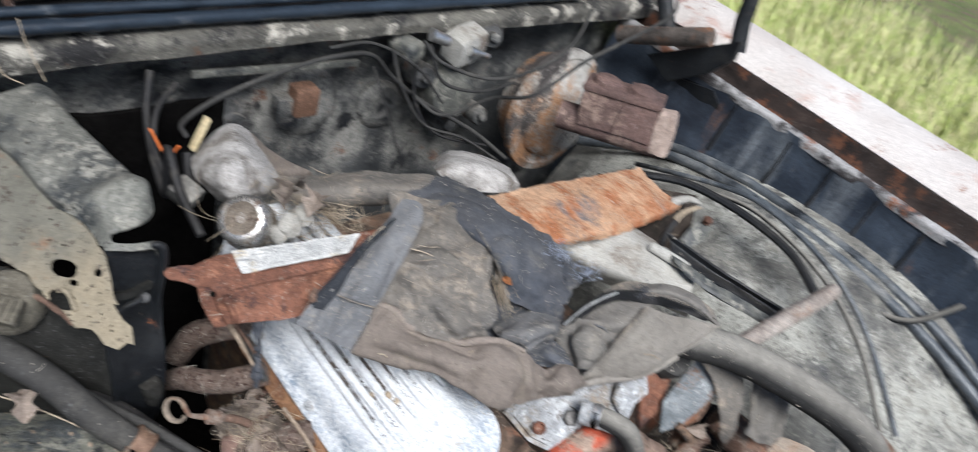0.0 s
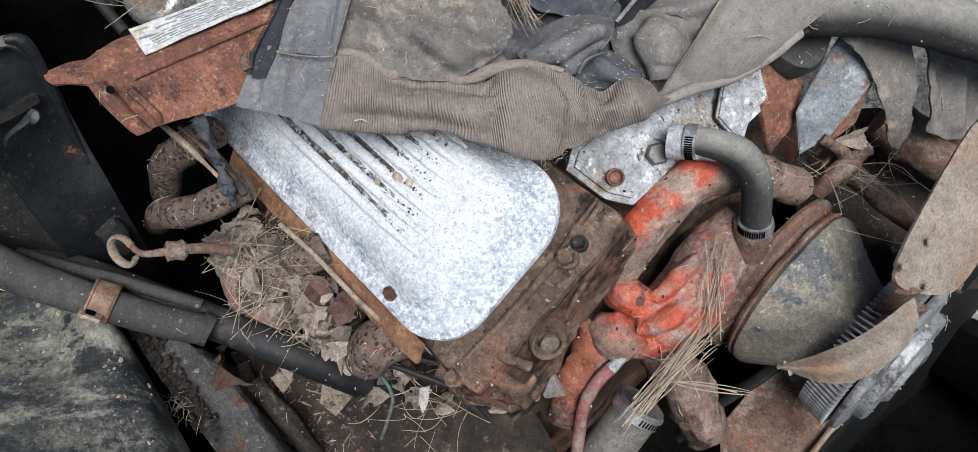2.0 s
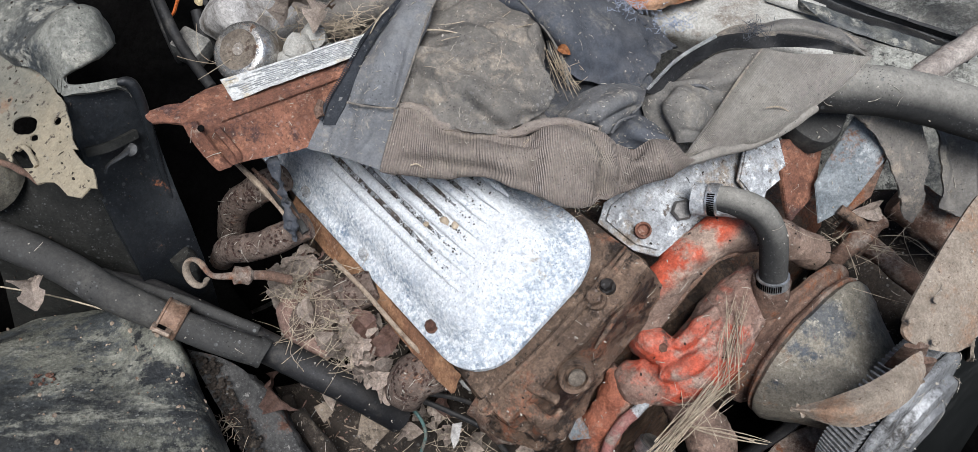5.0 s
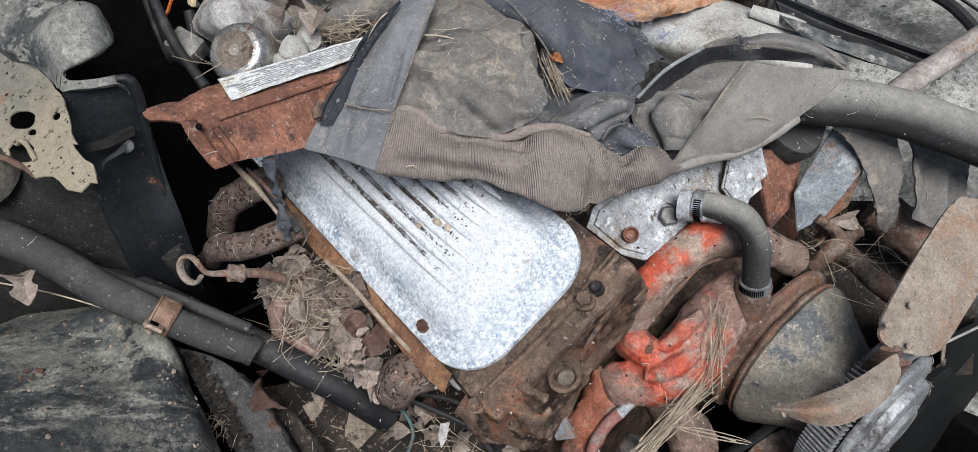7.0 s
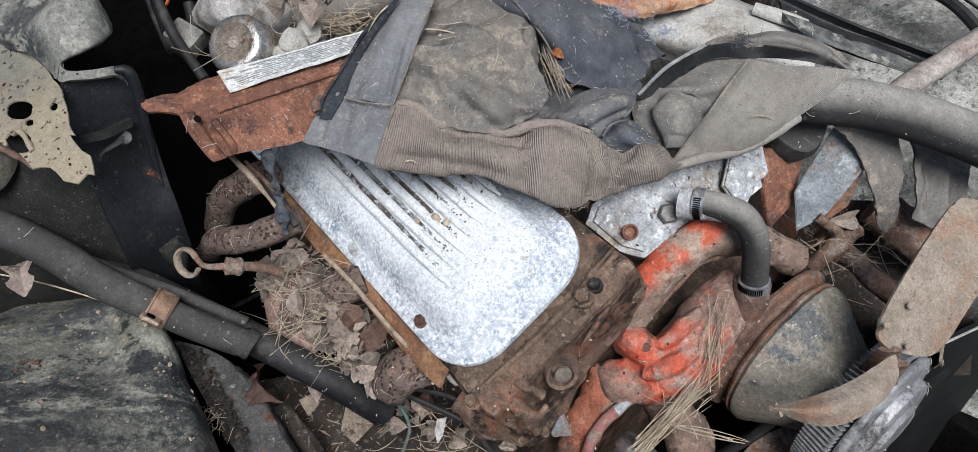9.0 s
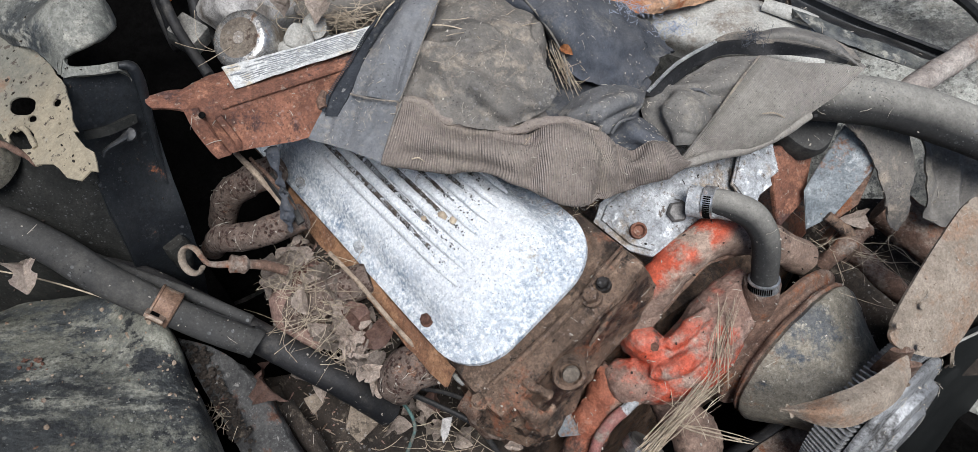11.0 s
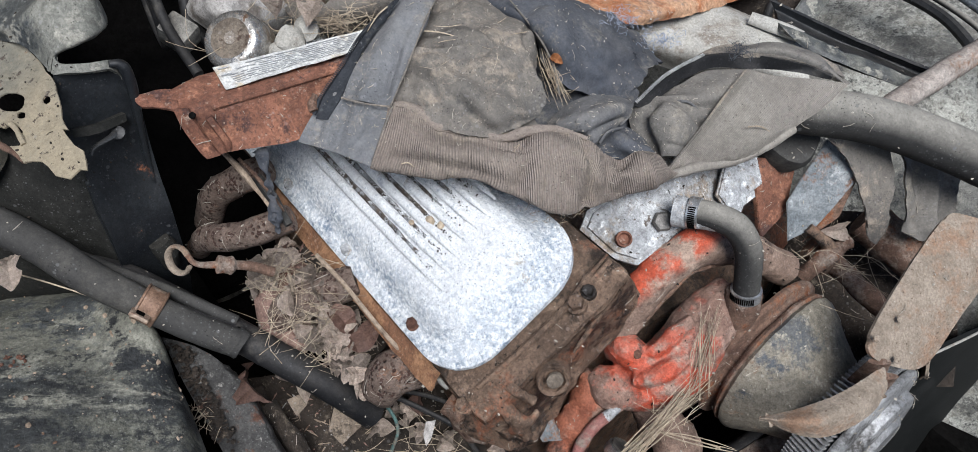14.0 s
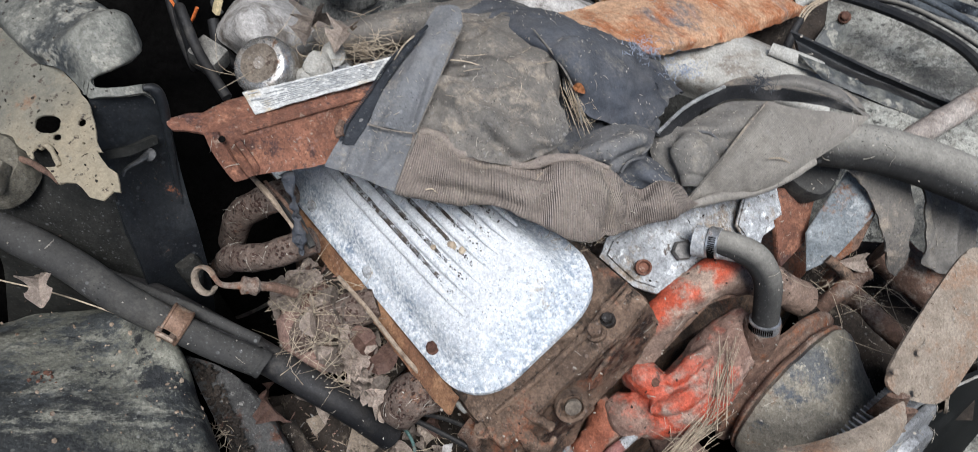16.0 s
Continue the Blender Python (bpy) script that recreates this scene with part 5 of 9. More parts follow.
def fan_group():
    pul = thing("water_pump_pulley", AX + Vector((0.19, 0, -0.095)), "dented steel belt pulley with worn dark blue paint", "pulley")
    part("sheave", turned([(-0.022, 0.03), (-0.021, 0.080), (-0.019, 0.0865), (-0.015, 0.0885), (-0.011, 0.0875), (-0.008, 0.078), (-0.003, 0.076), (0.0, 0.083), (0.003, 0.0845), (0.005, 0.082)], PULLEY + Vector((0.198, 0, 0)), (1, 0, 0), 64, wave=0.0014), rusty_iron, pul, "rusty grooved rim")
    part("cone", turned([(0.0, 0.081), (0.004, 0.0850), (0.009, 0.0850), (0.014, 0.0825), (0.020, 0.079), (0.040, 0.066), (0.058, 0.055), (0.068, 0.050), (0.073, 0.044), (0.074, 0.02)], PULLEY + Vector((0.203, 0, 0)), (1, 0, 0), 64, wave=0.0014), pulley_paint, pul)
    part("hub", turned([(0, 0.035), (0.02, 0.033), (0.03, 0.02), (0.05, 0.02)], AX + Vector((0.265, 0, 0)), (1, 0, 0), 24, wave=0.002), brown_grease, pul)
    fan = thing("engine_fan", AX + Vector((0.29, 0, 0)), "rusty steel cooling fan with a finned alloy clutch", "fan")
    mid = AX + Vector((0.298, -0.005, -0.006))
    # drum colour is grime, darkened further to give shaded gaps between the fins
    clutch = part("clutch", turned([(-0.016, 0.03), (-0.016, 0.056), (-0.014, 0.059), (0.008, 0.064), (0.009, 0.03)], mid, (1, 0, 0), 72), box_dark, fan, "grimy viscous clutch drum, darkened for the shaded gaps between its fins")
    part("clutch_rim", turned([(0.008, 0.060), (0.009, 0.0785), (0.011, 0.0800), (0.014, 0.0800), (0.016, 0.078), (0.018, 0.068), (0.019, 0.060), (0.027, 0.058), (0.029, 0.054), (0.029, 0.035), (0.034, 0.030), (0.034, 0.01)], mid, (1, 0, 0), 80, wave=0.0006), clutch_alloy, fan, "grey cast alloy clutch face")
    fb = box((0.030, 0.0020, 0.021), pose(0, 0, 0), 0.0005)
    fm = bpy.data.meshes.new("fin")
    fb.to_mesh(fm)
    fb.free()
    fm.materials.append(clutch_alloy)
    for k in range(92):
        a = 2 * math.pi * k / 92
        f = new("fin", fm)
        f.parent = clutch
        f.matrix_basis = Matrix.Translation(mid + Vector((-0.007, 0.0705 * math.cos(a), 0.0705 * math.sin(a)))) @ pose(0, 0, 0, math.degrees(a) - 90, 0, 0) @ pose(0, 0, 0, 0, -12, 0)
    # one blade as a cambered plate on its arm, then the others turned round the axle
    rows = [[(0.279, 0.268, 0.859), (0.262, 0.338, 0.887), (0.246, 0.423, 0.915)],
            [(0.294, 0.282, 0.845), (0.276, 0.350, 0.881), (0.258, 0.436, 0.912)],
            [(0.308, 0.304, 0.833), (0.291, 0.366, 0.873), (0.279, 0.459, 0.905)],
            [(0.321, 0.332, 0.820), (0.311, 0.391, 0.858), (0.301, 0.483, 0.892)]]
    second = [[(0.260, 0.166, 0.821), (0.276, 0.186, 0.833), (0.289, 0.212, 0.844), (0.297, 0.244, 0.852), (0.299, 0.276, 0.853)],
        [(0.262, 0.165, 0.822), (0.286, 0.177, 0.837), (0.301, 0.197, 0.844), (0.311, 0.231, 0.848), (0.307, 0.268, 0.850)],
        [(0.264, 0.167, 0.819), (0.293, 0.180, 0.822), (0.309, 0.198, 0.826), (0.318, 0.232, 0.834), (0.315, 0.266, 0.840)]]
    def blade(turn, shape):
        q = Matrix.Translation(AX) @ pose(0, 0, 0, turn, 0, 0) @ Matrix.Translation(-AX)
        bl = part("blade", sheet([[q @ Vector(p) for p in r] for r in shape], 34, 30, 0.003, wave=0.0010, wave_scale=20, corner=0.12), blade_rust, fan)
        root = q @ ((Vector(shape[1][0]) if shape is rows else Vector(shape[1][-1])))
        part("spider_arm", tube([AX + Vector((0.285, 0, 0)), (AX + Vector((0.285, 0, 0))).lerp(root, 0.6), root], [0.016, 0.016, 0.010], 10, 12, flat=0.3), rusty_iron, fan)
        return bl
    first = blade(0, rows)
    for p in ((0.283, 0.280, 0.867), (0.303, 0.294, 0.848), (0.284, 0.313, 0.871)):
        part("rivet", turned([(0, 0.0034), (0.0006, 0.0030), (0.0009, 0.001)], p, (0.6, -0.5, 0.6), 14), blade_rust, first)
    blade(0, second)
    for turn in (216, 288):
        blade(turn, rows)


fan_group()


def shroud():
    s = thing("fan_shroud", (0.30, 0.50, 0.4), "black moulded fan shroud panel in front of the fan", "shroud")
    top = [Vector((0.296, 0.385, 0.752)), Vector((0.301, 0.463, 0.721)), Vector((0.309, 0.548, 0.693)), Vector((0.325, 0.710, 0.644)), Vector((0.414, 1.235, 0.567))]
    dn = Vector((0.03, -0.22, -1))
    part("panel", sheet([top, [p + dn * 0.15 for p in top], [p + dn * 0.5 for p in top]], 20, 12, 0.006, wave=0.002), shroud_black, s)
    part("edge", tube(top, 0.0016, 20, 8), pale_grey, s)


shroud()


def lower_hose():
    h = thing("lower_hose", (0.154, 0.115, 0.668), "stubby taupe rubber hose with a dusty steel clamp", "hose")
    part("hose", tube([(0.179, 0.135, 0.680), (0.179, 0.108, 0.652), (0.178, 0.066, 0.600)], 0.0235, 20, 24), hose_taupe, h)
    ring_clamp(Vector((0.179, 0.129, 0.674)), Vector((0.179, 0.135, 0.680)) - Vector((0.179, 0.108, 0.652)), 0.0243, h)
    b = thing("drive_belt", (0.221, 0.255, 0.651), "slack black rubber drive belt below the pulley", "belt")
    part("belt", tube([(0.242, 0.299, 0.694), (0.236, 0.255, 0.669), (0.218, 0.215, 0.626), (0.207, 0.180, 0.582)], 0.010, 24, 8, flat=0.45), black_rubber, b)
    a = thing("belt_bracket", (0.278, 0.301, 0.665), "brown rusted steel bracket beside the belt", "bracket")
    part("plate", plate([(0.232, 0.268, 0.635), (0.254, 0.305, 0.661), (0.283, 0.321, 0.664), (0.301, 0.295, 0.632), (0.313, 0.262, 0.593), (0.269, 0.188, 0.529), (0.229, 0.221, 0.585)], 0.006, 0.001, wave=0.004, wave_scale=12), rusty_iron, a)
    part("rim", tube([(0.283, 0.323, 0.672), (0.291, 0.299, 0.651), (0.307, 0.291, 0.632), (0.310, 0.269, 0.612), (0.311, 0.241, 0.583)], 0.003, 30, 8), blade_rust, a)


lower_hose()


# ---- heater box and brackets by the near wing ----
def heater_box():
    hb = thing("heater_box", (-0.216, -0.230, 0.915), "dusty olive pressed steel heater box on the firewall", "heater box")
    part("top_ridge", sheet([[(-0.536, -0.275, 0.986), (-0.539, -0.239, 1.000), (-0.546, -0.191, 1.010), (-0.551, -0.160, 1.010), (-0.529, -0.144, 1.000), (-0.574, -0.128, 0.960)],
                             [(-0.460, -0.233, 0.999), (-0.452, -0.227, 1.010), (-0.457, -0.191, 1.025), (-0.462, -0.165, 1.030), (-0.454, -0.153, 1.020), (-0.494, -0.140, 0.980)],
                             [(-0.399, -0.221, 0.999), (-0.386, -0.218, 1.016), (-0.389, -0.185, 1.033), (-0.393, -0.158, 1.036), (-0.397, -0.146, 1.025), (-0.433, -0.133, 0.985)],
                             [(-0.343, -0.212, 0.999), (-0.327, -0.210, 1.018), (-0.324, -0.179, 1.036), (-0.330, -0.151, 1.039), (-0.334, -0.137, 1.028), (-0.365, -0.124, 0.990)],
                             [(-0.302, -0.202, 1.011), (-0.293, -0.190, 1.034), (-0.292, -0.167, 1.052), (-0.292, -0.148, 1.055), (-0.299, -0.136, 1.045), (-0.328, -0.127, 1.021)],
        [(-0.278, -0.196, 1.007), (-0.272, -0.185, 1.028), (-0.271, -0.167, 1.042), (-0.272, -0.149, 1.043), (-0.278, -0.137, 1.036), (-0.305, -0.127, 1.017)],
        [(-0.261, -0.192, 1.003), (-0.259, -0.184, 1.017), (-0.255, -0.168, 1.025), (-0.257, -0.153, 1.026), (-0.269, -0.139, 1.024), (-0.295, -0.130, 1.014)],
        [(-0.271, -0.189, 0.995), (-0.273, -0.181, 1.008), (-0.269, -0.165, 1.016), (-0.271, -0.150, 1.016), (-0.283, -0.137, 1.014), (-0.308, -0.128, 1.004)]], 60, 70, 0.004, wave=0.0018, wave_scale=26), olive_dust, hb, "grey-olive dusty raised top")
    part("notch_lip", sheet([[(-0.261, -0.184, 1.018), (-0.258, -0.185, 1.013), (-0.254, -0.181, 1.010), (-0.249, -0.165, 1.008), (-0.250, -0.149, 1.005), (-0.252, -0.141, 1.001), (-0.254, -0.136, 0.991), (-0.252, -0.136, 0.983)],
        [(-0.257, -0.192, 1.003), (-0.253, -0.190, 1.003), (-0.248, -0.183, 1.005), (-0.244, -0.169, 1.003), (-0.243, -0.152, 1.001), (-0.246, -0.146, 0.995), (-0.249, -0.142, 0.988), (-0.250, -0.142, 0.981)]], 60, 6, 0.004), olive_dust, hb)
    part("corner_roll", tube([(-0.247, -0.149, 1.003), (-0.246, -0.140, 0.999), (-0.244, -0.137, 0.985), (-0.245, -0.138, 0.955), (-0.247, -0.141, 0.901), (-0.238, -0.143, 0.848), (-0.226, -0.142, 0.802)], [0.003, 0.0055, 0.005, 0.003, 0.003, 0.003], 50, 12), black_paint, hb)
    part("side_wall", sheet([[(-0.256, -0.190, 1.006), (-0.252, -0.167, 1.000), (-0.251, -0.145, 0.994), (-0.246, -0.135, 0.985)],
                             [(-0.249, -0.196, 0.974), (-0.248, -0.172, 0.961), (-0.249, -0.147, 0.957), (-0.246, -0.134, 0.953)],
                             [(-0.234, -0.199, 0.916), (-0.241, -0.177, 0.908), (-0.247, -0.150, 0.902), (-0.246, -0.135, 0.897)],
                             [(-0.217, -0.198, 0.816), (-0.221, -0.174, 0.806), (-0.224, -0.148, 0.804), (-0.225, -0.137, 0.798)],
                             [(-0.258, -0.198, 0.702), (-0.255, -0.166, 0.692), (-0.260, -0.144, 0.683), (-0.268, -0.133, 0.667)]], 24, 40, 0.006, wave=0.003), black_paint, hb, "dirty black side wall")
    part("front_wall", sheet([[(-0.322, -0.296, 0.965), (-0.275, -0.244, 0.963), (-0.246, -0.218, 0.960), (-0.233, -0.198, 0.916)],
                              [(-0.305, -0.306, 0.901), (-0.259, -0.258, 0.896), (-0.233, -0.221, 0.883), (-0.227, -0.199, 0.867)],
                              [(-0.310, -0.306, 0.816), (-0.277, -0.266, 0.810), (-0.249, -0.224, 0.801), (-0.227, -0.196, 0.802)],
                              [(-0.352, -0.325, 0.706), (-0.318, -0.281, 0.694), (-0.288, -0.232, 0.688), (-0.265, -0.197, 0.694)]], 30, 30, 0.006, wave=0.003), box_dark, hb, "dull olive-black front wall")
    part("ledge", sheet([[(-0.235, -0.195, 0.961), (-0.232, -0.175, 0.960), (-0.241, -0.149, 0.956)], [(-0.232, -0.196, 0.954), (-0.229, -0.176, 0.953), (-0.239, -0.150, 0.949)]], 16, 5, 0.006), box_dark, hb)
    part("latch", tube([(-0.229, -0.188, 0.934), (-0.231, -0.183, 0.939), (-0.232, -0.170, 0.942), (-0.235, -0.161, 0.943)], [0.0018, 0.002, 0.003, 0.0045], 18, 8), black_paint, hb)
    part("latch_pivot", turned([(0, 0.0062), (0.003, 0.006), (0.004, 0.003)], (-0.234, -0.160, 0.943), (0.5, -0.4, 0.7), 16), black_paint, hb)
    part("foot", tube([(-0.218, -0.159, 0.821), (-0.216, -0.155, 0.807), (-0.217, -0.154, 0.787)], [0.010, 0.012, 0.008], 12, 12, wave=0.002), box_dark, hb)
    edge = [(-0.354, -0.203, 1.004), (-0.318, -0.198, 1.004), (-0.284, -0.194, 1.002), (-0.256, -0.193, 1.001), (-0.237, -0.195, 0.998), (-0.215, -0.199, 0.994), (-0.194, -0.202, 0.991), (-0.189, -0.202, 0.991), (-0.193, -0.205, 0.990), (-0.187, -0.205, 0.989), (-0.172, -0.204, 0.988), (-0.161, -0.201, 0.989), (-0.153, -0.203, 0.987), (-0.143, -0.206, 0.985), (-0.149, -0.210, 0.984), (-0.149, -0.219, 0.979), (-0.161, -0.226, 0.977), (-0.172, -0.227, 0.978), (-0.182, -0.229, 0.977), (-0.189, -0.235, 0.975), (-0.193, -0.240, 0.973), (-0.206, -0.241, 0.974), (-0.224, -0.244, 0.974), (-0.236, -0.249, 0.973), (-0.252, -0.251, 0.973), (-0.303, -0.266, 0.970), (-0.336, -0.277, 0.968), (-0.365, -0.296, 0.961), (-0.412, -0.303, 0.962), (-0.454, -0.306, 0.964), (-0.468, -0.289, 0.973), (-0.485, -0.279, 0.979), (-0.533, -0.275, 0.985), (-0.502, -0.251, 0.994), (-0.455, -0.232, 0.999)]
    eu, ev = Vector((0.790, 0.578, 0.205)), Vector((0.913, -0.334, -0.233))
    gaps = [hole_ring((-0.2625, -0.2272, 0.9850), eu, ev, 0.0143, 0.0099, 20, 0.35), hole_ring((-0.2348, -0.2041, 0.9936), eu, ev, 0.0046, 0.0048, 12, 0), hole_ring((-0.2401, -0.2255, 0.9840), eu, ev, 0.0047, 0.0034, 10, 0.6), hole_ring((-0.2301, -0.2402, 0.9762), eu, ev, 0.0131, 0.0093, 14, 0.9), hole_ring((-0.2887, -0.2195, 0.9909), eu, ev, 0.0018, 0.0019, 8, 0), hole_ring((-0.2137, -0.2107, 0.9887), eu, ev, 0.0019, 0.0013, 8, 0), hole_ring((-0.1957, -0.2263, 0.9799), eu, ev, 0.0013, 0.0013, 8, 0), hole_ring((-0.3253, -0.2186, 0.9944), eu, ev, 0.0018, 0.0016, 8, 0), hole_ring((-0.505, -0.262, 0.989), eu, ev, 0.006, 0.003, 10)]
    pan = part("flange_plate", holed_plate(jag(edge, 0.0014, 3), gaps, 0.0014, wave=0.003), tan_plate, hb, "pale tan rusty flange with punched holes and a ragged end")
    part("slot_rim", tube([(-0.239, -0.240, 0.980), (-0.235, -0.236, 0.983), (-0.227, -0.234, 0.983), (-0.217, -0.234, 0.981), (-0.209, -0.234, 0.978)], 0.0022, 24, 8, wave=0.001), tan_plate, pan)
    part("slot_rim", tube([(-0.255, -0.256, 0.964), (-0.235, -0.249, 0.968), (-0.217, -0.243, 0.969), (-0.204, -0.239, 0.967)], 0.0028, 30, 8, wave=0.0015), rusty_iron, pan)
    kn = thing("blower_connector", (-0.278, -0.282, 0.932), "dusty brown moulded electrical connector with small ribs", "connector")
    dull = surface("connector_dull", [(0.3, (0.055, 0.048, 0.036)), (0.7, (0.14, 0.125, 0.095))], 30, [((0.2, 0.18, 0.14), 16, 0.54, 0.72, 0.9)], 0.8, bump=0.5)
    ck = Vector((-0.266, -0.281, 0.962))
    vw = Vector((0.35, -0.35, 0.85)).normalized()
    part("body", turned([(-0.03, 0.030), (-0.006, 0.030), (0.0, 0.027), (0.002, 0.02)], ck, vw, 28, wave=0.001), dull, kn)
    q = Matrix.Translation((-0.248, -0.284, 0.963)) @ vw.to_track_quat("Z", "X").to_matrix().to_4x4()
    part("plug", box((0.026, 0.030, 0.016), q, 0.003), dull, kn)
    for k in range(3):
        part("rib", box((0.020, 0.004, 0.004), q @ pose(0, 0.008 * (k - 1), 0.009), 0.001), dull, kn)
    for p, r in (((-0.336, -0.313, 0.963), 0.013), ((-0.393, -0.319, 0.949), 0.017), ((-0.386, -0.301, 0.957), 0.012)):
        ru = part("rubble", turned([(-r, r * 0.3), (-r * 0.5, r * 0.9), (0, r), (r * 0.5, r * 0.7), (r * 0.8, r * 0.2)], p, (0.3, -0.5, 0.8), 14, wave=0.006), dull if r > 0.0125 and r < 0.015 else rusty_iron)
        tagged(ru, "crumbled dusty lump on the heater box corner", "rubble", "rubble lumps")


heater_box()


def near_hoses():
    h = thing("heater_hose", (-0.105, -0.134, 0.753), "long dusty black rubber hose with a torn outer sleeve", "hose")
    part("hose", tube([(-0.433, -0.350, 0.888), (-0.332, -0.311, 0.887), (-0.265, -0.283, 0.881), (-0.239, -0.266, 0.874), (-0.216, -0.250, 0.862), (-0.193, -0.235, 0.847), (-0.174, -0.218, 0.831), (-0.151, -0.196, 0.812), (-0.126, -0.171, 0.792), (-0.098, -0.139, 0.770)], [0.0165, 0.0160, 0.0158, 0.0158, 0.0140, 0.0138], 90, 24, wave=0.0006), rubber, h)
    part("inner_hose", tube([(-0.242, -0.220, 0.803), (-0.207, -0.193, 0.793), (-0.162, -0.164, 0.778), (-0.120, -0.135, 0.761), (-0.080, -0.106, 0.737), (-0.043, -0.074, 0.706), (-0.024, -0.045, 0.660)], [0.0150, 0.0155, 0.0155], 50, 22, wave=0.0008), black_rubber, h)
    part("sleeve_end", tube([(-0.103, -0.144, 0.775), (-0.101, -0.141, 0.772), (-0.097, -0.138, 0.769)], [0.0143, 0.0146, 0.0146], 8, 24, cap=False), rubber, h)
    part("back_hose", tube([(-0.236, -0.227, 0.825), (-0.202, -0.203, 0.817), (-0.169, -0.174, 0.804), (-0.122, -0.131, 0.775)], 0.006, 30, 12), rubber, h)
    ax = Vector((0.028, 0.027, -0.024))
    c = part("clamp", turned([(-0.0105, 0.0158), (-0.0100, 0.0176), (-0.0085, 0.0182), (-0.0075, 0.0172), (0.0075, 0.0172), (0.0085, 0.0182), (0.0100, 0.0176), (0.0105, 0.0158)], (-0.152, -0.195, 0.813), ax, 44), clamp_rust, h, "wide rusty steel band clamp")
    part("buckle", box((0.018, 0.018, 0.004), Matrix.Translation((-0.139, -0.207, 0.821)) @ (ax.to_track_quat("X", "Z").to_matrix().to_4x4()) @ pose(0, 0, 0, -35, 0, 0), 0.0015), clamp_rust, c)
    part("buckle_window", box((0.008, 0.009, 0.005), Matrix.Translation((-0.1381, -0.2079, 0.8220)) @ (ax.to_track_quat("X", "Z").to_matrix().to_4x4()) @ pose(0, 0, 0, -35, 0, 0), 0.0008), dark_void, c)
    d = thing("dipstick", (-0.120, -0.090, 0.824), "rusty dipstick with a bent ring handle", "dipstick")
    c0 = Vector((-0.145, -0.161, 0.859))
    e1, e2 = (Vector((-0.133, -0.153, 0.865)) - c0).normalized(), (Vector((-0.152, -0.159, 0.870)) - c0).normalized()
    ring = [c0 + (e1 * math.cos(a) + e2 * math.sin(a)) * 0.0125 for a in [0.3 + 5.4 * k / 12 for k in range(13)]]
    part("ring", tube(ring, 0.0022, 40, 10, flat=1.7), blade_rust, d)
    part("rod", tube([(-0.138, -0.155, 0.868), (-0.131, -0.150, 0.859), (-0.124, -0.129, 0.852), (-0.119, -0.107, 0.841), (-0.114, -0.090, 0.827)], [0.0025, 0.0026, 0.004, 0.0048, 0.005], 30, 10), rusty_iron, d)
    part("collar", turned([(-0.008, 0.006), (-0.007, 0.0085), (0.0, 0.0075), (0.005, 0.0088), (0.008, 0.006)], (-0.124, -0.128, 0.851), Vector((-0.119, -0.107, 0.841)) - Vector((-0.127, -0.138, 0.856)), 18), rusty_iron, d)
    w = thing("wire_strand", (-0.203, -0.298, 0.881), "thin pale wire lying over the hoses", "wire")
    part("strand", tube([(-0.270, -0.313, 0.838), (-0.233, -0.269, 0.823), (-0.182, -0.223, 0.806), (-0.154, -0.197, 0.786), (-0.145, -0.181, 0.767)], 0.0008, 40, 6), straw, w)


near_hoses()


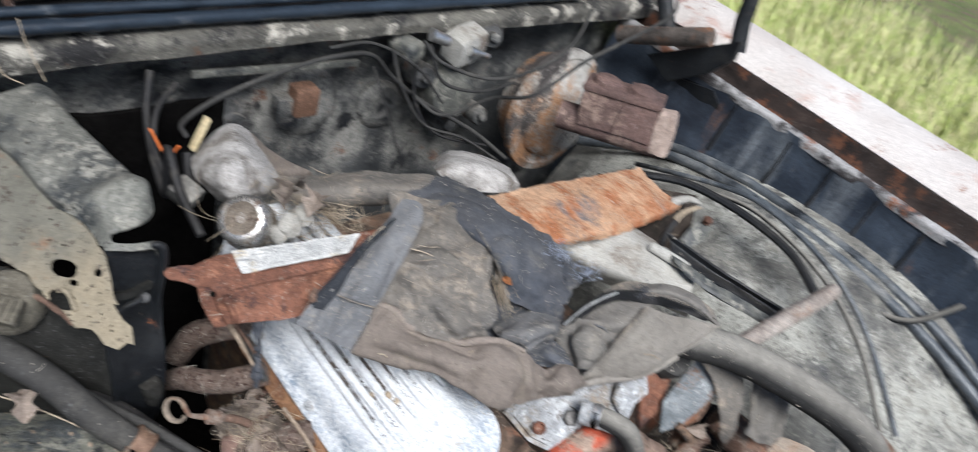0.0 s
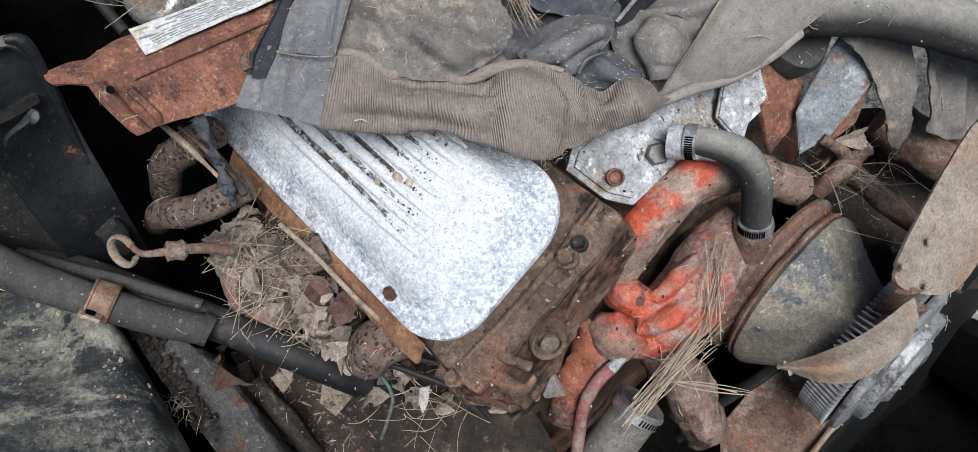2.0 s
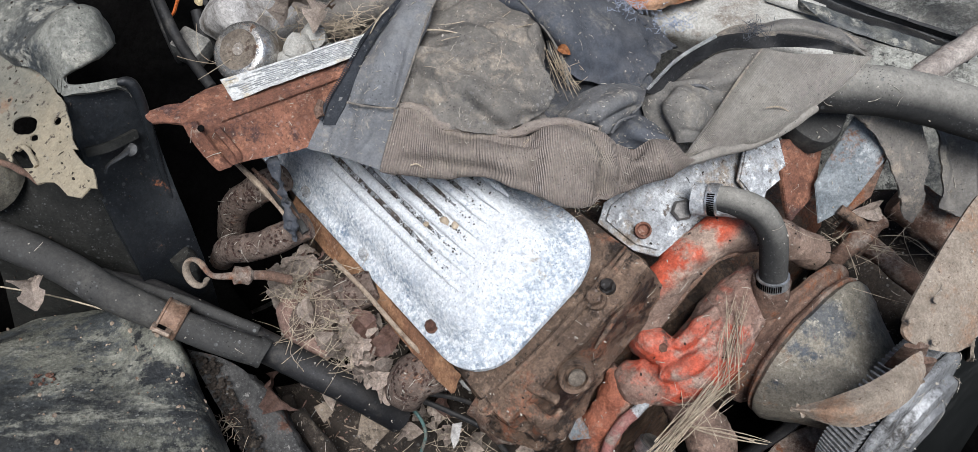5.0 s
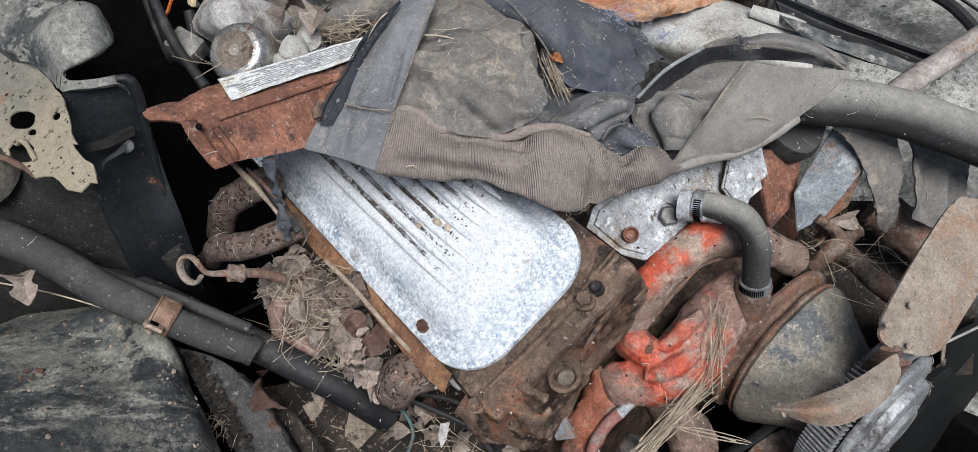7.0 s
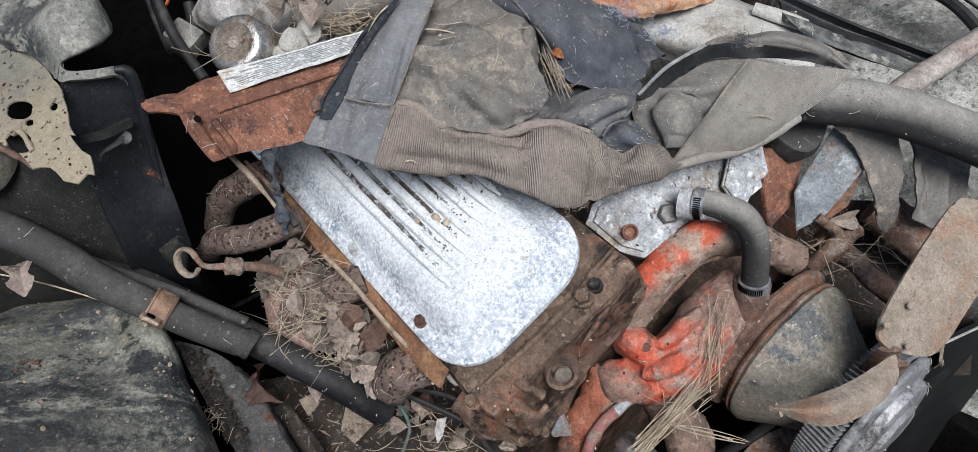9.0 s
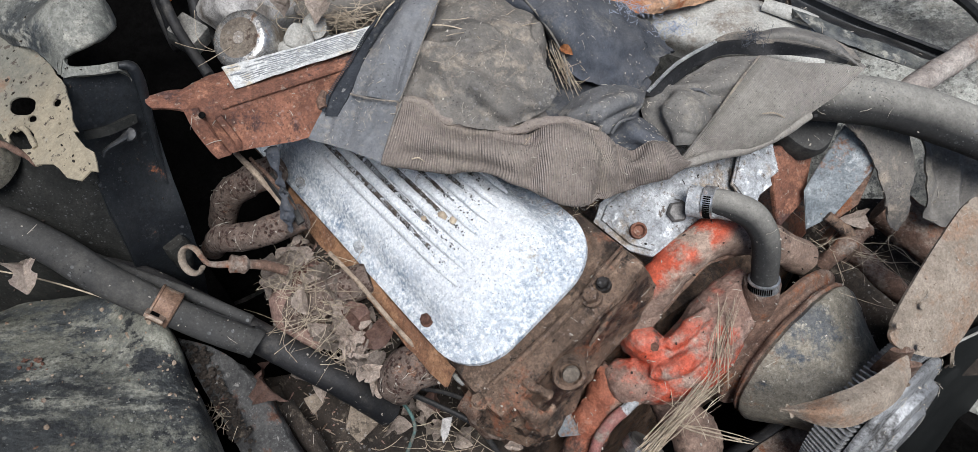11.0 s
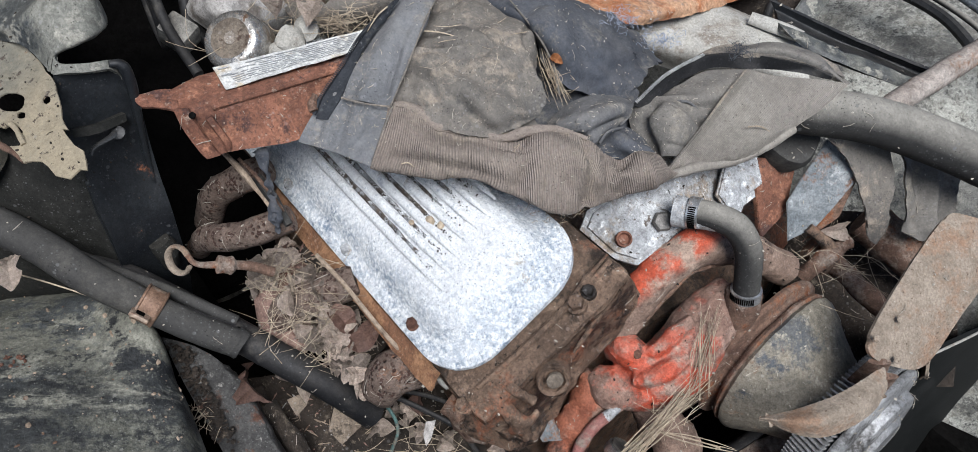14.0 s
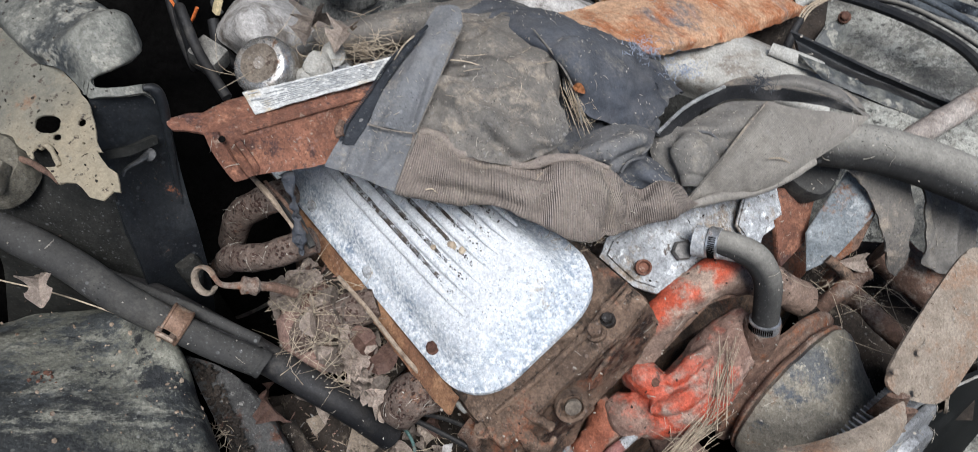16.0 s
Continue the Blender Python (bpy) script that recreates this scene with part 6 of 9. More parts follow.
def near_dome():
    car_d = part("wheel_dome", sheet([[(-0.50, -0.46, 0.66), (-0.30, -0.46, 0.80), (-0.05, -0.46, 0.84), (0.25, -0.46, 0.80), (0.6, -0.46, 0.6)],
                                      [(-0.44, -0.36, 0.60), (-0.30, -0.37, 0.755), (-0.06, -0.37, 0.80), (0.22, -0.37, 0.76), (0.5, -0.37, 0.58)],
                                      [(-0.40, -0.27, 0.62), (-0.29, -0.265, 0.745), (-0.08, -0.27, 0.778), (0.15, -0.27, 0.74), (0.42, -0.27, 0.55)],
                                      [(-0.33, -0.215, 0.58), (-0.182, -0.201, 0.776), (-0.106, -0.205, 0.753), (-0.036, -0.211, 0.731), (0.30, -0.25, 0.52)],
                                      [(-0.32, -0.210, 0.45), (-0.190, -0.205, 0.650), (-0.120, -0.208, 0.629), (-0.050, -0.214, 0.607), (0.30, -0.255, 0.40)]], 70, 60, 0.005, wave=0.004, wave_scale=8), peel_dome, car, "peeling black and olive wheel dome")
    part("dome_flange", sheet([[(-0.182, -0.191, 0.733), (-0.146, -0.192, 0.714), (-0.110, -0.191, 0.694), (-0.064, -0.189, 0.666), (0.020, -0.186, 0.617)],
        [(-0.159, -0.168, 0.725), (-0.125, -0.167, 0.707), (-0.094, -0.167, 0.690), (-0.051, -0.170, 0.663), (0.035, -0.166, 0.613)],
        [(-0.132, -0.150, 0.711), (-0.107, -0.145, 0.702), (-0.076, -0.143, 0.686), (-0.032, -0.143, 0.660), (0.055, -0.137, 0.610)],
        [(-0.154, -0.142, 0.670), (-0.129, -0.136, 0.661), (-0.096, -0.134, 0.643), (-0.051, -0.132, 0.622), (0.040, -0.125, 0.567)]], 44, 14, 0.006, wave=0.004, wave_scale=40), surface("flange_dirt", [(0.3, (0.035, 0.034, 0.033)), (0.7, (0.095, 0.092, 0.087))], 30, [((0.20, 0.19, 0.175), 90, 0.64, 0.72, 0.9), ((0.09, 0.045, 0.03), 30, 0.56, 0.68, 0.95)], 0.9, bump=1.0), car, "dirty seam flange with crusted soil")
    rnd = random.Random(77)
    bm = bmesh.new()
    for k in range(260):
        s, w = rnd.random(), rnd.gauss(0, 0.006)
        p = Vector((-0.162, -0.182, 0.727)).lerp(Vector((-0.068, -0.181, 0.677)), s) + Vector((w, rnd.gauss(0, 0.005), 0.003 + abs(rnd.gauss(0, 0.002))))
        r = rnd.uniform(0.0012, 0.0035)
        bmesh.ops.create_icosphere(bm, subdivisions=1, radius=r, matrix=Matrix.Translation(p) @ Matrix.Diagonal((rnd.uniform(0.6, 1.4), rnd.uniform(0.6, 1.4), 0.6, 1)))
    tagged(part("crumbs", bm, dirt, smooth=False), "crumbs of dark soil along the seam", "soil", kind="stuff")
    part("lower_strut", tube([(-0.107, -0.124, 0.644), (-0.061, -0.119, 0.624), (-0.017, -0.115, 0.591)], 0.010, 16, 10, wave=0.002), dirt, car)
    part("lower_strut", tube([(-0.144, -0.127, 0.628), (-0.102, -0.129, 0.607), (-0.051, -0.134, 0.562)], 0.012, 16, 10, wave=0.002), dirt, car)


near_dome()


def debris():
    d = thing("dirt_pile", (-0.03, -0.09, 0.58), "dry brown soil and litter packed beside the engine", "soil", kind="stuff")
    part("soil", sheet([[(-0.187, -0.119, 0.596), (-0.125, -0.034, 0.618), (-0.047, 0.036, 0.632), (0.056, 0.101, 0.607)], [(-0.146, -0.125, 0.587), (-0.081, -0.046, 0.603), (-0.005, 0.023, 0.618), (0.087, 0.084, 0.599)], [(-0.106, -0.141, 0.573), (-0.037, -0.058, 0.588), (0.045, 0.019, 0.603), (0.126, 0.079, 0.578)], [(-0.061, -0.169, 0.546), (0.008, -0.090, 0.558), (0.089, 0.003, 0.571), (0.159, 0.069, 0.558)]], 60, 40, 0.02, wave=0.014, wave_scale=22), dirt, d)
    part("soil", sheet([[(-0.204, -0.041, 0.766), (-0.160, -0.012, 0.765), (-0.089, -0.004, 0.742), (-0.050, -0.008, 0.721)], [(-0.195, -0.071, 0.753), (-0.144, -0.046, 0.751), (-0.089, -0.035, 0.734), (-0.048, -0.033, 0.710)], [(-0.192, -0.093, 0.720), (-0.149, -0.072, 0.714), (-0.093, -0.059, 0.706), (-0.058, -0.052, 0.683)]], 40, 30, 0.02, wave=0.012, wave_scale=24), dirt, d)
    for name, m, pts, r in (("wire", teal_wire, [(-0.048, -0.045, 0.665), (-0.023, -0.029, 0.663), (0.001, -0.029, 0.651), (0.010, -0.042, 0.634), (0.012, -0.057, 0.607)], 0.0019), ("wire", black_rubber, [(-0.028, -0.025, 0.677), (0.010, -0.004, 0.674), (0.046, 0.018, 0.661), (0.076, 0.029, 0.629)], 0.0030), ("wire", black_rubber, [(-0.026, -0.018, 0.680), (0.012, 0.011, 0.684), (0.046, 0.034, 0.672), (0.074, 0.055, 0.649)], 0.0025)):
        w = thing("loose_wire", pts[0], "thin loose electrical wire among the litter", "wire")
        part(name, tube(pts, r, 30, 8), m, w)


debris()


def leaf_mesh(rnd, size, lobes):
    """A curled dry oak-like leaf."""
    bm = bmesh.new()
    n = 14
    mid, left, right = [], [], []
    for k in range(n + 1):
        s = k / n
        w = size * 0.30 * math.sin(math.pi * min(1, s * 0.98 + 0.02)) ** 0.7 * (1 + (0.45 * math.sin(s * lobes * 6.283) if lobes else 0))
        z = size * 0.30 * math.sin(s * 3.0 + rnd.random() * 0.3)
        c = rnd.uniform(0.5, 0.9) * w
        mid.append(bm.verts.new((s * size - size / 2, 0, z)))
        left.append(bm.verts.new((s * size - size / 2, w, z + c + rnd.uniform(-0.03, 0.03) * size)))
        right.append(bm.verts.new((s * size - size / 2, -w, z + c + rnd.uniform(-0.03, 0.03) * size)))
    for k in range(n):
        bm.faces.new((mid[k], mid[k + 1], left[k + 1], left[k]))
        bm.faces.new((right[k], right[k + 1], mid[k + 1], mid[k]))
    r = bmesh.ops.solidify(bm, geom=bm.faces[:], thickness=0.0006)
    return bm


def leaves():
    rnd = random.Random(11)
    spots = [((-0.079, -0.059, 0.746), 0.050, 3), ((-0.043, -0.057, 0.726), 0.054, 3), ((-0.155, -0.062, 0.799), 0.043, 0), ((-0.118, -0.050, 0.777), 0.047, 2), ((-0.081, -0.045, 0.758), 0.040, 0), ((-0.055, -0.024, 0.758), 0.032, 0), ((-0.050, -0.035, 0.754), 0.036, 0),
             ((-0.115, -0.068, 0.763), 0.043, 3), ((-0.152, -0.083, 0.768), 0.043, 0), ((-0.072, -0.093, 0.681), 0.032, 0), ((-0.094, -0.128, 0.704), 0.050, 2), ((-0.222, -0.283, 0.846), 0.042, 2), ((-0.289, 0.039, 0.979), 0.054, 3), ((-0.271, 0.058, 0.977), 0.043, 3), ((-0.095, -0.102, 0.708), 0.029, 0),
             ((-0.013, -0.037, 0.641), 0.036, 2), ((0.074, 0.046, 0.657), 0.036, 2), ((-0.003, 0.005, 0.662), 0.029, 0), ((-0.083, -0.069, 0.735), 0.043, 3), ((-0.053, -0.042, 0.744), 0.036, 2), ((0.154, 0.444, 0.807), 0.036, 0), ((0.079, 0.296, 0.884), 0.022, 0)]
    for k in range(90):
        s = rnd.random()
        p = Vector((-0.155, -0.066, 0.797)).lerp(Vector((-0.035, -0.047, 0.726)), s) + Vector((rnd.gauss(0, 0.012), rnd.gauss(0, 0.012), rnd.gauss(0, 0.006)))
        spots.append((p, rnd.uniform(0.012, 0.032), rnd.choice((0, 0, 0, 2, 3))))
    for k in range(10):
        p = Vector((-0.072, -0.063, 0.643)).lerp(Vector((0.076, 0.064, 0.624)), rnd.random()) + Vector((rnd.gauss(0, 0.02), rnd.gauss(0, 0.02), rnd.gauss(0, 0.008)))
        spots.append((p, rnd.uniform(0.014, 0.030), rnd.choice((0, 2, 3))))
    for k, (p, size, lobes) in enumerate(spots):
        red = k in (5, 6, 10) or k % 13 == 4
        lf = part("leaf", leaf_mesh(rnd, size, lobes), leaf_red if red else leaf_brown)
        view = Vector((0.45, -0.35, 0.8))
        q = (view + Vector((rnd.uniform(-0.9, 0.9), rnd.uniform(-0.9, 0.9), rnd.uniform(-0.4, 0.4)))).to_track_quat("Z", "X").to_matrix().to_4x4()
        lf.matrix_world = Matrix.Translation(p) @ q @ pose(0, 0, 0, 0, 0, rnd.uniform(0, 360))
        tagged(lf, "dry curled reddish brown leaf" if red else "dry curled brown oak leaf on the litter", "leaf", "dry leaves")


leaves()


def straw_stuff():
    rnd = random.Random(23)
    def clump(name, centre, spread, count, length, along=None, fan=1.0, thick=0.00034):
        bm = bmesh.new()
        c = Vector(centre)
        for k in range(count):
            p = c + Vector((rnd.gauss(0, spread), rnd.gauss(0, spread), rnd.gauss(0, spread * 0.35)))
            d = Vector((rnd.gauss(0, 1), rnd.gauss(0, 1), rnd.gauss(0, 0.35))).normalized() * fan
            if along is not None:
                d = d * 0.14 + Vector(along).normalized()
            d = d.normalized() * length * rnd.uniform(0.5, 1.2)
            bend = Vector((rnd.gauss(0, 1), rnd.gauss(0, 1), rnd.gauss(0, 1))) * length * rnd.uniform(0.0, 0.045 if along is not None else 0.16)
            t = thick * rnd.uniform(0.5, 1.3)
            tube([p - d / 2, p - d / 6 + bend, p + d / 5 + bend * 0.8, p + d / 2], [t, t, t * 0.5], 8, 4, bm=bm)
        o = part(name, bm, straw, smooth=False)
        return tagged(o, "loose dry straw and grass stalks", "straw", kind="stuff")
    clump("straw", (-0.106, -0.072, 0.774), 0.020, 70, 0.06)
    clump("straw", (-0.129, -0.081, 0.802), 0.010, 44, 0.05)
    clump("straw", (-0.102, -0.058, 0.787), 0.012, 24, 0.08)
    clump("straw", (-0.058, -0.061, 0.743), 0.016, 26, 0.05)
    clump("straw", (0.191, 0.145, 0.743), 0.0042, 40, 0.115, Vector((0.001, 0.089, 0.060)), 0.9, 0.0005)
    clump("straw", (0.177, 0.206, 0.797), 0.0050, 22, 0.075, Vector((-0.039, 0.045, 0.059)), 1.5, 0.0004)
    clump("straw", (0.221, 0.164, 0.731), 0.0016, 5, 0.075, Vector((0.060, 0.055, -0.011)), 0.3, 0.0006)
    clump("straw", (0.182, 0.161, 0.747), 0.010, 16, 0.05, None, 1.0, 0.0003)
    clump("straw", (0.173, 0.430, 0.782), 0.02, 24, 0.08)
    clump("straw", (-0.250, 0.078, 0.974), 0.014, 60, 0.04)
    clump("straw", (-0.297, 0.063, 0.939), 0.05, 110, 0.06)
    clump("straw", (0.007, -0.003, 0.634), 0.04, 40, 0.05)
    clump("straw", (-0.101, -0.197, 0.698), 0.012, 40, 0.02)
    clump("straw", (-0.050, 0.185, 0.979), 0.006, 26, 0.045, Vector((-0.026, 0.183, 0.965)) - Vector((-0.063, 0.191, 0.987)), 0.8)
    clump("straw", (-0.096, 0.131, 1.009), 0.02, 26, 0.025)


straw_stuff()


def scattered_bits():
    """Crumbs and flakes lying on the near wheel dome, and cobweb strands by the fan."""
    rnd = random.Random(91)
    bm = bmesh.new()
    dome = [o for o in car.children if o.name.startswith("wheel_dome")][-1]
    faces = [f for f in dome.data.polygons if f.normal.z > 0.4 and -0.36 < f.center.x < 0.05]
    for k in range(260):
        f = rnd.choice(faces)
        e1 = f.normal.orthogonal().normalized()
        p = f.center + (e1 * rnd.uniform(-1, 1) + f.normal.cross(e1) * rnd.uniform(-1, 1)) * 0.006
        r = rnd.choice((0.0005, 0.0006, 0.0008, 0.0011, 0.0018))
        bmesh.ops.create_icosphere(bm, subdivisions=1, radius=r, matrix=Matrix.Translation(p) @ Matrix.Diagonal((rnd.uniform(0.6, 2.6), rnd.uniform(0.6, 1.6), 0.6, 1)))
    tagged(part("litter", bm, gasket_tan, smooth=False), "crumbs and husks scattered on the wheel dome", "litter", kind="stuff")
    bm = bmesh.new()
    for k in range(26):
        p = Vector((-0.187, -0.312, 0.777)) + Vector((rnd.gauss(0, 0.008), rnd.gauss(0, 0.008), 0.002))
        bmesh.ops.create_icosphere(bm, subdivisions=1, radius=rnd.uniform(0.0006, 0.0024), matrix=Matrix.Translation(p) @ Matrix.Diagonal((rnd.uniform(0.6, 1.8), rnd.uniform(0.6, 1.6), 0.5, 1)))
    tagged(part("litter", bm, rust_bolt, smooth=False), "small heap of rust flakes on the wheel dome", "litter", kind="stuff")
    for pts in ([(0.131, 0.265, 0.893), (0.171, 0.317, 0.852), (0.184, 0.385, 0.830), (0.257, 0.352, 0.850)], [(0.217, 0.314, 0.827), (0.252, 0.333, 0.826), (0.278, 0.329, 0.846)], [(0.184, 0.397, 0.809), (0.237, 0.380, 0.827), (0.277, 0.357, 0.851)], [(0.198, 0.342, 0.818), (0.204, 0.386, 0.814), (0.202, 0.440, 0.824)], [(-0.127, -0.044, 0.862), (-0.127, -0.072, 0.828), (-0.120, -0.091, 0.802)]):
        w = thing("cobweb_strand", pts[0], "thin pale cobweb strand stretched between parts", "cobweb", "cobweb strands")
        part("strand", tube(pts, 0.0002, 20, 4), straw, w)
    soil = [o for o in bpy.data.objects if o.name.split(".")[0] == "soil"]
    for mm, count in ((gasket_tan, 300), (rag_pale, 60), (leaf_red, 140)):
        bm = bmesh.new()
        for k in range(count):
            f = rnd.choice([g for g in soil[k % len(soil)].data.polygons[: 2000] if g.normal.z > 0.2])
            p = f.center + f.normal * 0.001 + Vector((rnd.gauss(0, 0.003), rnd.gauss(0, 0.003), 0))
            a = rnd.uniform(0, 6.283)
            d = Vector((math.cos(a), math.sin(a), rnd.gauss(0, 0.2))) * rnd.choice((0.001, 0.0015, 0.002, 0.004, 0.007))
            tube([p - d, p + Vector((0, 0, 0.0005)), p + d], [0.0003, rnd.uniform(0.0004, 0.0013), 0.0003], 4, 5, bm=bm)
        tagged(part("litter", bm, mm, smooth=False), "chips of straw, bark and leaf in the soil", "litter", kind="stuff")
    bits = (([(0.029, -0.013, 0.682), (0.034, -0.004, 0.684), (0.042, -0.015, 0.670), (0.043, -0.022, 0.664), (0.035, -0.020, 0.673)], "white torn scrap of paper in the litter", rag_pale), ([(-0.081, -0.111, 0.675), (-0.075, -0.097, 0.681), (-0.065, -0.095, 0.674), (-0.065, -0.111, 0.662)], "brown torn scrap of card in the litter", card_brown), ([(-0.062, -0.068, 0.653), (-0.047, -0.038, 0.661), (-0.031, -0.055, 0.636), (-0.032, -0.079, 0.621), (-0.049, -0.085, 0.631)], "brown scrap of card lying in the soil", card_brown))
    for outline, lb, m in bits:
        b = part("paper_scrap", plate(outline, 0.0008, 0, wave=0.003, wave_scale=60), m)
        tagged(b, lb, "scrap")


scattered_bits()


# ---- the rusty cover strip, its label and the breather ----
def rust_strip_thing():
    r = thing("rusty_channel", (-0.186, -0.103, 0.928), "rusty pressed steel channel with a torn end and a paper label", "channel")
    rows = [[(-0.244, -0.115, 0.957), (-0.240, -0.077, 0.965), (-0.224, -0.009, 0.970), (-0.200, 0.076, 0.981), (-0.177, 0.187, 0.992)],
            [(-0.234, -0.122, 0.967), (-0.237, -0.081, 0.972), (-0.222, -0.012, 0.979), (-0.199, 0.072, 0.990), (-0.174, 0.184, 1.001)],
            [(-0.215, -0.117, 0.966), (-0.208, -0.084, 0.972), (-0.196, -0.024, 0.978), (-0.181, 0.044, 0.985), (-0.151, 0.166, 0.998)],
            [(-0.207, -0.117, 0.967), (-0.196, -0.087, 0.971), (-0.184, -0.029, 0.977), (-0.171, 0.040, 0.984), (-0.144, 0.160, 0.995)],
            [(-0.203, -0.116, 0.963), (-0.190, -0.088, 0.967), (-0.180, -0.030, 0.972), (-0.166, 0.038, 0.979), (-0.140, 0.157, 0.990)],
            [(-0.200, -0.113, 0.952), (-0.187, -0.088, 0.955), (-0.176, -0.030, 0.960), (-0.162, 0.038, 0.967), (-0.137, 0.155, 0.978)],
            [(-0.191, -0.109, 0.933), (-0.182, -0.086, 0.940), (-0.166, -0.030, 0.942), (-0.155, 0.036, 0.951), (-0.131, 0.151, 0.961)],
            [(-0.183, -0.106, 0.924), (-0.173, -0.083, 0.930), (-0.158, -0.033, 0.929), (-0.148, 0.036, 0.939), (-0.127, 0.148, 0.950)]]
    ch = part("channel", sheet(rows, 70, 50, 0.0025, wave=0.0016, wave_scale=34, ragged=0.0016), rust_strip, r)
    part("tip", sheet([[(-0.243, -0.136, 0.968), (-0.240, -0.122, 0.971), (-0.235, -0.099, 0.968)], [(-0.237, -0.139, 0.967), (-0.231, -0.127, 0.968), (-0.218, -0.109, 0.968)], [(-0.230, -0.137, 0.965), (-0.222, -0.127, 0.965), (-0.204, -0.113, 0.966)]], 18, 14, 0.003, wave=0.002, wave_scale=40), rust_strip, ch)
    part("end_flange", sheet([[(-0.204, -0.118, 0.969), (-0.198, -0.116, 0.953), (-0.187, -0.110, 0.933), (-0.181, -0.106, 0.925)], [(-0.197, -0.108, 0.971), (-0.189, -0.105, 0.955), (-0.181, -0.099, 0.937), (-0.175, -0.096, 0.929)]], 20, 8, 0.004, wave=0.001), rust_strip, ch)
    part("rivet_hole", turned([(0, 0.0030), (0.0012, 0.0030), (0.0014, 0.001)], (-0.191, -0.107, 0.967), (0.45, -0.4, 0.75), 14), dark_void, ch)
    part("bead", tube([(-0.190, -0.089, 0.969), (-0.180, -0.032, 0.974), (-0.166, 0.038, 0.981), (-0.159, 0.082, 0.983)], 0.0024, 40, 8, wave=0.0006), rust_strip, ch)
    part("embossed_rib", tube([(-0.188, -0.095, 0.962), (-0.177, -0.088, 0.942), (-0.176, -0.087, 0.931)], 0.0035, 14, 8), rust_strip, ch)
    # label: paper with rows of unreadable print
    def on(a, b):
        p0, p1, p2, p3 = Vector((-0.233, -0.067, 0.975)), Vector((-0.191, 0.070, 0.994)), Vector((-0.199, -0.071, 0.973)), Vector((-0.172, 0.043, 0.988))
        return p0.lerp(p1, a).lerp(p2.lerp(p3, a), b)
    up = (on(1, 0) - on(0, 0)).cross(on(0, 1) - on(0, 0)).normalized()
    up = up if up.z > 0 else -up
    lab = part("paper_label", sheet([[on(a, b) + up * 0.004 for a in (0, 0.25, 0.5, 0.75, 1)] for b in (0, 0.33, 0.66, 1)], 30, 12, 0.0008, wave=0.0010, wave_scale=40, ragged=0.0006), label_paper, ch, "yellowed white paper label with faded print")
    rnd = random.Random(5)
    def bar(a0, a1, b, h):
        part("print_line", sheet([[on(a0 + (a1 - a0) * k / 3, b + s) + up * 0.0055 for k in range(4)] for s in (-h, h)], 6, 2, 0.0004, wave=0.0010, wave_scale=40), print_ink, lab)
    for k in range(9):
        b = 0.16 + 0.088 * k
        a = 0.02 + 0.01 * k
        while a < 0.93:
            l = rnd.uniform(0.05, 0.22)
            if not (a < 0.10 and b < 0.5):
                bar(a, min(a + l, 0.95), b, 0.008 if k % 3 else 0.012)
            a += l + 0.02
    for a0, a1, b in ((0.02, 0.09, 0.16), (0.02, 0.09, 0.46)):
        bar(a0, a1, b, 0.02)


rust_strip_thing()


def breather():
    b = thing("oil_filler_cap", (-0.312, -0.005, 0.924), "dirty chrome oil filler cap with a pale spot on top", "cap")
    ax = Vector((-0.287, -0.027, 0.969)) - Vector((-0.301, -0.003, 0.938))
    base = Vector((-0.307, -0.002, 0.936))
    L = ax.length
    part("cap", turned([(0.0, 0.030), (0.004, 0.0325), (L * 0.55, 0.0325), (L * 0.8, 0.0315), (L * 0.95, 0.028), (L, 0.024), (L * 0.97, 0.012), (L * 0.97, 0.002)], base, ax, 48, wave=0.0005), chrome_dirty, b)
    part("spot", turned([(0, 0.0065), (0.0012, 0.006), (0.0014, 0.001)], base + ax * 0.955 + ax.normalized() * 0.0012, ax, 18, wave=0.001), cap_pale, b)
    part("top_disc", turned([(0, 0.0255), (0.0010, 0.0250), (0.0016, 0.020), (0.0010, 0.002)], base + ax * 0.955, ax, 36, wave=0.0003), cap_dust, b, "dusty brown top")
    part("neck", tube([base - ax * 0.8, base], [0.022, 0.026], 6, 18), grimy_alloy, b)
    for p, r in (((-0.273, 0.027, 0.958), 0.016), ((-0.278, 0.048, 0.962), 0.013), ((-0.273, 0.013, 0.948), 0.012)):
        st = part("stone", turned([(-r, r * 0.3), (-r * 0.5, r * 0.9), (0, r), (r * 0.5, r * 0.7), (r * 0.8, r * 0.2)], p, (0.3, -0.5, 0.8), 14, wave=0.005), pale_grey)
        tagged(st, "pale grey crumbled lump beside the filler cap", "stone", "pale lumps")


breather()


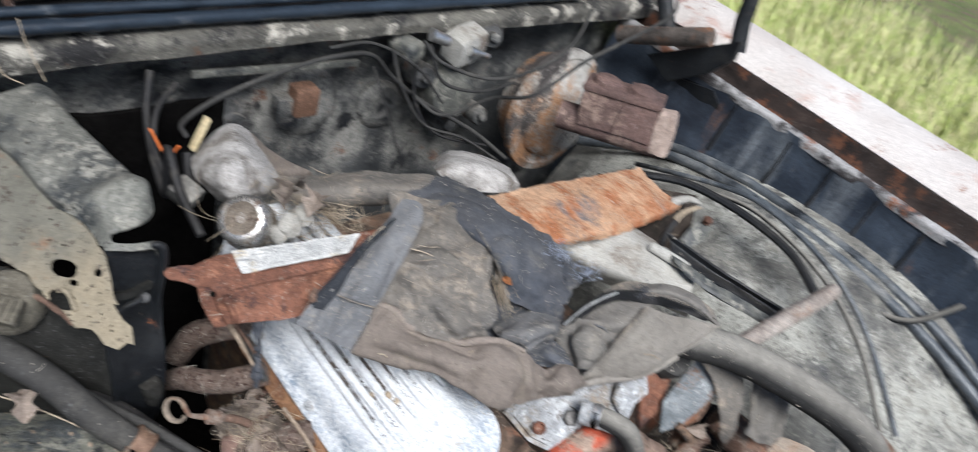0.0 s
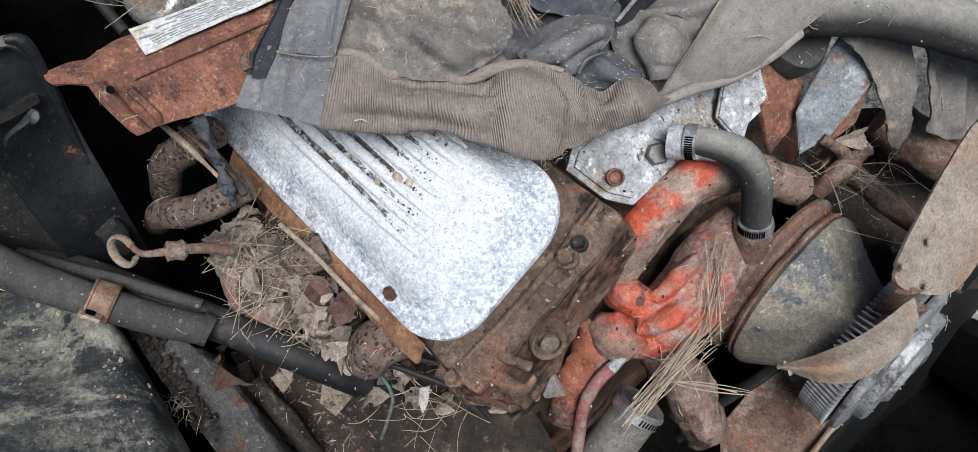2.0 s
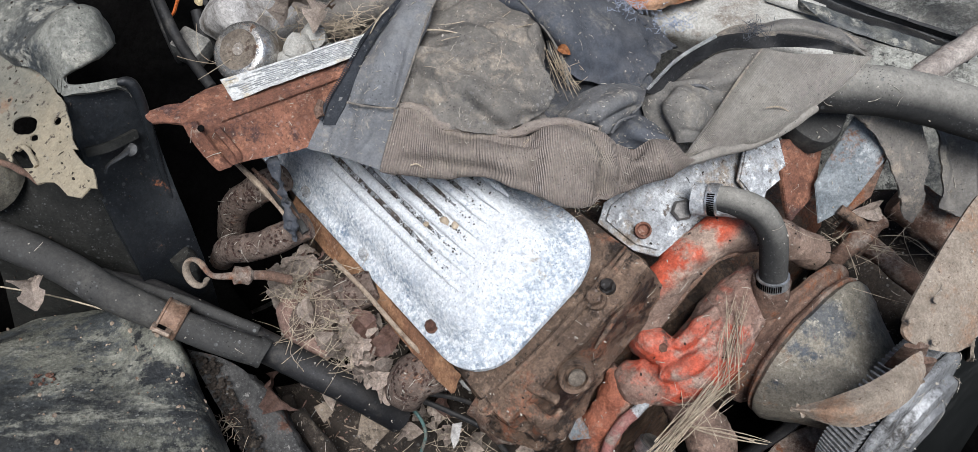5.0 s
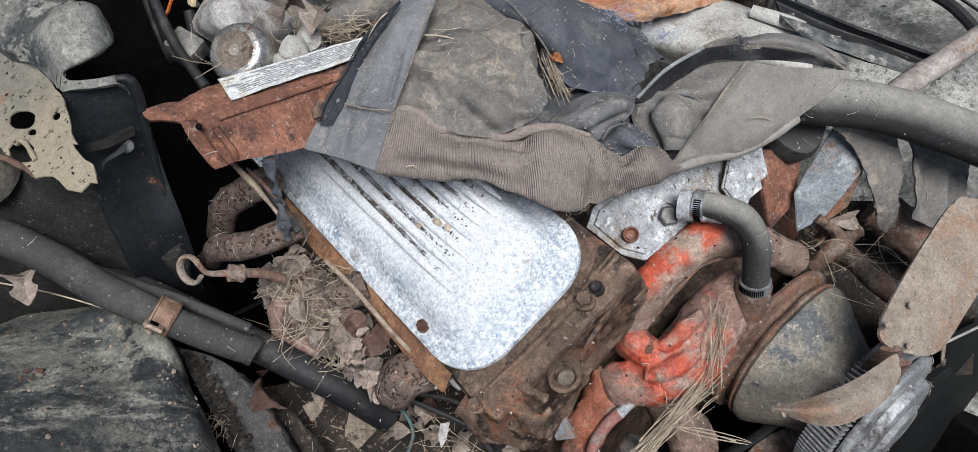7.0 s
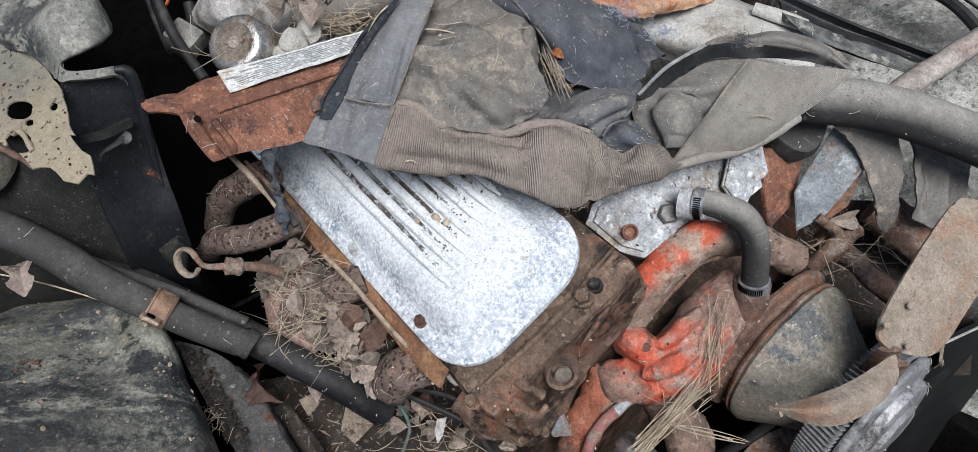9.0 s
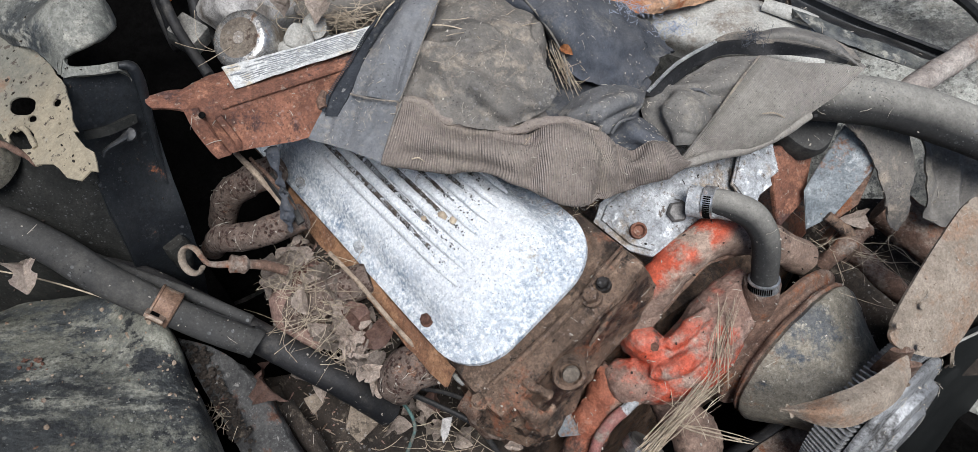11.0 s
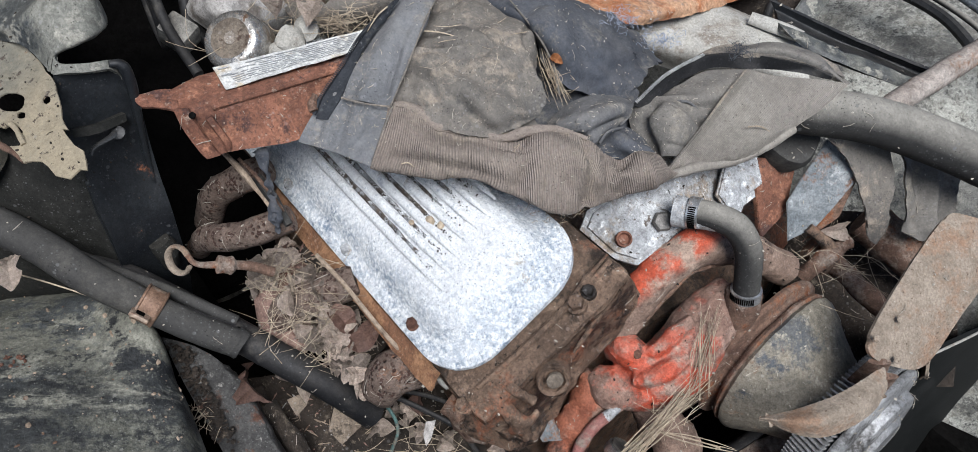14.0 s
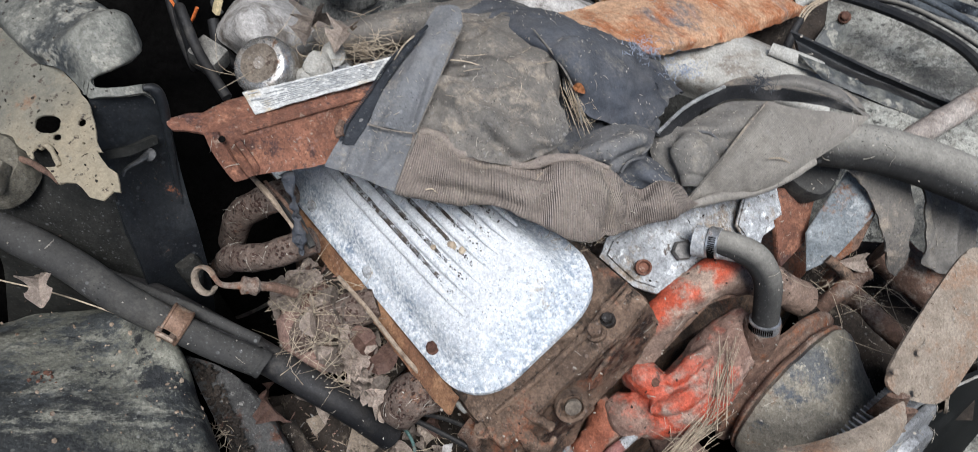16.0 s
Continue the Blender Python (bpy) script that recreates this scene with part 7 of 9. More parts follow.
# ---- the old jacket thrown over the engine ----
def jacket():
    j = thing("jacket", (-0.02, 0.20, 0.90), "ragged grey jacket with ribbed waistband thrown over the engine", "jacket")
    body = part("body_panel", sheet([
        [(-0.242, 0.140, 1.010), (-0.210, 0.179, 1.011), (-0.180, 0.213, 1.010), (-0.139, 0.229, 1.001), (-0.105, 0.209, 0.992)],
        [(-0.172, 0.101, 1.007), (-0.146, 0.132, 1.021), (-0.119, 0.163, 1.020), (-0.089, 0.184, 1.011), (-0.077, 0.190, 0.986)],
        [(-0.132, 0.065, 0.992), (-0.107, 0.089, 1.008), (-0.083, 0.120, 1.013), (-0.059, 0.152, 1.000), (-0.056, 0.171, 0.972)],
        [(-0.116, 0.047, 0.971), (-0.095, 0.073, 0.982), (-0.069, 0.095, 0.984), (-0.043, 0.124, 0.980), (-0.037, 0.157, 0.965)],
        [(-0.110, 0.048, 0.953), (-0.086, 0.072, 0.950), (-0.059, 0.096, 0.950), (-0.031, 0.112, 0.953), (-0.029, 0.146, 0.961)],
        [(-0.113, 0.051, 0.934), (-0.086, 0.073, 0.930), (-0.059, 0.097, 0.928), (-0.033, 0.118, 0.929), (-0.020, 0.154, 0.940)]], 90, 90, 0.003, wave=0.006, wave_scale=16, seed=2, crease=0.004, folds=(([(-0.128, 0.070, 1.008), (-0.111, 0.092, 1.006), (-0.084, 0.114, 1.009)], 0.006, -0.008), ([(-0.130, 0.075, 1.020), (-0.109, 0.105, 1.015), (-0.088, 0.138, 1.020)], 0.01, 0.006), ([(-0.150, 0.093, 1.032), (-0.121, 0.128, 1.027), (-0.103, 0.157, 1.032)], 0.008, -0.005),)), cloth_grey, j, "dusty grey torn jacket panel")
    part("lining", sheet([[(-0.134, 0.225, 0.984), (-0.110, 0.247, 0.973), (-0.059, 0.252, 0.974), (-0.016, 0.273, 0.953)], [(-0.085, 0.186, 0.942), (-0.062, 0.209, 0.939), (-0.020, 0.217, 0.951), (0.010, 0.248, 0.941)], [(-0.041, 0.133, 0.931), (-0.013, 0.164, 0.934), (0.013, 0.188, 0.928), (0.037, 0.233, 0.919)]], 40, 40, 0.003, wave=0.006, wave_scale=16, seed=52, crease=0.005), cloth_navy, j, "dark inner lining of the jacket")
    part("torn_flap", sheet([[(-0.127, 0.069, 1.010), (-0.102, 0.096, 1.015), (-0.085, 0.128, 1.019), (-0.064, 0.160, 1.007)],
        [(-0.117, 0.058, 0.995), (-0.085, 0.083, 1.002), (-0.059, 0.115, 1.005), (-0.040, 0.157, 0.994)],
        [(-0.107, 0.047, 0.979), (-0.073, 0.070, 0.985), (-0.041, 0.102, 0.985), (-0.025, 0.152, 0.981)],
        [(-0.097, 0.047, 0.969), (-0.065, 0.061, 0.965), (-0.027, 0.098, 0.964), (-0.022, 0.141, 0.971)]], 80, 60, 0.0025, wave=0.004, wave_scale=16, seed=47, ragged=0.0025, crease=0.003, folds=(([(-0.118, 0.070, 1.007), (-0.072, 0.087, 1.001), (-0.035, 0.100, 0.977)], 0.01, 0.007), ([(-0.112, 0.055, 0.994), (-0.100, 0.063, 0.983), (-0.081, 0.069, 0.970)], 0.007, -0.005), ([(-0.086, 0.087, 1.007), (-0.052, 0.109, 1.000), (-0.035, 0.139, 0.994)], 0.009, -0.006), ([(-0.059, 0.084, 0.986), (-0.033, 0.096, 0.970)], 0.006, -0.005), ([(-0.042, 0.109, 0.995), (-0.025, 0.124, 0.976)], 0.008, 0.006),)), cloth_grey, j, "torn dusty grey flap")
    for line in ([(-0.096, 0.034, 0.980), (-0.105, 0.058, 1.008), (-0.121, 0.087, 1.034), (-0.142, 0.115, 1.041)], [(-0.083, 0.004, 0.935), (-0.089, 0.021, 0.963), (-0.095, 0.035, 0.979)], [(-0.125, 0.002, 0.983), (-0.108, 0.015, 0.982), (-0.094, 0.031, 0.981)], [(0.051, 0.336, 0.992), (0.057, 0.303, 0.978), (0.063, 0.268, 0.957), (0.066, 0.241, 0.939), (0.066, 0.231, 0.929)], [(-0.118, 0.180, 1.031), (-0.083, 0.185, 1.012), (-0.060, 0.189, 0.990), (-0.035, 0.179, 0.972)]):
        part("seam", tube(line, 0.0009, 40, 6, wave=0.0005), cloth_grey, j)
    part("placket", sheet([[(-0.186, 0.115, 1.042), (-0.165, 0.125, 1.047), (-0.145, 0.117, 1.039)], [(-0.164, 0.068, 1.021), (-0.143, 0.078, 1.033), (-0.124, 0.089, 1.032)], [(-0.145, 0.027, 1.000), (-0.125, 0.038, 1.005), (-0.108, 0.059, 1.006)], [(-0.135, 0.002, 0.978), (-0.112, 0.018, 0.980), (-0.097, 0.035, 0.977)]], 34, 60, 0.004, wave=0.003, wave_scale=18, seed=4, crease=0.002, folds=(([(-0.141, 0.107, 1.034), (-0.126, 0.078, 1.022), (-0.111, 0.056, 1.006), (-0.097, 0.035, 0.981)], 0.0035, 0.0035), ([(-0.146, 0.103, 1.035), (-0.130, 0.073, 1.022), (-0.114, 0.052, 1.006), (-0.101, 0.031, 0.982)], 0.0025, -0.003), ([(-0.144, 0.075, 1.027), (-0.124, 0.042, 1.004), (-0.115, 0.020, 0.985)], 0.009, 0.004),)), cloth_plain, j, "grey front placket strip")
    tape = smooth_line([(-0.156, 0.055, 1.026), (-0.152, 0.037, 1.016), (-0.145, 0.014, 0.999), (-0.141, -0.009, 0.980), (-0.137, -0.020, 0.966)], 64)
    part("zipper_tape", sheet([[(-0.160, 0.067, 1.030), (-0.158, 0.086, 1.042)],
        [(-0.154, 0.042, 1.017), (-0.151, 0.057, 1.026)],
        [(-0.147, 0.017, 0.998), (-0.143, 0.032, 1.008)],
        [(-0.143, -0.006, 0.979), (-0.130, 0.006, 0.984)],
        [(-0.137, -0.019, 0.962), (-0.127, -0.012, 0.964)]], 8, 50, 0.003, wave=0.0015, folds=(([(-0.154, 0.070, 1.034), (-0.149, 0.046, 1.021), (-0.141, 0.021, 1.002), (-0.134, -0.002, 0.984)], 0.004, -0.003),)), cloth_black, j, "black zipper tape")
    for p, q in zip(tape, tape[1:]):
        part("zipper_tooth", box((0.0030, 0.0012, 0.0016), Matrix.Translation(p) @ ((q - p).to_track_quat("Y", "Z").to_matrix().to_4x4()), 0), cloth_black, j)
    part("hem_corner", sheet([[(-0.138, 0.003, 0.981), (-0.114, 0.019, 0.980), (-0.099, 0.037, 0.977)], [(-0.141, -0.019, 0.964), (-0.112, 0.000, 0.965), (-0.092, 0.022, 0.961)], [(-0.136, -0.039, 0.946), (-0.110, -0.020, 0.943), (-0.086, 0.005, 0.931)]], 36, 36, 0.006, wave=0.003, wave_scale=16, seed=6, crease=0.002, folds=(([(-0.121, 0.002, 0.973), (-0.115, -0.007, 0.960), (-0.110, -0.015, 0.946)], 0.006, -0.005), ([(-0.105, 0.019, 0.975), (-0.098, 0.007, 0.961), (-0.096, -0.006, 0.943)], 0.008, 0.003), ([(-0.132, -0.017, 0.961), (-0.129, -0.023, 0.952), (-0.130, -0.030, 0.944)], 0.004, -0.003),)), cloth_plain, j, "plain grey hem corner")
    part("buckle", tube([(-0.146, -0.012, 0.979), (-0.142, -0.018, 0.974), (-0.137, -0.019, 0.970)], [0.004, 0.0055, 0.004], 10, 10, wave=0.002), rusty_iron, j)
    part("waistband", sheet([[(-0.104, 0.037, 0.977), (-0.086, 0.051, 0.974), (-0.068, 0.063, 0.963), (-0.046, 0.088, 0.961), (-0.023, 0.106, 0.960), (-0.010, 0.127, 0.969), (0.004, 0.147, 0.968), (0.019, 0.164, 0.962), (0.030, 0.176, 0.949)],
        [(-0.091, 0.024, 0.967), (-0.070, 0.037, 0.965), (-0.052, 0.052, 0.959), (-0.028, 0.074, 0.959), (-0.006, 0.091, 0.961), (0.009, 0.111, 0.968), (0.023, 0.132, 0.967), (0.036, 0.149, 0.958), (0.042, 0.168, 0.943)],
        [(-0.085, 0.012, 0.951), (-0.062, 0.028, 0.952), (-0.043, 0.045, 0.952), (-0.019, 0.068, 0.952), (0.007, 0.085, 0.951), (0.024, 0.104, 0.951), (0.036, 0.128, 0.950), (0.046, 0.146, 0.944), (0.050, 0.165, 0.931)],
        [(-0.084, 0.003, 0.932), (-0.061, 0.023, 0.932), (-0.040, 0.042, 0.933), (-0.018, 0.065, 0.936), (0.010, 0.084, 0.931), (0.032, 0.102, 0.921), (0.048, 0.124, 0.915), (0.055, 0.145, 0.914), (0.056, 0.166, 0.913)],
        [(-0.094, 0.012, 0.924), (-0.073, 0.031, 0.923), (-0.053, 0.051, 0.923), (-0.031, 0.075, 0.925), (-0.004, 0.096, 0.919), (0.019, 0.114, 0.910), (0.037, 0.135, 0.907), (0.045, 0.156, 0.906), (0.047, 0.176, 0.906)]], 120, 50, 0.005, wave=0.003, wave_scale=16, seed=8, crease=0.002, folds=(([(-0.062, 0.059, 0.962), (-0.030, 0.087, 0.961), (-0.007, 0.102, 0.964)], 0.005, -0.004), ([(-0.015, 0.113, 0.966), (0.008, 0.105, 0.960), (0.018, 0.090, 0.939)], 0.008, -0.007), ([(0.006, 0.127, 0.968), (0.031, 0.142, 0.964), (0.047, 0.156, 0.939)], 0.009, 0.004), ([(-0.068, 0.018, 0.945), (-0.035, 0.049, 0.947), (0.003, 0.075, 0.943)], 0.006, -0.004), ([(0.024, 0.156, 0.961), (0.043, 0.151, 0.952), (0.052, 0.144, 0.921)], 0.007, -0.007), ([(-0.055, 0.043, 0.957), (-0.033, 0.061, 0.954), (-0.012, 0.079, 0.956)], 0.008, 0.005),)), cloth_rib, j, "brown ribbed knit waistband")
    part("waistband", sheet([[(0.027, 0.174, 0.948), (0.042, 0.188, 0.945), (0.049, 0.208, 0.950), (0.059, 0.221, 0.945), (0.069, 0.232, 0.930)],
        [(0.041, 0.164, 0.942), (0.058, 0.175, 0.946), (0.067, 0.194, 0.949), (0.073, 0.211, 0.943), (0.075, 0.235, 0.932)],
        [(0.050, 0.160, 0.931), (0.065, 0.174, 0.937), (0.073, 0.193, 0.939), (0.078, 0.218, 0.934), (0.079, 0.244, 0.930)],
        [(0.054, 0.163, 0.912), (0.066, 0.180, 0.920), (0.073, 0.201, 0.923), (0.076, 0.227, 0.925), (0.078, 0.259, 0.926)],
        [(0.046, 0.176, 0.904), (0.056, 0.193, 0.911), (0.064, 0.213, 0.915), (0.068, 0.238, 0.917), (0.072, 0.268, 0.921)]], 60, 40, 0.005, wave=0.003, seed=9, crease=0.002, folds=(([(0.045, 0.185, 0.946), (0.064, 0.174, 0.938), (0.063, 0.172, 0.919)], 0.006, -0.005), ([(0.053, 0.200, 0.950), (0.072, 0.197, 0.943), (0.077, 0.204, 0.928)], 0.006, 0.004),)), cloth_rib, j)
    part("seam_roll", tube([(-0.104, 0.038, 0.977), (-0.087, 0.052, 0.975), (-0.068, 0.062, 0.964), (-0.045, 0.087, 0.962), (-0.024, 0.104, 0.961), (-0.010, 0.125, 0.970), (0.004, 0.147, 0.969), (0.020, 0.164, 0.963)], [0.003, 0.0048, 0.0048, 0.0042, 0.002], 90, 10, wave=0.0016), cloth_rib, j, "fuzzy rolled seam above the waistband")
    part("rolled_hem", tube([(0.071, 0.223, 0.928), (0.082, 0.258, 0.931), (0.095, 0.291, 0.934), (0.104, 0.323, 0.943), (0.107, 0.357, 0.949)], [0.0035, 0.0055, 0.006, 0.006, 0.004], 60, 12, wave=0.0008), cloth_rib_pale, j)
    part("waistband", sheet([
        [(0.049, 0.340, 0.990), (0.071, 0.362, 0.987), (0.093, 0.392, 0.985), (0.112, 0.425, 0.979)],
        [(0.055, 0.307, 0.977), (0.079, 0.323, 0.976), (0.099, 0.354, 0.973), (0.112, 0.395, 0.966)],
        [(0.060, 0.271, 0.955), (0.082, 0.285, 0.955), (0.102, 0.311, 0.955), (0.109, 0.357, 0.952)],
        [(0.063, 0.244, 0.937), (0.082, 0.259, 0.938), (0.098, 0.285, 0.940), (0.108, 0.323, 0.941)],
        [(0.064, 0.233, 0.926), (0.078, 0.244, 0.920), (0.083, 0.267, 0.927), (0.099, 0.303, 0.928)]], 70, 70, 0.006, wave=0.002, seed=10, crease=0.002, folds=(([(0.069, 0.260, 0.944), (0.090, 0.285, 0.952), (0.103, 0.322, 0.958)], 0.008, 0.004), ([(0.057, 0.338, 0.986), (0.064, 0.303, 0.969), (0.068, 0.269, 0.947)], 0.006, 0.005),)), cloth_rib_pale, j, "brown ribbed knit band, folded over")
    part("fold", sheet([[(-0.037, 0.168, 0.946), (-0.028, 0.191, 0.965), (-0.014, 0.220, 0.969), (0.001, 0.244, 0.961)],
        [(-0.025, 0.160, 0.952), (-0.003, 0.171, 0.973), (0.010, 0.194, 0.978), (0.015, 0.225, 0.966)],
        [(-0.015, 0.159, 0.952), (0.008, 0.167, 0.967), (0.017, 0.185, 0.969), (0.019, 0.212, 0.960)],
        [(0.001, 0.169, 0.946), (0.013, 0.172, 0.953), (0.020, 0.179, 0.951), (0.016, 0.199, 0.947)]], 44, 40, 0.003, wave=0.002, wave_scale=22, seed=12, crease=0.0015, folds=(([(-0.012, 0.164, 0.956), (0.006, 0.180, 0.970), (0.011, 0.215, 0.972)], 0.006, 0.006), ([(0.006, 0.170, 0.956), (0.016, 0.183, 0.964), (0.013, 0.215, 0.964)], 0.004, -0.005),)), cloth_slate, j, "crumpled grey-blue lining fold")
    part("fold", sheet([[(0.004, 0.199, 0.940), (0.012, 0.218, 0.949), (0.022, 0.227, 0.946), (0.038, 0.238, 0.933)],
        [(0.014, 0.185, 0.939), (0.030, 0.195, 0.954), (0.039, 0.207, 0.952), (0.049, 0.229, 0.938)],
        [(0.018, 0.184, 0.929), (0.034, 0.194, 0.935), (0.044, 0.208, 0.937), (0.053, 0.232, 0.928)]], 40, 30, 0.003, wave=0.002, wave_scale=24, seed=14, folds=(([(0.014, 0.204, 0.950), (0.036, 0.201, 0.950), (0.048, 0.217, 0.940)], 0.006, 0.006),)), cloth_navy, j, "crumpled dark lining fold")
    part("fold", sheet([[(-0.004, 0.244, 0.957), (0.013, 0.260, 0.968), (0.030, 0.285, 0.969), (0.044, 0.310, 0.965)],
        [(0.007, 0.232, 0.951), (0.031, 0.238, 0.968), (0.050, 0.262, 0.969), (0.058, 0.296, 0.956)],
        [(0.020, 0.230, 0.939), (0.043, 0.232, 0.957), (0.059, 0.251, 0.957), (0.065, 0.283, 0.945)],
        [(0.042, 0.234, 0.924), (0.056, 0.233, 0.938), (0.061, 0.246, 0.937), (0.063, 0.268, 0.933)]], 50, 50, 0.003, wave=0.002, wave_scale=22, seed=13, crease=0.0015, folds=(([(0.021, 0.245, 0.969), (0.026, 0.231, 0.953), (0.046, 0.228, 0.937)], 0.007, -0.01), ([(0.042, 0.270, 0.972), (0.056, 0.273, 0.966), (0.063, 0.285, 0.951)], 0.006, -0.008), ([(0.035, 0.248, 0.972), (0.052, 0.245, 0.962), (0.058, 0.238, 0.943)], 0.014, 0.006),)), cloth_warm, j, "crumpled warm grey fold")
    part("fold", sheet([[(-0.002, 0.262, 0.953), (0.011, 0.291, 0.969), (0.021, 0.324, 0.980), (0.044, 0.362, 0.981)],
        [(0.012, 0.263, 0.960), (0.032, 0.279, 0.971), (0.044, 0.305, 0.980), (0.053, 0.340, 0.979)],
        [(0.020, 0.273, 0.957), (0.043, 0.282, 0.965), (0.052, 0.300, 0.967), (0.059, 0.324, 0.968)],
        [(0.037, 0.293, 0.951), (0.054, 0.292, 0.951), (0.061, 0.297, 0.949), (0.059, 0.311, 0.954)]], 44, 34, 0.003, wave=0.002, wave_scale=22, seed=18, folds=(([(0.018, 0.268, 0.966), (0.040, 0.286, 0.970), (0.050, 0.310, 0.973)], 0.005, 0.004),)), cloth_warm, j, "smooth warm grey fold beside the zipper")
    for line in ([(0.024, 0.206, 0.961), (0.023, 0.187, 0.963), (0.022, 0.180, 0.953)], [(0.005, 0.236, 0.964), (0.018, 0.219, 0.965), (0.020, 0.206, 0.961)], [(0.027, 0.268, 0.968), (0.040, 0.277, 0.970), (0.058, 0.287, 0.956)]):
        part("seam", tube(line, 0.0013, 40, 6, wave=0.0006), cloth_slate, j)
    part("dark_panel", sheet([
        [(-0.247, 0.177, 0.985), (-0.163, 0.169, 1.000), (-0.103, 0.198, 0.992), (-0.055, 0.192, 0.973), (-0.019, 0.239, 0.945)],
        [(-0.245, 0.195, 0.995), (-0.149, 0.187, 1.020), (-0.084, 0.187, 1.020), (-0.044, 0.222, 0.990), (-0.019, 0.270, 0.955)],
        [(-0.266, 0.233, 0.985), (-0.175, 0.235, 1.010), (-0.104, 0.245, 1.015), (-0.066, 0.284, 0.990), (-0.036, 0.312, 0.960)],
        [(-0.296, 0.291, 0.955), (-0.222, 0.307, 0.970), (-0.142, 0.316, 0.975), (-0.092, 0.344, 0.960), (-0.058, 0.358, 0.935)]], 70, 40, 0.003, wave=0.004, wave_scale=14, seed=15, ragged=0.005, crease=0.003, folds=(([(-0.091, 0.208, 1.021), (-0.058, 0.197, 1.001), (-0.039, 0.189, 0.973)], 0.012, 0.006), ([(-0.046, 0.227, 0.990), (-0.032, 0.258, 0.975), (-0.037, 0.301, 0.968)], 0.01, -0.006), ([(-0.064, 0.286, 1.002), (-0.050, 0.284, 0.981), (-0.027, 0.279, 0.966)], 0.01, 0.005), ([(-0.071, 0.230, 1.023), (-0.048, 0.223, 1.003), (-0.036, 0.213, 0.972)], 0.01, -0.005),), holes=((0.80, 0.78, 0.010), (0.90, 0.6, 0.007), (0.72, 0.9, 0.006), (0.97, 0.85, 0.010), (0.60, 0.93, 0.004))), cloth_navy, j, "dark slate blue torn panel with frayed holes")
    part("sleeve", sheet([
        [(-0.416, 0.091, 0.915), (-0.363, 0.126, 0.945), (-0.326, 0.180, 0.965), (-0.269, 0.241, 0.985)],
        [(-0.363, 0.068, 0.935), (-0.310, 0.103, 0.965), (-0.279, 0.157, 0.980), (-0.245, 0.206, 0.990)],
        [(-0.341, 0.079, 0.925), (-0.300, 0.110, 0.945), (-0.275, 0.165, 0.955), (-0.258, 0.190, 0.970)],
        [(-0.369, 0.108, 0.890), (-0.339, 0.140, 0.900), (-0.305, 0.192, 0.920), (-0.282, 0.214, 0.940)]], 44, 24, 0.003, wave=0.004, seed=17), cloth_grey, j, "flattened grey sleeve")
    part("flap", sheet([[(-0.006, 0.320, 0.977), (0.005, 0.350, 0.990), (0.030, 0.385, 0.993), (0.063, 0.422, 0.991), (0.089, 0.436, 0.984)], [(0.008, 0.311, 0.982), (0.023, 0.337, 0.991), (0.047, 0.368, 0.994), (0.076, 0.405, 0.988), (0.103, 0.431, 0.979)]], 40, 10, 0.003, wave=0.003, seed=19), cloth_grey, j)
    part("flap", sheet([[(0.010, 0.351, 0.985), (0.035, 0.395, 0.996), (0.069, 0.429, 0.988), (0.107, 0.439, 0.972)],
        [(0.022, 0.341, 0.992), (0.049, 0.379, 1.000), (0.081, 0.410, 0.992), (0.109, 0.426, 0.976)],
        [(0.030, 0.359, 0.983), (0.056, 0.388, 0.985), (0.082, 0.411, 0.979), (0.102, 0.426, 0.973)]], 40, 16, 0.003, wave=0.002, seed=29), cloth_warm, j, "smooth grey flap over the hose")
    part("zipper_fold", sheet([[(0.009, 0.235, 0.965), (0.009, 0.274, 0.982), (0.017, 0.315, 0.994), (0.035, 0.348, 0.996), (0.068, 0.383, 0.994), (0.100, 0.410, 0.986)], [(0.015, 0.247, 0.961), (0.013, 0.285, 0.971), (0.022, 0.322, 0.982), (0.040, 0.347, 0.983), (0.071, 0.383, 0.984), (0.099, 0.410, 0.982)]], 40, 8, 0.004, wave=0.003, seed=21, crease=0.004), black_rubber, j, "black zipper facing")
    zl = smooth_line([(0.018, 0.225, 0.978), (0.017, 0.254, 0.992), (0.018, 0.277, 0.998), (0.022, 0.305, 1.004)], 64)
    for p, q in zip(zl, zl[1:]):
        part("zipper_tooth", box((0.0028, 0.0007, 0.0018), Matrix.Translation(p) @ ((q - p).to_track_quat("Y", "Z").to_matrix().to_4x4()), 0), zip_metal, j)
    # lint, husks and short stalks lying on the cloth
    rl = random.Random(19)
    lint = bmesh.new()
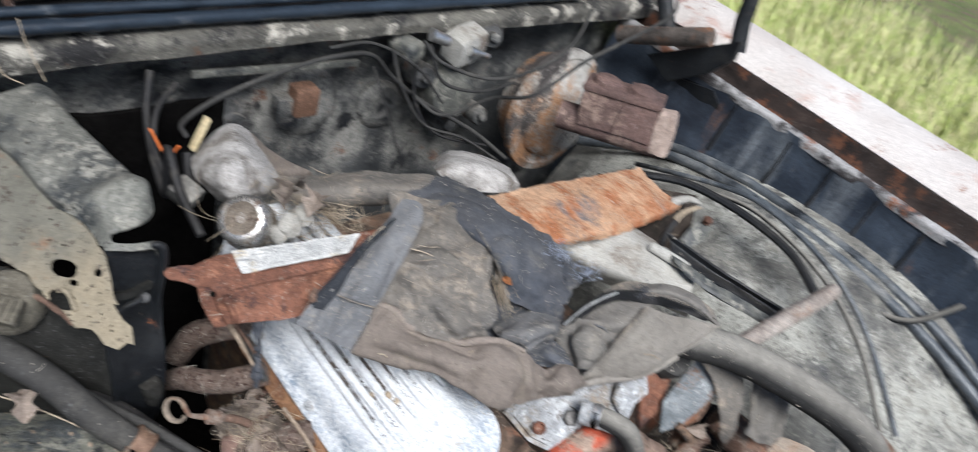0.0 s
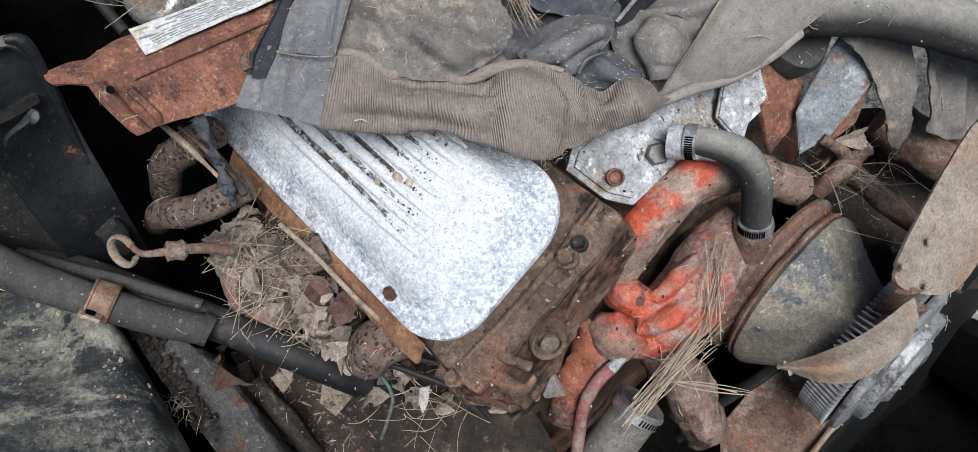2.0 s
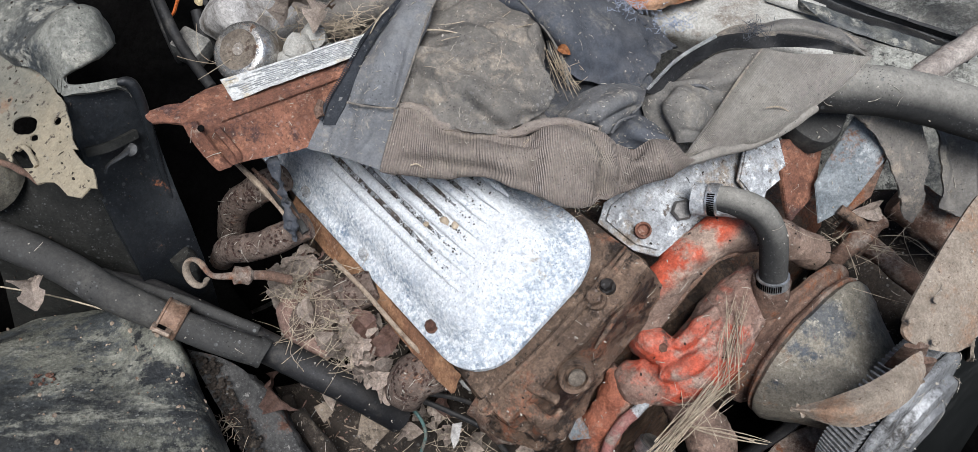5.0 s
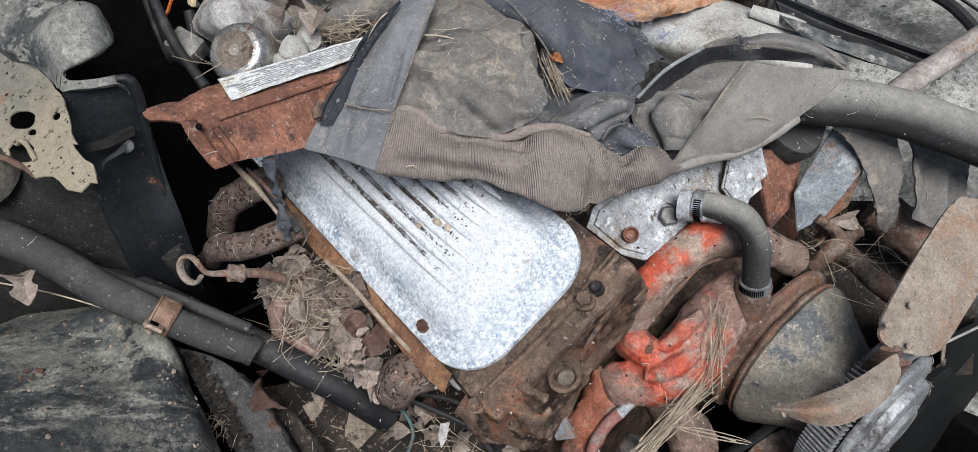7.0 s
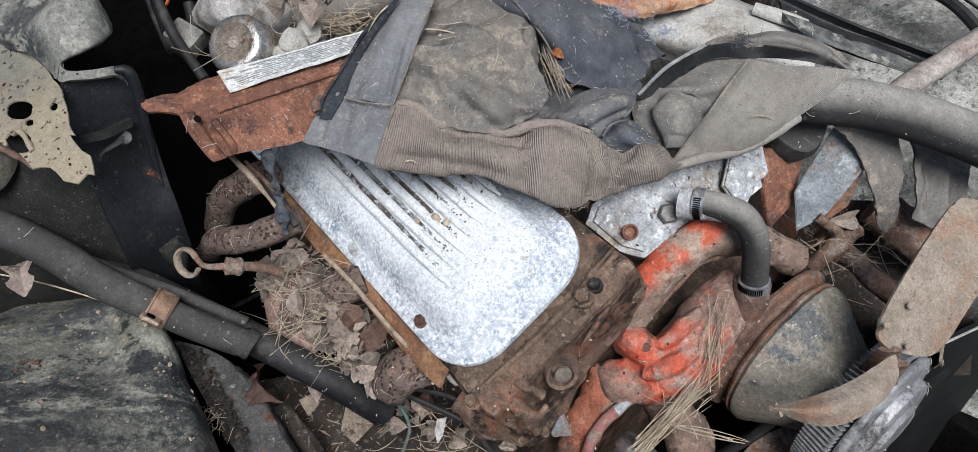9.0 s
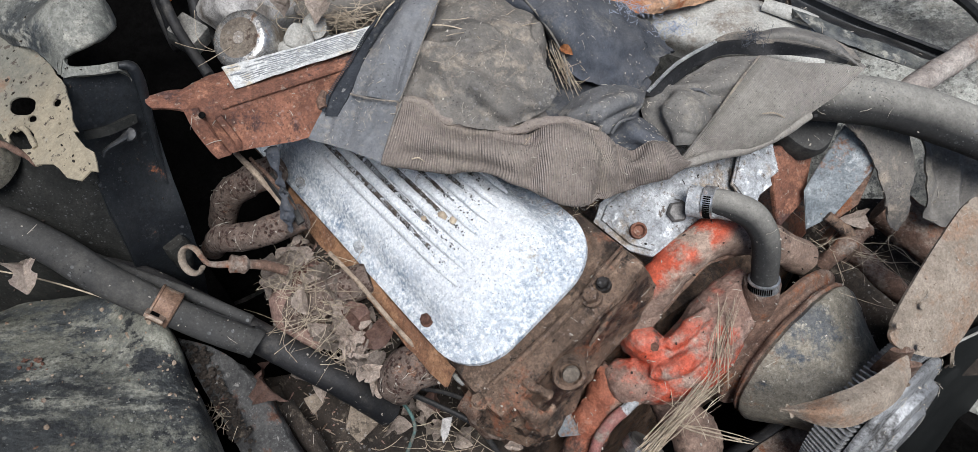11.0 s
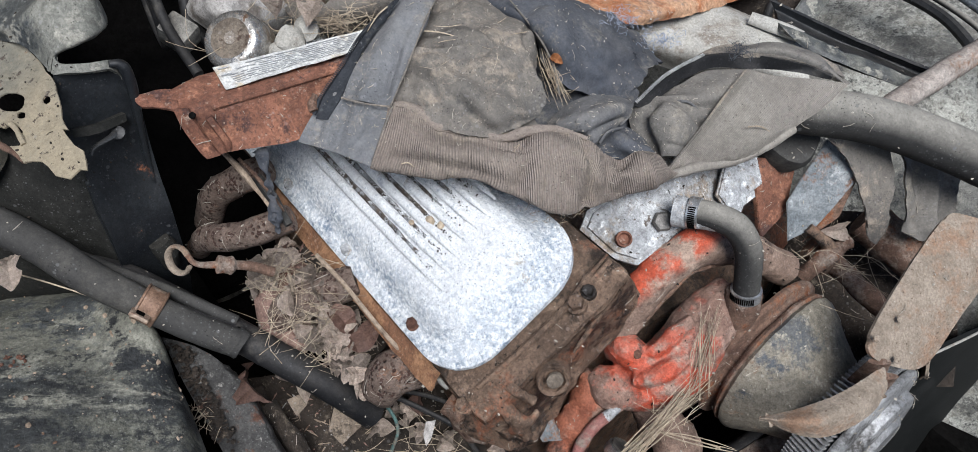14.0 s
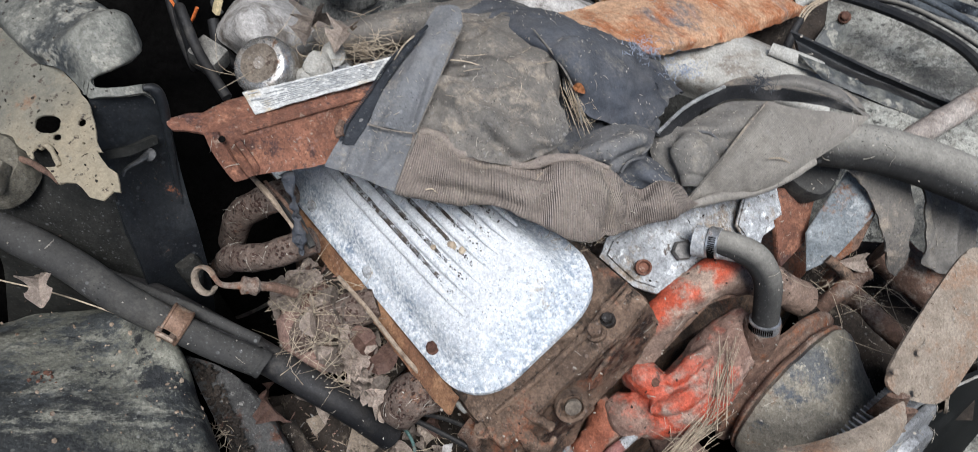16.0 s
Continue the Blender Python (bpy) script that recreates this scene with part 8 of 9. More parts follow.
    for ob in [o for o in j.children if o.name.split(".")[0] in ("body_panel", "torn_flap", "placket", "hem_corner", "waistband", "fold", "dark_panel", "sleeve")]:
        faces = [f for f in ob.data.polygons if f.normal.dot(Vector((0.3, -0.3, 0.85))) > 0.45]
        for k in range(130 if ob.name.startswith("body") else 45):
            f = rl.choice(faces)
            a = rl.uniform(0, 6.283)
            e1 = f.normal.orthogonal().normalized()
            d = (e1 * math.cos(a) + f.normal.cross(e1) * math.sin(a)) * rl.choice((0.0005, 0.0007, 0.001, 0.0012, 0.0015, 0.003))
            p = f.center + f.normal * 0.0006
            t = rl.uniform(0.00015, 0.00035)
            tube([p - d, p + f.normal * 0.0006 + d.cross(f.normal) * rl.uniform(-0.3, 0.3), p + d], [t, t * 1.2, t * 0.6], 4, 4, bm=lint)
    tagged(part("lint", lint, lint_pale, smooth=False), "fine lint and husks scattered on the jacket", "lint", kind="stuff")
    rs = random.Random(37)
    fuzz = bmesh.new()
    for hem in ([(-0.086, 0.003, 0.930), (-0.068, 0.021, 0.927), (-0.046, 0.047, 0.927), (-0.017, 0.076, 0.924), (0.012, 0.090, 0.917), (0.031, 0.105, 0.915), (0.046, 0.121, 0.913), (0.054, 0.136, 0.914), (0.058, 0.151, 0.913), (0.067, 0.177, 0.914), (0.074, 0.206, 0.917), (0.075, 0.235, 0.923), (0.084, 0.266, 0.928), (0.108, 0.322, 0.942), (0.113, 0.393, 0.967), (0.113, 0.423, 0.980)], [(-0.100, 0.038, 0.981), (-0.088, 0.054, 0.972), (-0.074, 0.068, 0.957), (-0.054, 0.090, 0.955), (-0.028, 0.107, 0.954), (-0.018, 0.121, 0.962), (-0.002, 0.144, 0.967), (0.016, 0.162, 0.965)]):
        for p in smooth_line(hem, 260):
            if rs.random() < 0.7:
                q = p + Vector((rs.gauss(0, 0.0012), rs.gauss(0, 0.0012), rs.gauss(0, 0.0012)))
                d = Vector((rs.gauss(0, 1), rs.gauss(0, 1), rs.gauss(0, 1))).normalized() * rs.uniform(0.0012, 0.0045)
                tube([q, q + d * 0.5 + Vector((0, 0, 0.0006)), q + d], 0.00017, 3, 3, bm=fuzz)
    tagged(part("hem_fuzz", fuzz, cloth_rib_pale, j, smooth=False), kind="stuff")
    # frayed threads round the tears
    rnd = random.Random(8)
    def threads(centre, spread, count, length, m):
        bm = bmesh.new()
        for k in range(count):
            p = Vector(centre) + Vector((rnd.gauss(0, spread), rnd.gauss(0, spread), rnd.gauss(0, spread * 0.3) + 0.004))
            d = Vector((rnd.gauss(0, 1), rnd.gauss(0, 1), rnd.gauss(0, 0.7))).normalized() * length * rnd.uniform(0.4, 1.2)
            c = Vector((rnd.gauss(0, 1), rnd.gauss(0, 1), rnd.gauss(0, 1))) * length * 0.3
            tube([p, p + d * 0.5 + c, p + d], 0.00022, 6, 4, bm=bm)
        tagged(part("fray", bm, m, j, smooth=False), kind="stuff")
    blue_thread = surface("blue_thread", [(0.3, (0.20, 0.23, 0.30)), (0.7, (0.36, 0.39, 0.45))], 60, [], 0.9)
    threads((-0.058, 0.279, 1.007), 0.010, 110, 0.006, blue_thread)
    threads((-0.025, 0.300, 0.994), 0.010, 90, 0.007, blue_thread)
    threads((0.034, 0.344, 0.999), 0.006, 60, 0.009, cloth_navy)
    threads((-0.029, 0.111, 0.954), 0.010, 24, 0.010, straw)
    threads((-0.049, 0.183, 0.977), 0.010, 24, 0.014, straw)
    threads((0.041, 0.121, 0.911), 0.012, 24, 0.008, straw)
    for p, q in (((-0.133, 0.082, 1.020), (-0.101, 0.116, 1.017)), ((0.092, 0.299, 0.966), (0.105, 0.316, 0.962)), ((-0.062, 0.022, 0.943), (-0.054, 0.030, 0.941)), ((-0.155, 0.070, 1.037), (-0.153, 0.047, 1.020))):
        bit = part("stalk", tube([p, Vector(p).lerp(Vector(q), 0.5) + Vector((0, 0, 0.003)), q], [0.0007, 0.0007, 0.0004], 8, 6), straw)
        tagged(bit, "pale dry grass stalk lying on the jacket", "stalk", "stalks on the jacket")
    lf = part("leaf", leaf_mesh(random.Random(3), 0.014, 0), surface("leaf_orange", [(0.3, (0.38, 0.14, 0.05)), (0.7, (0.55, 0.27, 0.12))], 60, [], 0.7))
    lf.matrix_world = Matrix.Translation((-0.059, 0.193, 0.992)) @ pose(0, 0, 0, 40, 10, 20)
    tagged(lf, "small curled orange leaf caught on the jacket", "leaf", "dry leaves")


jacket()


# ---- upper hose, far bank and the rods behind the jacket ----
def far_side():
    h = thing("radiator_hose", (0.258, 0.396, 1.003), "thick dusty black upper radiator hose", "hose")
    part("hose", tube([(0.053, 0.371, 0.943), (0.089, 0.399, 0.944), (0.125, 0.443, 0.940), (0.167, 0.486, 0.929), (0.215, 0.535, 0.908), (0.282, 0.602, 0.870), (0.359, 0.676, 0.799)], [0.024, 0.0245, 0.025], 60, 24, wave=0.0006), dusty_rubber, h)
    part("end_collar", tube([(0.318, 0.639, 0.836), (0.336, 0.655, 0.821)], [0.0262, 0.0262], 6, 24), clamp_rust, h, "worn steel hose clamp")
    fc = thing("far_valve_cover", (-0.12, 0.52, 0.84), "dusty pale rocker cover on the engine's other bank", "valve cover")
    part("cover", sheet([[(-0.238, 0.508, 0.937), (-0.153, 0.546, 0.921), (-0.089, 0.570, 0.914), (-0.009, 0.604, 0.902)],
        [(-0.203, 0.456, 0.952), (-0.125, 0.493, 0.943), (-0.065, 0.517, 0.935), (0.009, 0.551, 0.923)],
        [(-0.181, 0.413, 0.948), (-0.117, 0.446, 0.936), (-0.052, 0.481, 0.928), (0.022, 0.522, 0.921)],
        [(-0.149, 0.387, 0.925), (-0.094, 0.417, 0.917), (-0.034, 0.458, 0.915), (0.038, 0.505, 0.911)],
        [(-0.144, 0.404, 0.888), (-0.090, 0.437, 0.880), (-0.034, 0.481, 0.879), (0.038, 0.524, 0.879)]], 50, 34, 0.006, wave=0.002, wave_scale=12), pale_grey, fc)
    part("clip", tube([(-0.061, 0.508, 0.944), (-0.041, 0.518, 0.942), (-0.021, 0.528, 0.940), (-0.006, 0.537, 0.937)], [0.0075, 0.0085, 0.0085, 0.0075], 20, 14, flat=0.55), pale_grey, fc, "pale flat clip on the cover edge")
    part("flange", sheet([[(-0.032, 0.522, 0.948), (0.021, 0.548, 0.937), (0.069, 0.580, 0.927), (0.123, 0.618, 0.912)],
        [(-0.016, 0.514, 0.947), (0.032, 0.538, 0.936), (0.080, 0.570, 0.925), (0.130, 0.605, 0.911)],
        [(0.007, 0.520, 0.936), (0.043, 0.537, 0.930), (0.086, 0.569, 0.919), (0.133, 0.604, 0.905)]], 30, 10, 0.005, wave=0.003, wave_scale=40), olive_dust, fc, "dusty grey flange below the cover")
    # black strip laid along the dark band beside the far cover
    part("channel", sheet([[(-0.065, 0.546, 0.954), (-0.001, 0.581, 0.938), (0.050, 0.612, 0.926), (0.112, 0.652, 0.911)],
        [(-0.056, 0.551, 0.943), (0.004, 0.586, 0.925), (0.052, 0.619, 0.914), (0.114, 0.658, 0.899)],
        [(-0.040, 0.536, 0.942), (0.015, 0.562, 0.929), (0.064, 0.594, 0.918), (0.126, 0.634, 0.902)]], 30, 10, 0.004, wave=0.002), black_paint, fc, "black strip between cover and wheel dome")
    # dark sheet added where the gap behind the far cover lies in shade
    part("heat_shield", sheet([[(-0.260, 0.615, 0.912), (-0.197, 0.674, 0.915), (-0.130, 0.732, 0.930)],
        [(-0.208, 0.604, 0.890), (-0.149, 0.638, 0.894), (-0.083, 0.667, 0.904)],
        [(-0.178, 0.600, 0.877), (-0.115, 0.620, 0.868), (-0.057, 0.635, 0.875)]], 20, 16, 0.004, wave=0.004), dirt, fc, "dark sheet standing in for the shaded gap behind the cover")
    hb2 = thing("wing_bracket", (-0.059, 0.659, 0.908), "dusty grey bracket with a rusty bolt on the wheel dome", "bracket")
    part("plate", plate([(-0.077, 0.634, 0.905), (-0.081, 0.659, 0.927), (-0.076, 0.674, 0.932), (-0.058, 0.687, 0.927), (-0.055, 0.664, 0.907), (-0.060, 0.638, 0.894)], 0.006, 0.002, wave=0.002), olive_dust, hb2)
    hexhead((-0.070, 0.676, 0.937), (0.4, -0.6, 0.7), 0.010, hb2, rust_bolt)
    fw = thing("frayed_cable", (-0.077, 0.576, 0.916), "black cable with bare copper strands", "cable")
    part("sheath", tube([(-0.076, 0.571, 0.912), (-0.080, 0.579, 0.928), (-0.083, 0.588, 0.940), (-0.085, 0.597, 0.948)], [0.006, 0.0055, 0.005], 20, 10), black_rubber, fw)
    for side in (-0.003, 0.0, 0.003):
        part("strand", tube([Vector(p) + Vector((side, side * 0.6, 0)) for p in [(-0.084, 0.595, 0.946), (-0.085, 0.603, 0.957), (-0.082, 0.613, 0.966), (-0.075, 0.630, 0.975)]], 0.0013, 20, 6), straw, fw)
    rod = thing("stay_rod", (0.132, 0.511, 0.945), "pale rusty steel stay rod", "rod")
    part("rod", tube([(0.130, 0.452, 0.931), (0.141, 0.591, 0.956), (0.148, 0.685, 0.974)], [0.0125, 0.013, 0.0115], 30, 14, wave=0.0015), surface("rod_pink", [(0.3, (0.20, 0.165, 0.14)), (0.7, (0.34, 0.30, 0.265))], 26, [((0.20, 0.12, 0.08), 30, 0.58, 0.76, 0.9)], 0.85, bump=0.6, fray=0.5), rod)
    # hanging cloth tails, blue-grey bracket and dark parts under the hose
    c = thing("cloth_tail", (0.176, 0.501, 0.800), "ragged end of grey cloth hanging below the hose", "cloth")
    part("tail", sheet([[(0.104, 0.421, 0.921), (0.126, 0.462, 0.908), (0.152, 0.502, 0.893)], [(0.135, 0.450, 0.886), (0.153, 0.473, 0.879), (0.171, 0.494, 0.872)], [(0.164, 0.456, 0.851), (0.176, 0.467, 0.849), (0.185, 0.482, 0.852)], [(0.192, 0.454, 0.812), (0.200, 0.460, 0.810), (0.196, 0.476, 0.824)]], 20, 30, 0.003, wave=0.003, ragged=0.003), cloth_grey, c)
    part("tail", sheet([[(0.149, 0.538, 0.876), (0.176, 0.573, 0.864), (0.203, 0.604, 0.848)], [(0.179, 0.519, 0.839), (0.199, 0.543, 0.831), (0.221, 0.581, 0.817)], [(0.202, 0.514, 0.802), (0.217, 0.524, 0.796), (0.240, 0.558, 0.786)]], 36, 30, 0.003, wave=0.003, wave_scale=22, ragged=0.003, folds=(([(0.159, 0.535, 0.869), (0.192, 0.513, 0.814)], 0.007, 0.009), ([(0.171, 0.548, 0.865), (0.203, 0.525, 0.811)], 0.006, -0.008), ([(0.183, 0.564, 0.859), (0.216, 0.539, 0.804)], 0.007, 0.009), ([(0.198, 0.580, 0.853), (0.229, 0.556, 0.799)], 0.006, -0.008))), cloth_warm, c)
    b = thing("alternator_bracket", (0.132, 0.405, 0.798), "blue-grey steel bracket with rusty edges", "bracket")
    part("plate", plate([(0.105, 0.451, 0.896), (0.143, 0.469, 0.878), (0.149, 0.461, 0.867), (0.145, 0.420, 0.813), (0.133, 0.395, 0.798), (0.110, 0.406, 0.832)], 0.004, 0.001, wave=0.003), blue_steel, b)
    part("web", plate([(0.144, 0.472, 0.872), (0.154, 0.446, 0.823), (0.139, 0.418, 0.786), (0.142, 0.429, 0.806)], 0.004, 0.001), rusty_iron, b)
    k = thing("rubber_boot", (0.089, 0.418, 0.872), "round dusty black rubber boot under the jacket", "boot")
    part("boot", turned([(-0.02, 0.03), (0.0, 0.033), (0.008, 0.030), (0.012, 0.018), (0.012, 0.003)], (0.077, 0.422, 0.892), (0.4, -0.3, 0.85), 28, wave=0.003), rubber, k)
    rb = thing("rusty_bracket", (0.091, 0.402, 0.830), "flat red-brown rusted bracket", "bracket")
    part("plate", plate([(0.068, 0.379, 0.877), (0.086, 0.444, 0.863), (0.108, 0.420, 0.814), (0.113, 0.377, 0.795), (0.088, 0.374, 0.842)], 0.006, 0.001, wave=0.004), rust_strip, rb)
    for pts, r, m, nm, lb in (([(0.143, 0.430, 0.777), (0.184, 0.451, 0.758), (0.238, 0.472, 0.728), (0.281, 0.508, 0.688)], 0.012, rusty_iron, "steering_rod", "rusty steel rod deep in the bay"), ([(0.163, 0.394, 0.766), (0.170, 0.418, 0.791), (0.173, 0.451, 0.797)], 0.009, rusty_iron, "linkage", "rusty throttle linkage arm"), ([(0.140, 0.414, 0.813), (0.170, 0.426, 0.796), (0.172, 0.413, 0.771)], 0.007, brown_grease, "linkage", "greasy throttle linkage arm"), ([(0.150, 0.537, 0.772), (0.213, 0.556, 0.748), (0.273, 0.591, 0.723)], 0.026, rusty_iron, "steering_rod", "thick rusty pipe deep in the bay")):
        t = thing(nm, pts[0], lb, "rod")
        part("bar", tube(pts, r, 24, 12, wave=0.003), m, t)
    # orange rusted plate
    p = thing("orange_plate", (-0.202, 0.521, 0.870), "orange rusted sheet metal plate with grey stains", "plate")
    part("plate", sheet([[(-0.222, 0.311, 0.968), (-0.221, 0.413, 0.964), (-0.214, 0.527, 0.959), (-0.221, 0.670, 0.941)],
                         [(-0.186, 0.302, 0.973), (-0.175, 0.391, 0.973), (-0.173, 0.509, 0.964), (-0.179, 0.661, 0.941)],
                         [(-0.150, 0.309, 0.973), (-0.139, 0.389, 0.968), (-0.136, 0.499, 0.959), (-0.147, 0.664, 0.937)],
                         [(-0.114, 0.331, 0.968), (-0.107, 0.384, 0.964), (-0.108, 0.484, 0.955), (-0.124, 0.671, 0.932)],
                         [(-0.107, 0.364, 0.955), (-0.105, 0.400, 0.950), (-0.101, 0.498, 0.941), (-0.125, 0.673, 0.919)]], 60, 34, 0.004, wave=0.004, wave_scale=12, ragged=0.003), orange_rust, p)
    part("lug", tube([(-0.133, 0.659, 0.932), (-0.118, 0.677, 0.946), (-0.097, 0.681, 0.950)], [0.008, 0.006, 0.004], 12, 10, wave=0.002), pale_grey, p)


far_side()


# ---- on and before the firewall ----
def firewall_things():
    b = thing("brake_servo", (-0.500, 0.773, 0.684), "round brake servo with peeling zinc and orange rust", "brake servo")
    c = Vector((-0.52, 0.775, 0.852))
    ax = Vector((1, 0.06, 0.10))
    part("shell", turned([(-0.06, 0.06), (-0.055, 0.10), (-0.01, 0.122), (0.0, 0.128), (0.012, 0.128), (0.016, 0.118), (0.010, 0.108), (0.012, 0.100), (0.034, 0.092), (0.050, 0.075), (0.055, 0.05), (0.056, 0.03)], c, ax, 56, wave=0.002), booster_zinc, b)
    part("band", turned([(-0.004, 0.129), (-0.002, 0.133), (0.012, 0.133), (0.014, 0.129)], c, ax, 56), booster_zinc, b)
    m = thing("master_cylinder", (-0.360, 0.788, 0.882), "brown rusted brake master cylinder with a stepped lid", "master cylinder")
    q = Matrix.Translation((-0.330, 0.712, 0.976)) @ pose(0, 0, 0, -4, -6, 32) @ Matrix.Scale(0.74, 4)
    part("reservoir", box((0.185, 0.085, 0.095), q, 0.008, cuts=2, wave=0.003), mcyl_rust, m)
    part("lid", box((0.195, 0.095, 0.016), q @ pose(0, 0, 0.052), 0.005), mcyl_rust, m)
    for x in (-0.045, 0.045):
        part("lid_dome", turned([(0, 0.027), (0.009, 0.025), (0.012, 0.019), (0.013, 0.004)], q @ Vector((x, 0, 0.058)), (0, 0, 1), 24), mcyl_rust, m)
    part("front_boss", box((0.05, 0.075, 0.10), q @ pose(0.115, 0, -0.015), 0.012, cuts=2, wave=0.006), surface("boss_tan", [(0.3, (0.26, 0.19, 0.155)), (0.7, (0.40, 0.32, 0.27))], 30, [], 0.85, bump=0.6), m)
    part("bore", tube([q @ Vector((-0.14, 0, -0.05)), q @ Vector((0.12, 0, -0.05))], 0.026, 8, 18), mcyl_rust, m)
    part("bail", tube([q @ Vector((0.0, -0.05, -0.04)), q @ Vector((0.01, -0.053, 0.03)), q @ Vector((0.012, -0.02, 0.070)), q @ Vector((0.015, 0.03, 0.070)), q @ Vector((0.015, 0.05, 0.02))], 0.0014, 24, 8), mcyl_rust, m)
    w = thing("wiper_motor", (-0.600, 0.557, 0.936), "grey wiper motor with a pale square cover", "motor")
    part("body", turned([(-0.06, 0.05), (0.0, 0.05), (0.01, 0.045), (0.014, 0.02)], (-0.600, 0.563, 0.869), (1, -0.1, 0.2), 28, wave=0.003), olive_dust, w)
    part("cover", box((0.05, 0.075, 0.055), Matrix.Translation((-0.600, 0.559, 0.975)) @ pose(0, 0, 0, 8, 0, 12), 0.008, cuts=1, wave=0.006), pale_grey, w)
    part("terminal", tube([(-0.570, 0.549, 0.979), (-0.560, 0.589, 0.970)], [0.010, 0.006, 0.005], 8, 10), steel, w)
    part("terminal", tube([(-0.580, 0.458, 1.013), (-0.570, 0.492, 1.003)], [0.012, 0.010], 6, 10), steel, w)
    part("solenoid", turned([(-0.03, 0.022), (0.02, 0.022), (0.024, 0.016), (0.025, 0.003)], (-0.620, 0.449, 0.966), (1, 0.1, 0.1), 20), olive_dust, w)
    for p, r in (((-0.620, 0.587, 0.789), 0.030), ((-0.600, 0.656, 0.805), 0.020), ((-0.620, 0.502, 0.900), 0.024), ((-0.620, 0.644, 0.975), 0.026)):
        part("boss", turned([(-0.05, r), (0.0, r), (0.008, r * 0.8), (0.010, r * 0.4), (0.022, r * 0.35), (0.024, r * 0.2)], p, (1, -0.3, 0.3), 20, wave=0.003), firewall_paint, w)
    s = thing("firewall_strip", (-0.660, 0.221, 0.926), "narrow grey metal retaining strip on the firewall", "strip")
    part("strip", box((0.008, 0.30, 0.012), Matrix.Translation((-0.655, 0.224, 0.930)) @ pose(0, 0, 0, -2, 0, 0), 0.002), olive_dust, s)
    k = thing("wiring_connector", (-0.630, 0.249, 0.866), "brown and grey plastic connector blocks on the firewall", "connector")
    part("block", box((0.035, 0.042, 0.05), Matrix.Translation((-0.620, 0.251, 0.888)), 0.004), surface("connector_brown", [(0.3, (0.10, 0.055, 0.035)), (0.7, (0.18, 0.10, 0.065))], 30, [], 0.7), k)
    part("block", box((0.03, 0.03, 0.045), Matrix.Translation((-0.630, 0.220, 0.871)), 0.004), firewall_paint, k)
